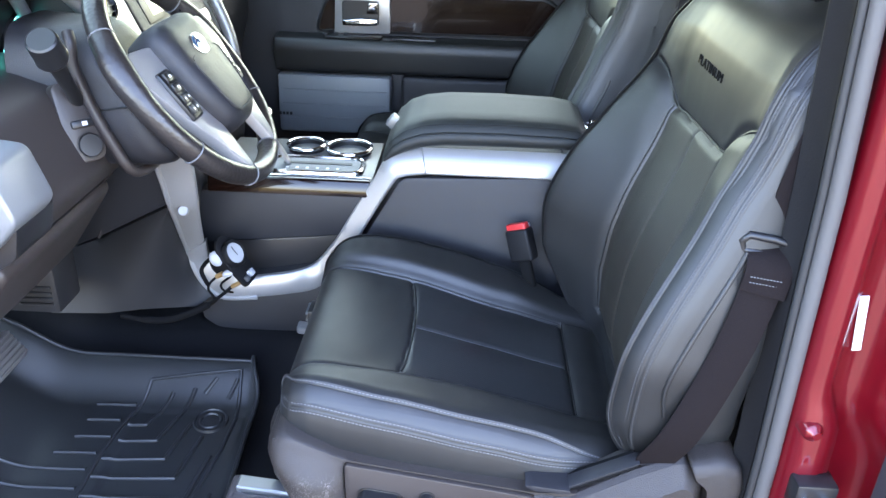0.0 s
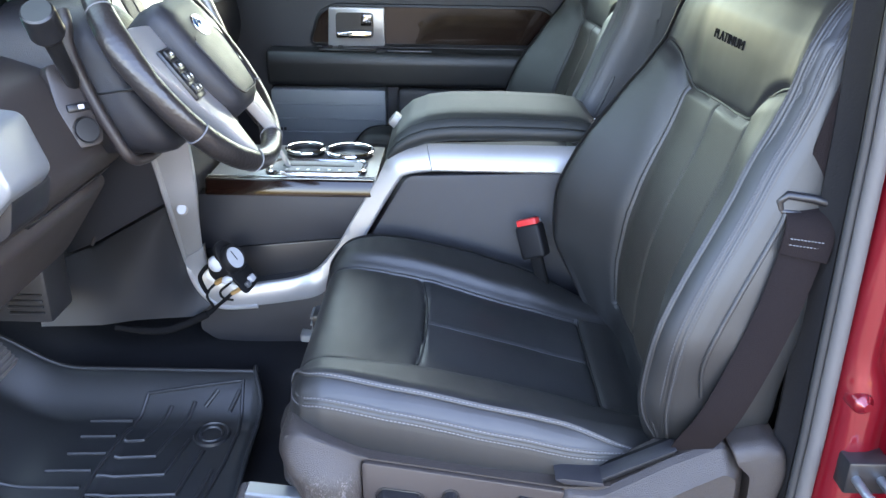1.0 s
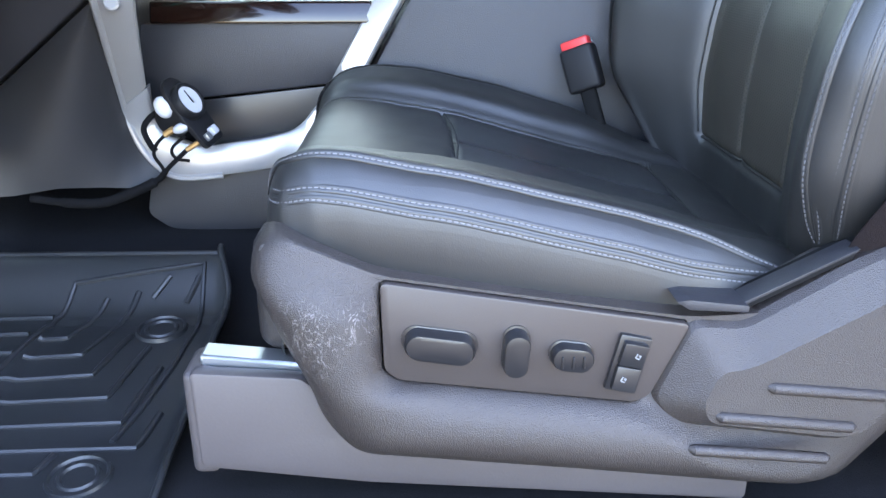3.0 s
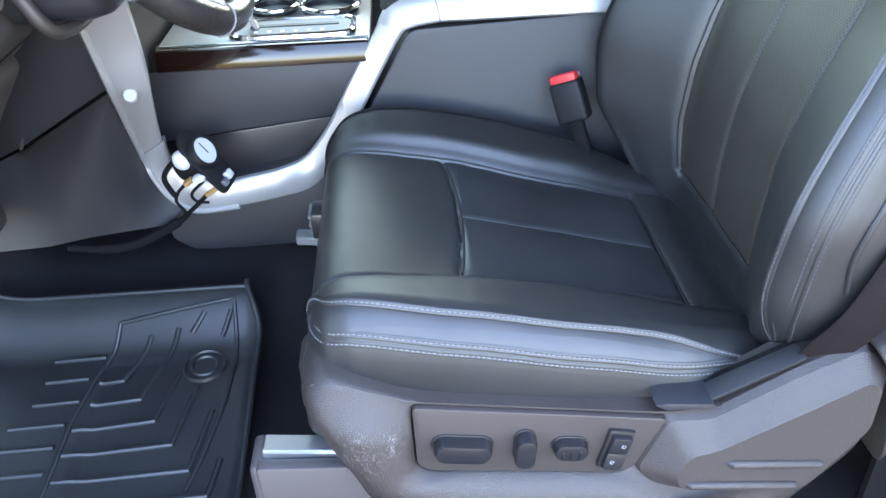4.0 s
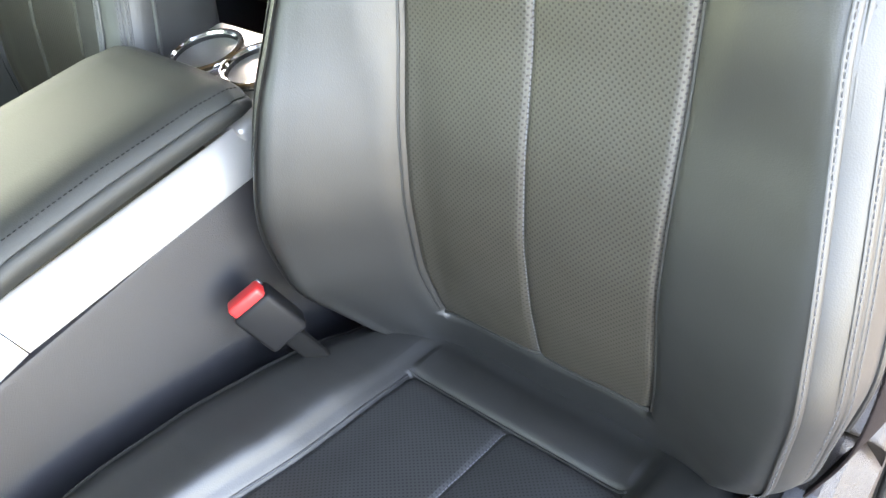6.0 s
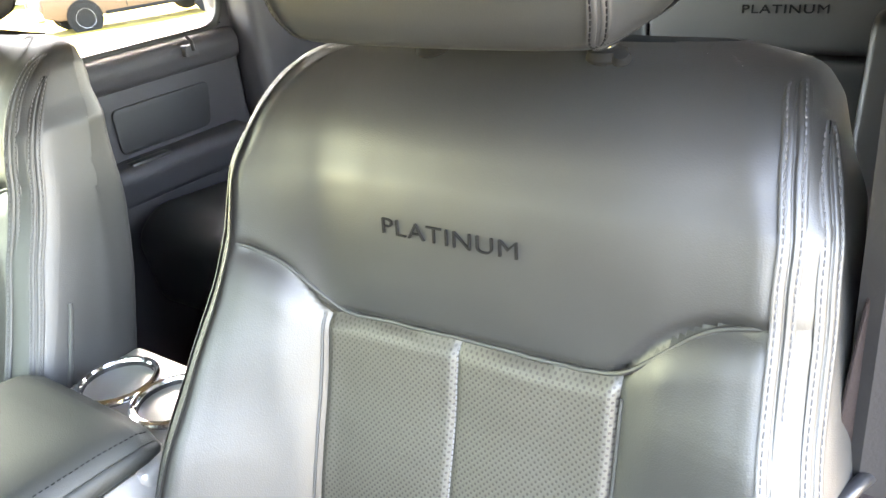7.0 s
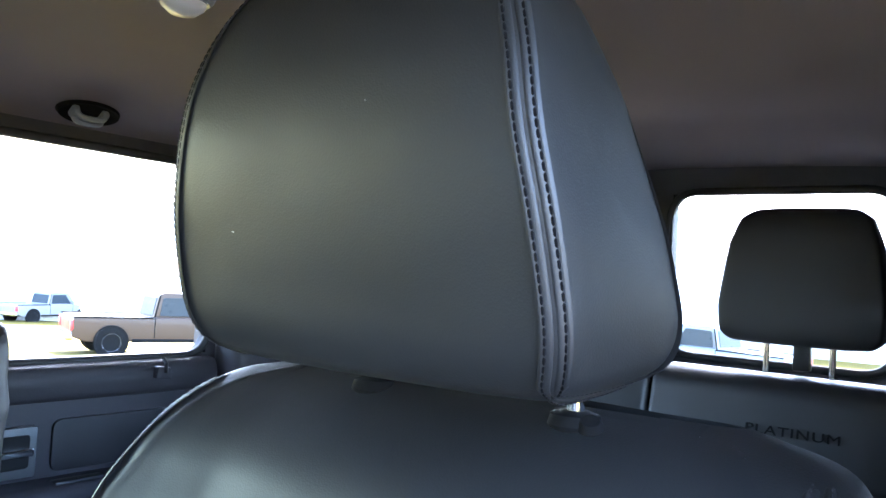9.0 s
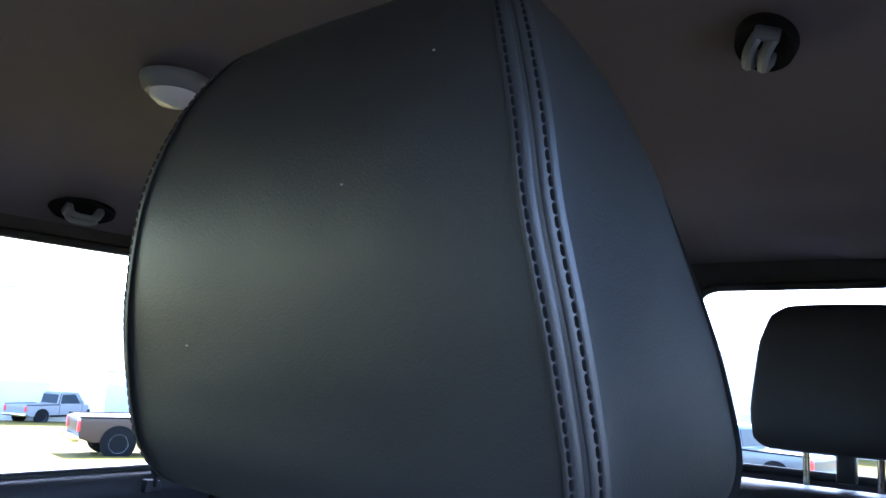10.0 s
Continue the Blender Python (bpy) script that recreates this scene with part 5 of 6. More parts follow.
part("stalk", tube([stalk_a + Vector((-0.01, 0.03, -0.02)), stalk_a, stalk_a.lerp(stalk_b, 0.5), stalk_b], [0.012, 0.010, 0.011, 0.014], 14), BLACK, column, "black stalk")
q = (stalk_b - stalk_a).to_track_quat('Z', 'Y').to_matrix().to_4x4()
knob = part("stalk_knob", lathe([(0.014, -0.03), (0.021, -0.024), (0.0225, -0.02), (0.0215, -0.017), (0.0215, 0.012), (0.0205, 0.018), (0.018, 0.020), (0.0, 0.0195)], Matrix.Translation(stalk_b) @ q, 28), BLACK, column, "ribbed black end knob")

# ---- dashboard ----
dash = thing("dashboard", (-0.6, 0.6, 0.5), "charcoal dashboard with silver end trim, knee panel and instrument cluster", "dashboard")
part("knee_panel", prism(rounded([(-0.50, 0.74), (-0.425, 0.715), (-0.375, 0.600), (-0.40, 0.555), (-0.52, 0.50), (-0.75, 0.44), (-0.80, 0.74)], 0.02), -0.06, 0.335, "y", 0.012, 3), PANEL, dash, "satin charcoal knee panel")
part("under_panel", prism(rounded([(-0.43, 0.555), (-0.41, 0.53), (-0.50, 0.40), (-0.66, 0.30), (-0.80, 0.30), (-0.80, 0.52)], 0.03), -0.04, 0.30, "y", 0.012, 3), PANEL, dash, "grained lower panel")
part("under_gap", prism([(-0.40, 0.556), (-0.42, 0.538), (-0.60, 0.47), (-0.60, 0.49)], 0.05, 0.30, "y", 0.004, 1), BLACK, dash)
part("silver_end", prism(rounded([(-0.47, 0.735), (-0.345, 0.722), (-0.322, 0.655), (-0.36, 0.615), (-0.47, 0.585)], 0.012), -0.13, -0.035, "y", 0.008, 3), DARK_SILVER, dash, "silver-grey end trim")
part("end_cap", prism(rounded([(-0.42, 0.60), (-0.335, 0.645), (-0.345, 0.60), (-0.42, 0.555)], 0.01), -0.11, -0.02, "y", 0.006, 2), BLACK, dash)
fm = Matrix.Translation((-0.388, 0.188, 0.660)) @ Vector((0.72, -0.62, 0.30)).to_track_quat('Z', 'Y').to_matrix().to_4x4()
plate = prism(rounded([(-0.030, -0.045), (0.022, -0.045), (0.030, 0.0), (0.030, 0.075), (-0.030, 0.075)], 0.014, 5), -0.02, 0.004, "z", 0.003, 2)
plate.transform(fm)
part("switch_plate", plate, PANEL, dash, "satin switch plate beside the column")
for nm, prof, dy, mt in (("round_cover", [(0.0, 0.0065), (0.0165, 0.0065), (0.018, 0.004), (0.0205, 0.004), (0.0215, 0.0)], -0.021, BLACK),):
    part(nm, lathe(prof, fm @ pose(0.003, dy, 0, 0, 0, 0), 32), mt, dash, "round dark cover")
part("rocker", box(-0.017, 0.017, 0.006, 0.018, 0.0, 0.008, 0.003, 2, fm), BLACK, dash, "small rocker switch")
part("rocker_mark", box(-0.002, 0.006, 0.009, 0.015, 0.0075, 0.0088, 0.0, 1, fm), WHITE, dash, "white printed mark")
part("cluster_hood", prism(rounded([(-0.86, 0.90), (-0.50, 0.885), (-0.47, 0.865), (-0.52, 0.86), (-0.60, 0.86), (-0.86, 0.84)], 0.01), 0.02, 0.60, "y", 0.01, 2), DASH, dash)
part("hood_cheek", prism(rounded([(-0.62, 0.87), (-0.49, 0.87), (-0.455, 0.74), (-0.62, 0.70)], 0.01), 0.44, 0.47, "y", 0.006, 2), DASH, dash)
cl = part("gauge_panel", box(-0.01, 0.01, -0.19, 0.19, -0.08, 0.08, 0.006, 2, Matrix.Translation((-0.60, 0.30, 0.745)) @ pose(0, 0, 0, 0, 20, 0)), BLACK, dash, "black gauge panel with lit dials")
GLOW = bpy.data.materials.new("dial_backlight")
GLOW.use_nodes = True
gb = GLOW.node_tree.nodes["Principled BSDF"]
gb.inputs["Base Color"].default_value, gb.inputs["Emission Color"].default_value, gb.inputs["Emission Strength"].default_value = (0.1, 0.5, 0.5, 1), (0.1, 0.85, 0.8, 1), 0.6
cm = Matrix.Translation((-0.587, 0.30, 0.745)) @ pose(0, 0, 0, 0, 20, 0)
for cy in (-0.11, 0.0, 0.11):
    part("dial", lathe([(0.0, 0.0), (0.045, 0.0), (0.048, 0.004), (0.050, 0.004), (0.050, -0.006)], cm @ pose(0, cy, 0, 0, 90, 0), 40), BLACK, cl, "black dial")
    for k in range(16):
        a = radians(-130 + k * 260 / 15)
        part("dial_mark", box(-0.0008, 0.0012, -0.0018, 0.0018, 0.034, 0.044, 0, 1, cm @ pose(0.0005, cy, 0, 0, 0, 0) @ pose(0, 0, 0, math.degrees(a), 0, 0)), GLOW, cl, "backlit mark")
# centre stack and passenger side
part("stack_housing", prism(rounded([(-0.85, 0.90), (-0.52, 0.88), (-0.40, 0.62), (-0.37, 0.43), (-0.39, 0.30), (-0.85, 0.20)], 0.02), 0.60, 0.98, "y", 0.015, 3), DASH, dash, "dark centre stack")


def slab(points, depth):
    """A flat-faced panel through points, pushed back along y."""
    bm = bmesh.new()
    front = [bm.verts.new(p) for p in points]
    back = [bm.verts.new((p[0], p[1] + depth, p[2])) for p in points]
    bm.faces.new(front)
    bm.faces.new(back[::-1])
    for i in range(len(points)):
        j = (i + 1) % len(points)
        bm.faces.new((front[i], back[i], back[j], front[j]))
    bmesh.ops.recalc_face_normals(bm, faces=bm.faces)
    return bevel(bm, 0.003, 2, 40)


def draped(points, depth):
    """A panel stretched smoothly over an outline that does not lie in one plane, with its rim turned back along y."""
    bm = bmesh.new()
    face = bm.faces.new([bm.verts.new(p) for p in points])
    bmesh.ops.triangulate(bm, faces=[face])
    bmesh.ops.subdivide_edges(bm, edges=bm.edges[:], cuts=5, use_grid_fill=True)
    edge = {v for v in bm.verts if v.is_boundary}
    for _ in range(150):
        mean = {v: sum((e.other_vert(v).co for e in v.link_edges), Vector()) / len(v.link_edges) for v in bm.verts if v not in edge}
        for v, co in mean.items():
            v.co = co
    rim = bmesh.ops.extrude_edge_only(bm, edges=[e for e in bm.edges if e.is_boundary])
    for v in [g for g in rim["geom"] if isinstance(g, bmesh.types.BMVert)]:
        v.co.y += depth
    bmesh.ops.recalc_face_normals(bm, faces=bm.faces)
    return bm


part("kick_panel", draped([(-0.62, 0.528, 0.288), (-0.559, 0.527, 0.314), (-0.367, 0.420, 0.440), (-0.381, 0.482, 0.372), (-0.401, 0.566, 0.275), (-0.394, 0.572, 0.234), (-0.376, 0.570, 0.196), (-0.352, 0.572, 0.168), (-0.385, 0.545, 0.148), (-0.433, 0.518, 0.158), (-0.490, 0.497, 0.163), (-0.558, 0.492, 0.153), (-0.68, 0.490, 0.148), (-0.70, 0.528, 0.27)], 0.05), KICK, dash, "satin charcoal side panel beside the pedals")
part("column_filler", slab([(-0.40, 0.36, 0.60), (-0.372, 0.364, 0.60), (-0.368, 0.394, 0.505), (-0.367, 0.416, 0.446), (-0.559, 0.523, 0.320), (-0.620, 0.524, 0.294), (-0.60, 0.50, 0.40), (-0.55, 0.44, 0.50), (-0.48, 0.37, 0.60)], 0.05), DASH, dash, "dark grained filler panel")
part("filler_edge", tube([(-0.415, 0.405, 0.575), (-0.476, 0.462, 0.479), (-0.519, 0.494, 0.401), (-0.563, 0.519, 0.318)], 0.0035, 6), PANEL, dash, "raised panel edge")
foot_vent = part("foot_vent", box(-0.72, -0.585, 0.365, 0.455, 0.225, 0.36, 0.008, 2), KICK, dash, "dark foot-well vent")
for k in range(4):
    part("vent_slat", box(-0.66, -0.595, 0.36, 0.37, 0.245 + 0.012 * k, 0.250 + 0.012 * k, 0.001, 1), BLACK, foot_vent)
part("passenger_side", prism(rounded([(-0.95, 0.90), (-0.62, 0.87), (-0.50, 0.78), (-0.47, 0.62), (-0.52, 0.46), (-0.60, 0.35), (-0.95, 0.3)], 0.03), 0.98, 1.47, "y", 0.015, 3), DASH, dash, "dark passenger side with glove box")
part("silver_band", prism(rounded([(-0.60, 0.80), (-0.493, 0.785), (-0.470, 0.70), (-0.56, 0.70)], 0.01), 0.96, 1.475, "y", 0.006, 2), DARK_SILVER, dash, "silver-grey band")
FACE = mat("pale_satin_stack", (0.30, 0.31, 0.31), 0.4, metal=0.3, spot=0.08)
sm = Matrix.Translation((-0.475, 0.74, 0.76)) @ pose(0, 0, 0, 0, -24, 0)
part("stack_face", box(-0.02, 0.006, -0.27, 0.27, -0.13, 0.11, 0.012, 3, sm), FACE, dash, "pale satin centre stack face")
part("stack_bezel", tube(spline([(-0.50, 0.27, 0.868), (-0.485, 0.33, 0.862), (-0.475, 0.40, 0.815), (-0.465, 0.462, 0.755), (-0.44, 0.485, 0.69), (-0.40, 0.48, 0.60), (-0.378, 0.47, 0.53)], 8), 0.014, 10), SILVER, dash, "silver stack edge")
part("stack_bezel", tube(spline([(-0.49, 1.0, 0.86), (-0.45, 1.01, 0.76), (-0.40, 1.0, 0.64), (-0.38, 0.98, 0.53)], 8), 0.014, 10), SILVER, dash, "silver stack edge")
screen = part("screen_frame", box(0.004, 0.012, -0.115, 0.115, -0.052, 0.062, 0.006, 2, sm @ pose(0, 0.02, 0.01, 0, 0, 0)), BLACK, dash, "black screen frame")
LCD = bpy.data.materials.new("lit_display")
LCD.use_nodes = True
lb = LCD.node_tree.nodes["Principled BSDF"]
lb.inputs["Base Color"].default_value, lb.inputs["Emission Color"].default_value, lb.inputs["Emission Strength"].default_value = (0.35, 0.45, 0.25, 1), (0.62, 0.85, 0.48, 1), 0.07
lb.inputs["Roughness"].default_value = 0.15
part("display", box(0.0115, 0.0135, -0.085, 0.085, -0.038, 0.050, 0.002, 1, sm @ pose(0, 0.02, 0.01, 0, 0, 0)), LCD, screen, "lit green-white display")
for vy in (-0.225, 0.225):
    vent = part("round_vent", lathe([(0.0, 0.0), (0.030, 0.0), (0.032, 0.006), (0.036, 0.008), (0.038, 0.004), (0.038, -0.01)], sm @ pose(0.008, vy, 0.03, 0, 90, 0), 32), BLACK, dash, "round air vent")
    part("vent_ring", tube([sm @ Vector((0.014, vy + 0.036 * math.cos(a), 0.03 + 0.036 * math.sin(a))) for a in np.linspace(0, 2 * math.pi, 33)], 0.0028, 8), CHROME, vent, "chrome ring")
    for k in range(-2, 3):
        part("vent_slat", box(0.008, 0.0125, vy - 0.028, vy + 0.028, 0.03 + 0.011 * k - 0.0012, 0.03 + 0.011 * k + 0.0012, 0.0005, 1, sm), DASH, vent)
for k, ky in enumerate((-0.13, 0.165)):
    knob = part("round_knob", lathe([(0.0, 0.022), (0.014, 0.022), (0.016, 0.018), (0.017, 0.0)], sm @ pose(0.006, ky, -0.075, 0, 90, 0), 24), CHROME, dash, "chrome-edged knob")
for k in range(6):
    part("stack_button", box(0.004, 0.011, -0.10 + 0.036 * k, -0.072 + 0.036 * k, -0.088, -0.068, 0.002, 1, sm), BLACK, dash, "dark button")
part("cluster_crescent", tube(spline([(-0.545, 0.30, 0.862), (-0.552, 0.36, 0.825), (-0.556, 0.402, 0.77), (-0.55, 0.415, 0.72), (-0.54, 0.40, 0.67)], 8), 0.011, 10), DARK_SILVER, dash, "silver-grey dial surround")

# ---- brake pedal ----
pedal = thing("brake_pedal", (-0.6, 0.2, 0.2), "black brake pedal with a ribbed rubber pad", "pedal")
pm = Matrix.Translation((-0.615, 0.2, 0.235)) @ pose(0, 0, 0, 0, -35, 0)
part("arm", tube([(-0.72, 0.2, 0.45), (-0.68, 0.2, 0.33), (-0.632, 0.2, 0.245)], 0.009, 8), BLACK, pedal)
part("pad", box(-0.012, 0.012, -0.05, 0.05, -0.03, 0.03, 0.008, 2, pm), SEAL_GREY, pedal, "worn grey rubber pad")
for k in range(6):
    part("pad_rib", box(0.011, 0.015, -0.046, 0.046, -0.025 + 0.009 * k, -0.021 + 0.009 * k, 0.001, 1, pm), SEAL_GREY, pedal)

# ---- loose gauge pod with its wires, lying against the console trim ----
pod = thing("gauge_pod", (-0.3, 0.53, 0.22), "loose black gauge pod with a white dial and bare wires", "gauge")
PALE = mat("aged_white_plastic", (0.42, 0.42, 0.43), 0.5, spot=0.15)
gm = Matrix(((0.257, -0.79, -0.56, -0.292), (0.953, 0.31, 0.0, 0.538), (0.174, -0.53, 0.83, 0.272), (0, 0, 0, 1)))
pod_plate = prism(rounded([(-0.026, -0.060), (0.026, -0.060), (0.030, 0.0), (0.026, 0.040), (0.012, 0.056), (-0.012, 0.056), (-0.026, 0.040), (-0.030, 0.0)], 0.010, 5), -0.004, 0.004, "y", 0.0015, 2)
pod_plate.transform(gm)
part("plate", pod_plate, BUCKLE, pod, "black mounting plate")
part("bezel", lathe([(0.0, 0.010), (0.0225, 0.010), (0.0235, 0.013), (0.0265, 0.013), (0.029, 0.009), (0.029, 0.0)], gm @ pose(0, -0.004, 0.012, 90, 0, 0), 40), BUCKLE, pod, "black dial ring")
part("dial_face", lathe([(0.0, 0.0112), (0.0215, 0.0112), (0.022, 0.0102)], gm @ pose(0, -0.004, 0.012, 90, 0, 0), 40), PALE, pod, "white dial face")
part("needle", box(-0.0008, 0.0008, -0.0166, -0.0156, 0.006, 0.028, 0, 1, gm), BLACK, pod)
part("canister", lathe([(0.0, 0.046), (0.020, 0.046), (0.025, 0.042), (0.027, 0.034), (0.027, 0.0)], gm @ pose(0, 0.003, 0.004, -90, 0, 0), 32), BUCKLE, pod, "black gauge canister")
for px, py, pz, w, h, tilt in ((-0.324, 0.514, 0.281, 0.0135, 0.017, -25), (-0.301, 0.512, 0.250, 0.0135, 0.0075, -20)):
    part("white_body", lathe([(0.0, 0.006), (0.55, 0.005), (0.85, 0.002), (1.0, -0.004), (0.9, -0.012)], Matrix.Translation((px, py, pz)) @ pose(0, 0, 0, 0, tilt, 0) @ pose(0, 0, 0, 90, 0, 0) @ Matrix.Diagonal((w, h, 1, 1)), 28), PALE, pod, "white plastic body")
part("terminal", box(-0.002, 0.012, -0.014, -0.003, -0.050, -0.036, 0.002, 2, gm), PALE, pod, "white terminal")
part("terminal", box(-0.018, -0.006, -0.011, -0.003, -0.052, -0.040, 0.002, 2, gm), STEEL, pod, "metal terminal")
TAPE = mat("black_cloth_tape", (0.005, 0.005, 0.0055), 0.95, bump=0.8, bump_scale=300, spec=0.1)
COPPER = mat("brass_terminal", (0.36, 0.22, 0.09), 0.45, metal=0.6)
part("connector", tube([(-0.312, 0.515, 0.249), (-0.326, 0.516, 0.240)], 0.0055, 8), COPPER, pod, "brass-coloured connector")
part("connector", tube([(-0.276, 0.520, 0.229), (-0.297, 0.519, 0.216)], 0.0045, 8), COPPER, pod, "brass-coloured connector")
for r, path in ((0.0045, ((-0.338, 0.545, 0.272), (-0.353, 0.535, 0.261), (-0.361, 0.528, 0.245), (-0.352, 0.524, 0.222), (-0.345, 0.522, 0.214))),
                (0.0028, ((-0.326, 0.516, 0.240), (-0.340, 0.514, 0.226), (-0.347, 0.518, 0.208), (-0.339, 0.522, 0.189), (-0.336, 0.524, 0.178))),
                (0.0038, ((-0.297, 0.519, 0.216), (-0.316, 0.516, 0.199), (-0.330, 0.520, 0.186), (-0.338, 0.524, 0.176))),
                (0.0026, ((-0.30, 0.530, 0.236), (-0.322, 0.528, 0.216), (-0.318, 0.53, 0.200), (-0.298, 0.53, 0.196)))):
    part("wire", tube(spline(path, 8), r, 8), TAPE, pod, "black wire")
part("loom", tube(spline([(-0.336, 0.524, 0.180), (-0.350, 0.530, 0.166), (-0.385, 0.520, 0.150), (-0.430, 0.505, 0.138), (-0.476, 0.492, 0.142), (-0.53, 0.490, 0.150)], 10), [0.005] * 12 + [0.008] * 30 + [0.006] * 9, 10), TAPE, pod, "black taped wiring loom")

# ---- far front door ----
door = thing("passenger_door", (0.0, 1.5, 0.0), "black passenger door with wood inlay and silver handle bezel", "car door")
part("panel", box(-0.74, 0.60, 1.497, 1.53, 0.0, 0.775, 0.012, 3), DASH, door)
part("armrest", prism(rounded([(1.50, 0.552), (1.435, 0.545), (1.425, 0.52), (1.435, 0.450), (1.50, 0.432)], 0.012), -0.40, 0.56, "x", 0.012, 3), LEATHER, door, "padded black armrest")
inlay = rounded([(-0.28, 0.560), (0.44, 0.563), (0.44, 0.645), (0.40, 0.670), (-0.21, 0.670), (-0.25, 0.645)], 0.02)
part("inlay_surround", tube([(p[0], 1.494, p[1]) for p in inlay + inlay[:1]], 0.007, 8), BLACK, door)
part("wood_inlay", prism(inlay, 1.488, 1.50, "y", 0.002, 1), WOOD, door, "glossy dark wood inlay")
part("upper_roll", tube([(-0.70, 1.492, 0.735), (0.0, 1.487, 0.735), (0.58, 1.492, 0.735)], 0.03, 14), DASH, door)
bz = part("handle_bezel", prism(rounded([(-0.226, 0.553), (-0.058, 0.557), (-0.058, 0.667), (-0.221, 0.667)], 0.008), 1.478, 1.496, "y", 0.004, 2), SILVER, door, "silver-painted handle bezel")
part("handle_cup", prism(rounded([(-0.201, 0.579), (-0.091, 0.581), (-0.091, 0.652), (-0.201, 0.652)], 0.012), 1.4755, 1.48, "y", 0.0015, 1), BLACK, bz, "black recess")
part("door_handle", prism(rounded([(-0.198, 0.582), (-0.094, 0.584), (-0.094, 0.603), (-0.141, 0.605), (-0.198, 0.599)], 0.006), 1.455, 1.474, "y", 0.004, 2), CHROME, bz, "chrome pull")
part("lock_lever", prism(rounded([(-0.128, 0.617), (-0.094, 0.617), (-0.094, 0.649), (-0.121, 0.649)], 0.005), 1.462, 1.477, "y", 0.003, 2), CHROME, bz, "chrome lock lever")
part("switch_plate", box(-0.25, -0.08, 1.440, 1.478, 0.546, 0.554, 0.003, 1), BLACK, door)
for k in range(3):
    part("window_switch", box(-0.255 + 0.03 * k, -0.24 + 0.03 * k, 1.452, 1.466, 0.553, 0.560, 0.002, 1), DASH, door)
part("pull_cup", box(-0.05, 0.08, 1.448, 1.474, 0.543, 0.5525, 0.004, 2), BLACK, door, "dark pull recess")
part("map_pocket", prism(rounded([(-0.02, 0.44), (0.46, 0.44), (0.48, 0.25), (-0.02, 0.22)], 0.02), 1.44, 1.50, "y", 0.012, 3), DASH, door)
grille = part("speaker_cover", box(-0.395, -0.053, 1.43, 1.50, 0.258, 0.436, 0.008, 2), GREYP, door, "grey ribbed speaker cover")
for k, z0 in enumerate((0.305, 0.345, 0.39)):
    part("cover_ridge", box(-0.385, -0.063, 1.4275, 1.434, z0, z0 + 0.004, 0.001, 1), GREYP, grille)
for k in range(4):
    part("maker_mark", box(-0.395 + 0.011 * k, -0.387 + 0.011 * k, 1.4272, 1.432, 0.312, 0.321, 0.0, 1), BLACK, grille, "small dark printed bar")

# ---- far rear door ----
rdoor = thing("rear_door", (1.0, 1.5, 0.0), "dark rear passenger door panel with silver handle bezel below its window", "car door")
part("panel", box(0.70, 1.355, 1.497, 1.53, 0.0, 0.742, 0.012, 3), TRIM, rdoor)
part("sill_roll", prism(rounded([(1.53, 0.760), (1.495, 0.755), (1.482, 0.73), (1.488, 0.69), (1.53, 0.68)], 0.014), 0.70, 1.355, "x", 0.004, 2), TRIM, rdoor, "padded window sill")
part("inset", prism(rounded([(0.99, 0.655), (1.25, 0.655), (1.23, 0.555), (0.99, 0.555)], 0.02), 1.490, 1.50, "y", 0.004, 2), DASH, rdoor, "dark recess panel")
bz = part("handle_bezel", prism(rounded([(0.862, 0.555), (0.958, 0.555), (0.958, 0.648), (0.862, 0.648)], 0.006), 1.482, 1.50, "y", 0.003, 2), DARK_SILVER, rdoor, "silver-grey handle bezel")
part("handle_cup", prism(rounded([(0.874, 0.572), (0.944, 0.572), (0.944, 0.634), (0.874, 0.634)], 0.008), 1.4795, 1.484, "y", 0.0015, 1), BLACK, bz)
part("door_handle", prism(rounded([(0.875, 0.597), (0.945, 0.597), (0.945, 0.612), (0.875, 0.610)], 0.004), 1.465, 1.48, "y", 0.003, 2), CHROME, bz, "chrome pull")
part("armrest", prism(rounded([(1.50, 0.548), (1.445, 0.542), (1.432, 0.52), (1.45, 0.46), (1.50, 0.44)], 0.012), 0.74, 1.30, "x", 0.01, 3), TRIM, rdoor, "dark armrest")
part("pull_recess", box(0.98, 1.08, 1.447, 1.475, 0.538, 0.5465, 0.004, 2), BLACK, rdoor)
part("window_pin_cover", prism(rounded([(1.190, 0.722), (1.228, 0.718), (1.224, 0.744), (1.194, 0.747)], 0.004), 1.47, 1.49, "y", 0.003, 2), TRIM, rdoor, "small grey clip")
part("sun_blind_hook", tube([(1.203, 1.470, 0.765), (1.203, 1.458, 0.755), (1.206, 1.460, 0.735)], 0.004, 8), BLACK, rdoor)
single("pillar_rear_far", prism([(1.362, 0.0), (1.362, 1.25), (1.50, 1.25), (1.62, 0.7), (1.62, 0.0)], 1.42, 1.53, "y", 0.03, 3), TRIM, "dark trimmed pillar behind the rear door", "pillar", kind="structure")
single("pillar_middle_far", prism([(0.58, 0.0), (0.58, 1.25), (0.71, 1.25), (0.71, 0.0)], 1.47, 1.53, "y", 0.02, 3), TRIM, "dark trimmed pillar between the far doors", "pillar", kind="structure")

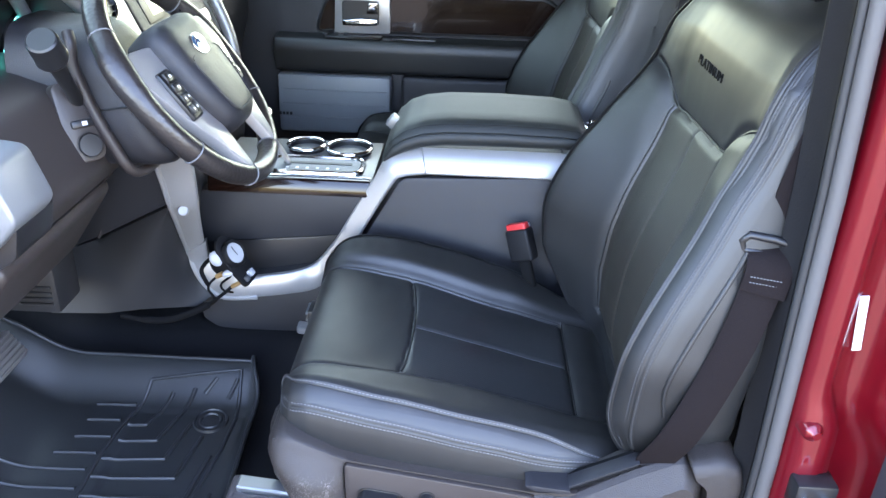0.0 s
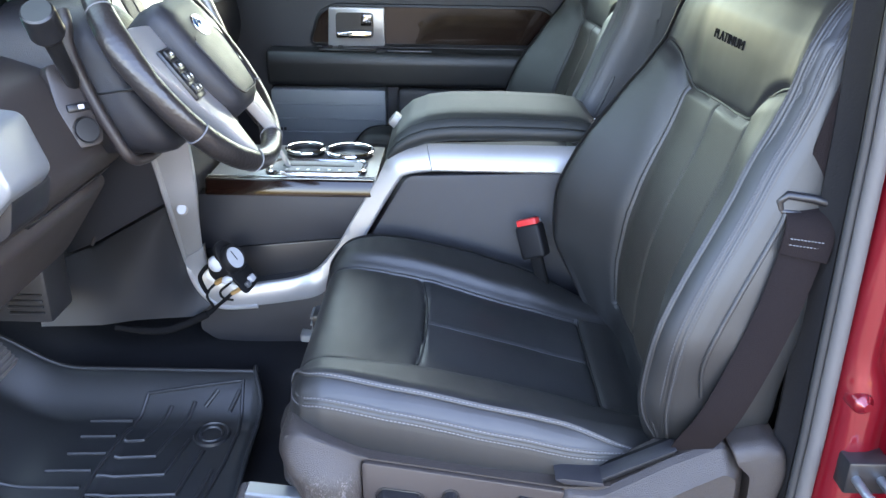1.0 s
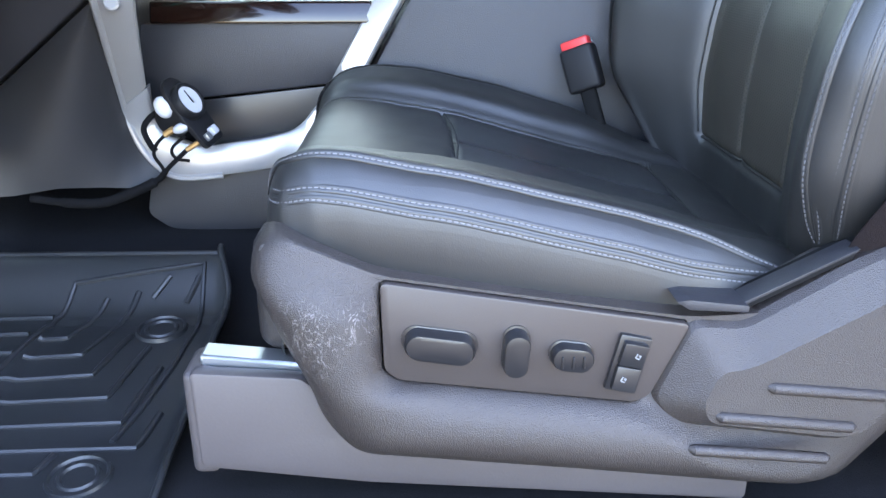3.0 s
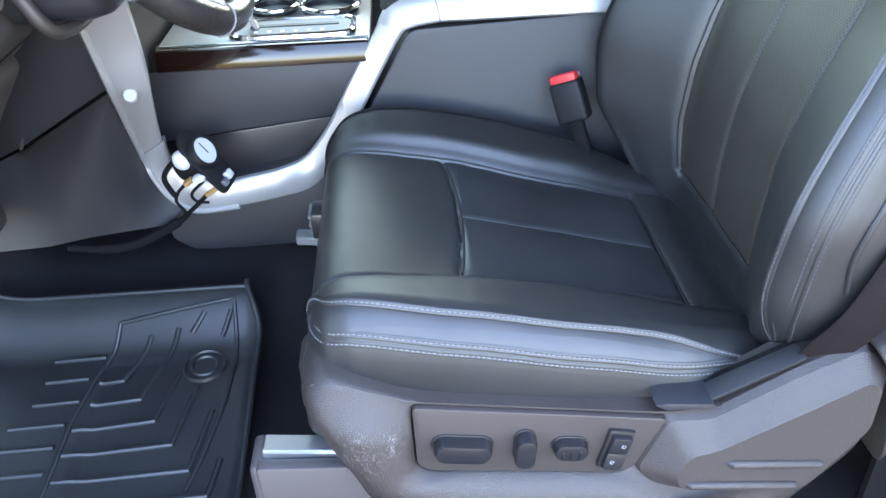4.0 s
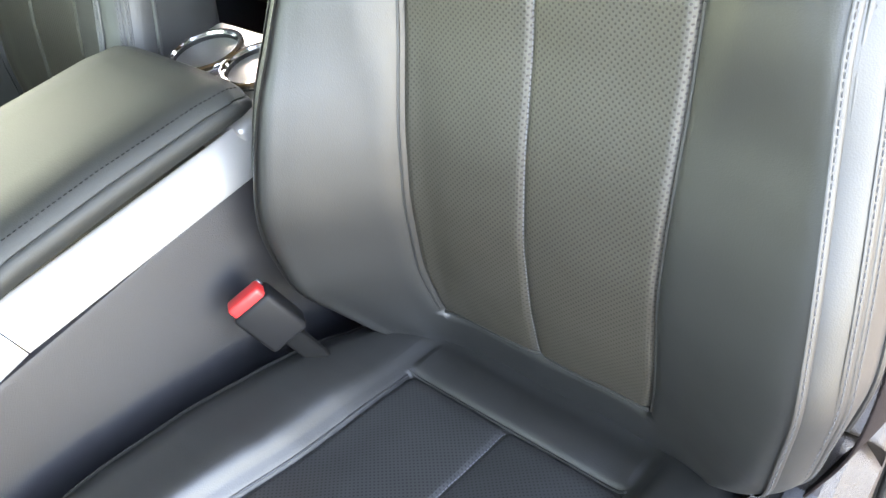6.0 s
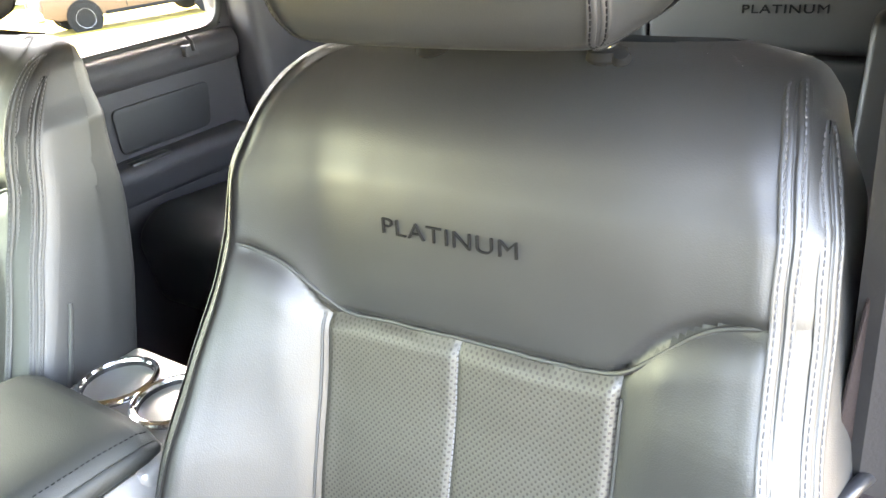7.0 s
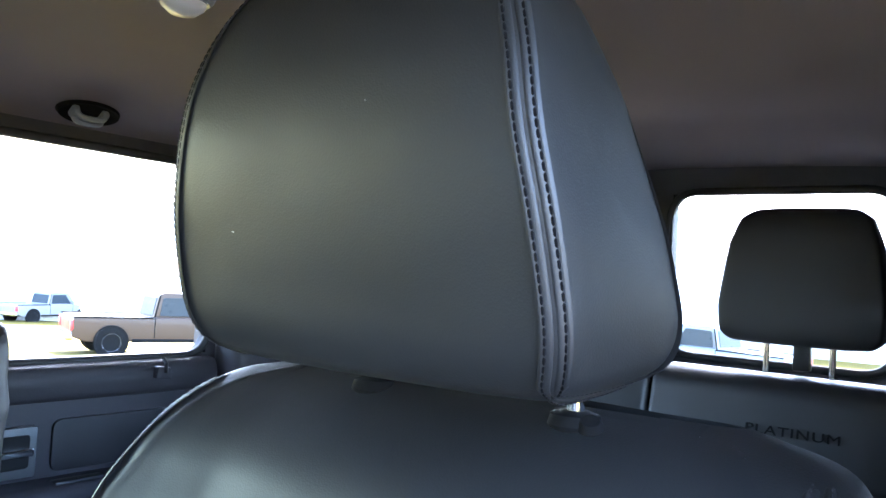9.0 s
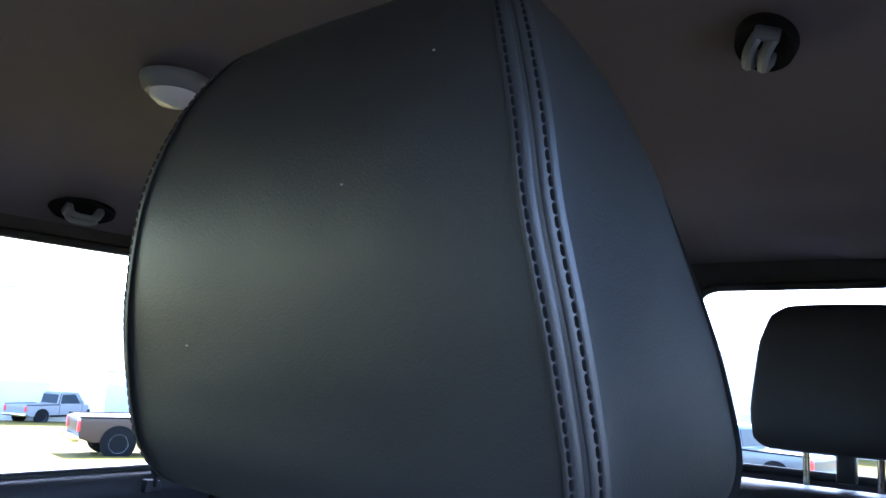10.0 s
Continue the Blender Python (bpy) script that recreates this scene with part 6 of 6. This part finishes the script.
# ---- open driver's door, swung out in front of the doorway; unseen, added to block light ----
near_door = thing("driver_door", (-0.80, -0.20, -0.1), "open driver door with dark inner panel and clear window", "car door")
dr = Matrix.Translation((-0.82, -0.22, 0)) @ pose(0, 0, 0, 0, 0, -104)
for nm, bm, mt, lab in (("skin", box(0.0, 1.12, -0.085, -0.03, -0.16, 0.78, 0.03, 3), RED, "red painted skin"),
                        ("panel", box(0.02, 1.10, -0.035, 0.03, -0.10, 0.77, 0.02, 3), DASH, "dark inner panel"),
                        ("armrest", box(0.25, 0.95, 0.02, 0.095, 0.48, 0.58, 0.025, 3), LEATHER, "padded armrest"),
                        ("window_frame", prism([(0.0, 0.77), (0.42, 1.26), (1.12, 1.28), (1.12, 0.77), (1.05, 0.77), (1.05, 1.22), (0.45, 1.20), (0.09, 0.77)], -0.06, -0.01, "y", 0.006, 1), TRIM, "dark window frame")):
    bm.transform(dr)
    part(nm, bm, mt, near_door, lab)

# ---- rear bench ----
bench = thing("rear_bench", (1.6, 0.7, 0.0), "black leather rear bench seat with stitched panels and embossed word", "car seat")
for y0, y1 in ((0.05, 0.60), (0.605, 0.90), (0.905, 1.45)):
    top = prism(rounded([(1.665, 0.655), (1.672, 0.72), (1.69, 0.805), (1.72, 0.828), (1.80, 0.828), (1.82, 0.65)], 0.02), y0, y1, "y", 0.018, 4)
    part("shoulder_panel", top, LEATHER, bench, "smooth black leather")
    n = 4
    for k in range(n):
        a, b = y0 + (y1 - y0) * k / n, y0 + (y1 - y0) * (k + 1) / n
        part("back_panel", prism(rounded([(1.60, 0.34), (1.655, 0.65), (1.80, 0.65), (1.80, 0.34)], 0.01), a + 0.001, b - 0.001, "y", 0.012, 3), LEATHER, bench)
    part("cushion", prism(rounded([(0.96, 0.22), (0.935, 0.40), (1.0, 0.45), (1.35, 0.425), (1.66, 0.37), (1.66, 0.2)], 0.04), y0, y1, "y", 0.02, 4), LEATHER, bench, "smooth black leather")
part("side_bolster", prism(rounded([(1.50, 0.36), (1.575, 0.60), (1.63, 0.735), (1.70, 0.74), (1.72, 0.36)], 0.03), 0.03, 0.185, "y", 0.025, 4), LEATHER, bench, "smooth black leather")
part("bench_base", box(1.06, 1.70, 0.06, 1.44, -0.05, 0.2, 0.01, 2), DASH, bench)
part("parcel_ledge", box(1.80, 2.03, 0.0, 1.50, 0.70, 0.80, 0.02, 3), DASH, bench)
word = bpy.data.curves.new("word", "FONT")
word.body = "PLATINUM"
word.size, word.extrude, word.align_x, word.align_y, word.space_character = 0.030, 0.0016, 'CENTER', 'CENTER', 1.12
tmp = bpy.data.objects.new("word", word)
me = bpy.data.meshes.new_from_object(tmp)
bpy.data.objects.remove(tmp)
me.transform(Matrix.Diagonal((1, 0.72, 1, 1)))
me.transform(Matrix(((0, math.sin(radians(12)), -1, 1.674), (-1, 0, 0, 0.338), (0, 1, 0, 0.738), (0, 0, 0, 1))))
part("embossed_word", me, DULL_BLACK, bench, "dark embossed lettering")
REAR_REST = [(1.79, 0.882), (1.772, 0.90), (1.768, 0.96), (1.778, 1.05), (1.790, 1.112), (1.812, 1.138), (1.838, 1.125), (1.850, 1.05), (1.848, 0.95), (1.835, 0.892)]


def rear_rest(cy):
    ob = thing("rear_headrest", (1.81, cy, 0.8), "black leather rear headrest on chrome posts", "headrest", "rear headrests")
    build_headrest(REAR_REST, cy, lambda z: lerp(z, [0.88, 0.90, 0.95, 1.07, 1.12, 1.14], [0.125, 0.140, 0.143, 0.130, 0.114, 0.09]), ob, False, "smooth black leather")
    for dy in (-0.058, 0.058):
        build_post(1.805, cy + dy, 0.80, 0.91, ob, 0.012)
    part("release_lever", box(1.79, 1.815, cy - 0.022, cy + 0.008, 0.835, 0.885, 0.004, 2), BLACK, ob, "black plastic catch")
    return ob


rr = rear_rest(0.362)
copy_thing(rr, Matrix.Translation((0, 0.74, 0)) @ rr.matrix_basis)

# ---- headliner fittings ----
def grab_handle(m, name, label):
    ob = thing(name, m.translation, label, "grab handle", "grab handles")
    part("recess", lathe([(0.0, 0.006), (0.040, 0.004), (0.054, -0.001), (0.060, -0.005), (0.064, 0.004)], m @ Matrix.Diagonal((1.15, 0.55, 1, 1)), 32), DULL_BLACK, ob, "dark recess")
    for dy in (-0.008, 0.009):
        part("handle", tube(spline([m @ Vector((x, y + dy, z)) for x, y, z in ((-0.032, 0, -0.004), (-0.029, 0.003, -0.014), (-0.016, 0.005, -0.019), (0.016, 0.005, -0.019), (0.029, 0.003, -0.014), (0.032, 0, -0.004))], 6), 0.0055, 8), GREYP, ob, "grey folded grip")
    for sx in (-0.034, 0.034):
        part("mount", box(sx - 0.008, sx + 0.008, -0.014, 0.014, -0.010, 0.006, 0.004, 2, m), GREYP, ob)
    return ob


grab_handle(Matrix.Translation((0.987, 1.44, 1.238)) @ pose(0, 0, 0, -35, 0, 0) @ Matrix.Scale(0.85, 4), "grab_handle", "grey folding grab handle above the far rear door")
grab_handle(Matrix.Translation((0.995, 0.245, 1.292)) @ pose(0, 0, 0, 15, 0, 20) @ Matrix.Scale(0.8, 4), "grab_handle", "grey folding grab handle above the near rear door")
dome = thing("dome_lamp", (0.785, 0.857, 1.306), "round white-lensed dome lamp in the headliner", "lamp")
dm = Matrix.Translation((0.785, 0.852, 1.300)) @ Matrix.Diagonal((0.66, 0.66, 0.9, 1))
part("housing", lathe([(0.0, -0.01), (0.048, -0.012), (0.056, -0.006), (0.060, 0.004), (0.060, 0.01)], dm, 36), GREYP, dome, "off-white housing")
part("lens", lathe([(0.0, -0.030), (0.025, -0.027), (0.040, -0.018), (0.044, -0.009)], dm, 36), mat("frosted_lens", (0.78, 0.77, 0.75), 0.25), dome, "frosted lens")
ring = thing("belt_anchor", (0.62, 0.02, 1.15), "grey belt height adjuster on the door pillar trim", "belt anchor")
part("cover", box(-0.03, 0.03, -0.012, 0.012, -0.07, 0.07, 0.010, 3, Matrix.Translation((0.60, -0.005, 1.12)) @ pose(0, 0, 0, 0, -8, 0)), GREYP, ring)
part("guide", tube([(0.575, 0.0, 1.02), (0.57, -0.012, 1.05), (0.60, -0.025, 1.075), (0.63, -0.012, 1.05), (0.625, 0.0, 1.02)], 0.007, 8), BLACK, ring)

# ---- outside ----
def ground_z(x, y):
    r = math.hypot(x - 0.3, y - 0.5)
    return -0.78 - 0.050 * max(0.0, min(r, 55) - 4) + 0.015 * noise.noise((x * 0.6, y * 0.6, 0)) * min(1, r / 6)


radii = [0.0] + list(np.geomspace(0.5, 4000, 60))
gv, gf = [], []
SEG = 72
for i, r in enumerate(radii):
    for k in range(SEG):
        a = 2 * math.pi * k / SEG
        x, y = 0.3 + r * math.cos(a), 0.5 + r * math.sin(a)
        gv.append((x, y, ground_z(x, y)))
for i in range(len(radii) - 1):
    for k in range(SEG):
        gf.append((i * SEG + k, i * SEG + (k + 1) % SEG, (i + 1) * SEG + (k + 1) % SEG, (i + 1) * SEG + k))
# Ground out of view beside the truck, made up to weaken the bounced light.
UNSEEN_LOT = mat("unseen_lot_grey", (0.044, 0.040, 0.036), 0.9, spot=0.2, spot_scale=0.7, grain=0.3, grain_scale=60, bump=0.6, bump_scale=80, spec=0.2)
lot = [(x, y, ground_z(x, y) + 0.02) for x in np.linspace(-4, 12, 43) for y in np.linspace(-30, 3.5, 36)]
single("pavement", mesh_from(lot, [(i * 36 + j, i * 36 + j + 1, (i + 1) * 36 + j + 1, (i + 1) * 36 + j) for i in range(42) for j in range(35)]), UNSEEN_LOT, "dark grey gravel parking lot", "pavement", kind="structure")
GRASS = mat("dry_grass", (0.105, 0.080, 0.013), 0.95, spot=0.45, spot_scale=0.4, grain=0.35, grain_scale=20, bump=0.6, bump_scale=30, spec=0.1)
single("ground", mesh_from(gv, gf), GRASS, "dry yellow-green grass field", "ground", kind="structure")


TYRE = mat("black_tyre_rubber", (0.004, 0.004, 0.004), 0.9, spot=0.2, spec=0.15)


def pickup(m, paint, label):
    ob = thing("pickup_truck", m.translation, label, "pickup truck", "parked pickups")
    ob.matrix_basis = Matrix.Translation(m.translation)

    def add(name, bm, material, parent=None, lab=""):
        bm.transform(m)
        return part(name, bm, material, parent or ob, lab)
    body = add("body", prism(rounded([(-2.75, 0.55), (-2.78, 0.98), (-2.70, 1.08), (-0.62, 1.08), (-0.60, 1.10), (1.15, 1.10), (1.30, 1.06), (2.55, 1.0), (2.72, 0.85), (2.75, 0.5), (2.4, 0.42), (-2.4, 0.42)], 0.06), -0.95, 0.95, "y", 0.05, 3), paint)
    add("cab", prism(rounded([(-0.62, 1.06), (-0.50, 1.72), (-0.35, 1.80), (0.55, 1.80), (0.75, 1.76), (1.25, 1.08)], 0.06), -0.80, 0.80, "y", 0.08, 3), paint)
    for sy in (-1, 1):
        win = add("side_window", prism(rounded([(-0.45, 1.14), (-0.38, 1.66), (0.52, 1.68), (0.92, 1.14)], 0.05), sy * 0.795, sy * 0.815, "y", 0.005, 1), DARKGLASS, None, "dark window glass")
        add("mirror", box(0.80, 0.92, sy * 1.05 - 0.1, sy * 1.05 + 0.1, 1.12, 1.32, 0.03, 2), paint)
        for wx in (-1.75, 1.70):
            add("wheel_arch", lathe([(0.0, 0.0), (0.46, 0.0), (0.46, 0.05), (0.0, 0.05)], pose(wx, sy * 0.955, 0.42, 90, 0, 0) if sy < 0 else pose(wx, sy * 0.955, 0.42, -90, 0, 0), 28), TYRE)
            wh = add("wheel", lathe([(0.20, 0.12), (0.27, 0.13), (0.38, 0.11), (0.40, 0.06), (0.40, -0.1), (0.2, -0.12)], pose(wx, sy * 0.90, 0.40, 90 * -sy, 0, 0), 32), TYRE, None, "black tyre")
            add("rim", lathe([(0.0, 0.10), (0.06, 0.11), (0.10, 0.08), (0.22, 0.10), (0.25, 0.13), (0.26, 0.05)], pose(wx, sy * 0.90, 0.40, 90 * -sy, 0, 0), 24), SILVER, wh, "silver rim")
        add("tail_lamp", box(-2.80, -2.70, sy * 0.86 - 0.09, sy * 0.86 + 0.09, 0.72, 1.02, 0.02, 2), RED_PLASTIC, None, "red tail lamp")
        add("head_lamp", box(2.62, 2.76, sy * 0.72 - 0.2, sy * 0.72 + 0.2, 0.74, 0.92, 0.03, 2), WHITE, None, "clear head lamp")
    for sy in (-0.945, 0.945):
        add("bed_rail", box(-2.76, -0.63, sy - 0.03, sy + 0.03, 1.065, 1.11, 0.012, 2), TYRE, None, "black bed rail")
        add("sill", box(-1.2, 1.2, sy - 0.02, sy + 0.02, 0.40, 0.50, 0.02, 2), TYRE, None, "black sill")
        for gx in (-0.60, 0.98):
            add("door_gap", box(gx - 0.014, gx + 0.014, sy - 0.008, sy + 0.008, 0.52, 1.09, 0.002, 1), TYRE)
    for sy in (-0.801, 0.801):
        add("cab_edge", prism([(-0.60, 1.10), (-0.56, 1.10), (-0.44, 1.74), (-0.48, 1.74)], sy - 0.01, sy + 0.01, "y", 0.003, 1), TYRE, None, "dark rear edge of the cab")
    add("rear_window", prism([(-0.62, 1.15), (-0.60, 1.15), (-0.515, 1.66), (-0.535, 1.66)], -0.66, 0.66, "y", 0.004, 1), DARKGLASS, None, "dark window glass")
    add("windscreen", prism([(1.17, 1.14), (1.19, 1.14), (0.80, 1.71), (0.78, 1.71)], -0.68, 0.68, "y", 0.004, 1), DARKGLASS, None, "dark window glass")
    add("rear_bumper", box(-2.92, -2.72, -0.92, 0.92, 0.45, 0.62, 0.04, 2), CHROME, None, "chrome bumper")
    add("front_bumper", box(2.70, 2.88, -0.92, 0.92, 0.42, 0.62, 0.04, 2), CHROME, None, "chrome bumper")
    return ob


DARKGLASS = mat("dark_vehicle_glass", (0.02, 0.028, 0.036), 0.3, spec=0.2)
BROWN = mat("brown_grey_paint", (0.045, 0.025, 0.014), 0.5, metal=0.0, coat=0.1, spot=0.1, spec=0.3)
EYE = Vector((0.17, -0.03))


def out_at(px, py, dist, yaw):
    d = (Vector((px, py)) - EYE).normalized()
    p = EYE + d * dist
    return Matrix.Translation((p.x, p.y, ground_z(p.x, p.y))) @ pose(0, 0, 0, 0, 0, yaw)


pickup(Matrix.Translation((14.1, 20.8, ground_z(14.1, 20.8))) @ pose(0, 0, 0, 0, 0, -18), BROWN, "brown-grey pickup truck parked on the dry grass")
pickup(Matrix.Translation((24.0, 48.0, ground_z(24.0, 48.0))) @ pose(0, 0, 0, 0, 0, 13), mat("pale_grey_paint", (0.20, 0.19, 0.18), 0.5, coat=0.1, spec=0.3), "pale grey pickup truck parked farther off on the grass")
pickup(Matrix.Translation((26.0, 8.6, ground_z(26.0, 8.6))) @ pose(0, 0, 0, 0, 0, 80), mat("blue_grey_paint", (0.05, 0.07, 0.10), 0.35, metal=0.2, coat=0.8), "blue-grey pickup truck parked behind the cab")
WALLPAINT = mat("white_metal_siding", (0.74, 0.73, 0.70), 0.6, spot=0.08, spot_scale=0.5)


def shed(m, l, w, h, sign):
    ob = thing("metal_building", m.translation, "long white metal-clad building beyond the field", "building", "metal buildings")
    for nm, bm, mt in (("wall", box(-l / 2, l / 2, -w / 2, w / 2, -3, h, 0.05, 1), WALLPAINT), ("roof", prism([(-w / 2 - 0.4, h), (w / 2 + 0.4, h), (0, h + 1.6)], -l / 2 - 0.4, l / 2 + 0.4, "x", 0.03, 1), GREYP)):
        bm.transform(m)
        part(nm, bm, mt, ob)
    for k in range(int(l // 6)):
        bm = box(-l / 2 + 3 + 6 * k - 1.4, -l / 2 + 3 + 6 * k + 1.4, -w / 2 - 0.06, -w / 2 + 0.05, -1.5, 2.4, 0.03, 1)
        bm.transform(m)
        part("roller_door", bm, SILVER, ob, "pale roller door")
    if sign:
        bm = box(-3.5, 3.5, -w / 2 - 0.2, -w / 2 - 0.05, 3.2, 4.6, 0.03, 1)
        bm.transform(m)
        part("sign_board", bm, mat("tan_board", (0.55, 0.36, 0.24), 0.6), ob, "plain tan sign board")
    return ob


shed(out_at(9.0, 14.0, 62, -28), 46, 16, 8, True)
shed(out_at(20.0, 3.0, 70, -80), 60, 16, 7, False)


# ---- floor mat ----
def mat_z(x, y):
    z = -0.031 + 0.034 * smooth(0.08, 0.36, y) + 0.066 * smooth(0.375, 0.462, y)
    z += 0.40 * max(0.0, -0.58 - x) * smooth(-0.58, -0.75, x)
    z += 0.012 * smooth(-0.245, -0.226, x) * smooth(0.0, 0.1, y) + 0.02 * smooth(-0.02, -0.06, y)
    if x > -0.47 and y < 0.37:
        z -= 0.004
    return z


floor_mat = thing("floor_mat", (-0.5, 0.2, -0.04), "black moulded rubber floor mat with chevron ribs and round fasteners", "floor mat")
mx, my = np.linspace(-0.92, -0.226, 90), np.linspace(-0.06, 0.463, 80)


def mat_top(x, y):
    edge = -0.226 - 0.02 * smooth(0.40, 0.463, y) * smooth(-0.30, -0.226, x) - 0.0 * y
    return (min(x, edge), y, mat_z(x, y))


part("tray", sheet(mat_top, mx, my), RUBBER, floor_mat)
part("tray_rim", tube([mat_top(-0.226, y) for y in my] + [mat_top(x, 0.463) for x in mx[::-1]], 0.0045, 8), RUBBER, floor_mat)


def rib(pts, r=0.0045):
    line = []
    for i in range(len(pts) - 1):
        a, b = Vector(pts[i]), Vector(pts[i + 1])
        for t in np.linspace(0, 1, 8, endpoint=False):
            p = a.lerp(b, t)
            line.append((p.x, p.y, mat_z(p.x, p.y) + 0.0005))
    line.append((pts[-1][0], pts[-1][1], mat_z(*pts[-1]) + 0.0005))
    part("rib", tube(line, r, 8), RUBBER, floor_mat)


for pts in (((-0.471, 0.322), (-0.435, 0.325), (-0.404, 0.405)), ((-0.473, 0.279), (-0.400, 0.285), (-0.359, 0.412)), ((-0.488, 0.233), (-0.370, 0.243), (-0.347, 0.33)),
            ((-0.492, 0.191), (-0.337, 0.200), (-0.314, 0.300)), ((-0.495, 0.148), (-0.305, 0.155), (-0.285, 0.255)), ((-0.498, 0.105), (-0.272, 0.110), (-0.262, 0.17)),
            ((-0.500, 0.062), (-0.37, 0.065), (-0.362, 0.10)), ((-0.503, 0.020), (-0.415, 0.022), (-0.405, 0.05)),
            ((-0.338, 0.405), (-0.316, 0.428)), ((-0.288, 0.399), (-0.272, 0.428))):
    rib(pts)
for x0, x1, y in ((-0.555, -0.474, 0.376), (-0.554, -0.488, 0.328), (-0.560, -0.490, 0.283), (-0.584, -0.502, 0.242), (-0.669, -0.507, 0.203), (-0.66, -0.510, 0.160), (-0.66, -0.512, 0.118), (-0.66, -0.514, 0.075), (-0.66, -0.516, 0.032)):
    rib([(x0, y), (x1, y + 0.003)])
rib([(-0.454, 0.421), (-0.475, 0.340), (-0.494, 0.241), (-0.502, 0.119), (-0.506, 0.0)], 0.004)
rib([(-0.454, 0.421), (-0.36, 0.432), (-0.268, 0.442), (-0.262, 0.35), (-0.268, 0.271), (-0.285, 0.19), (-0.304, 0.12)], 0.004)
for gx, gy in ((-0.310, 0.346), (-0.318, 0.058)):
    z = mat_z(gx, gy)
    part("fastener", lathe([(0.0, 0.001), (0.017, 0.001), (0.019, 0.004), (0.022, 0.004), (0.024, 0.001), (0.029, 0.001), (0.031, 0.0045), (0.034, 0.0045), (0.036, -0.002)], pose(gx, gy, z + 0.001, 4, 0, 0), 36), RUBBER, floor_mat, "round fastener ring")
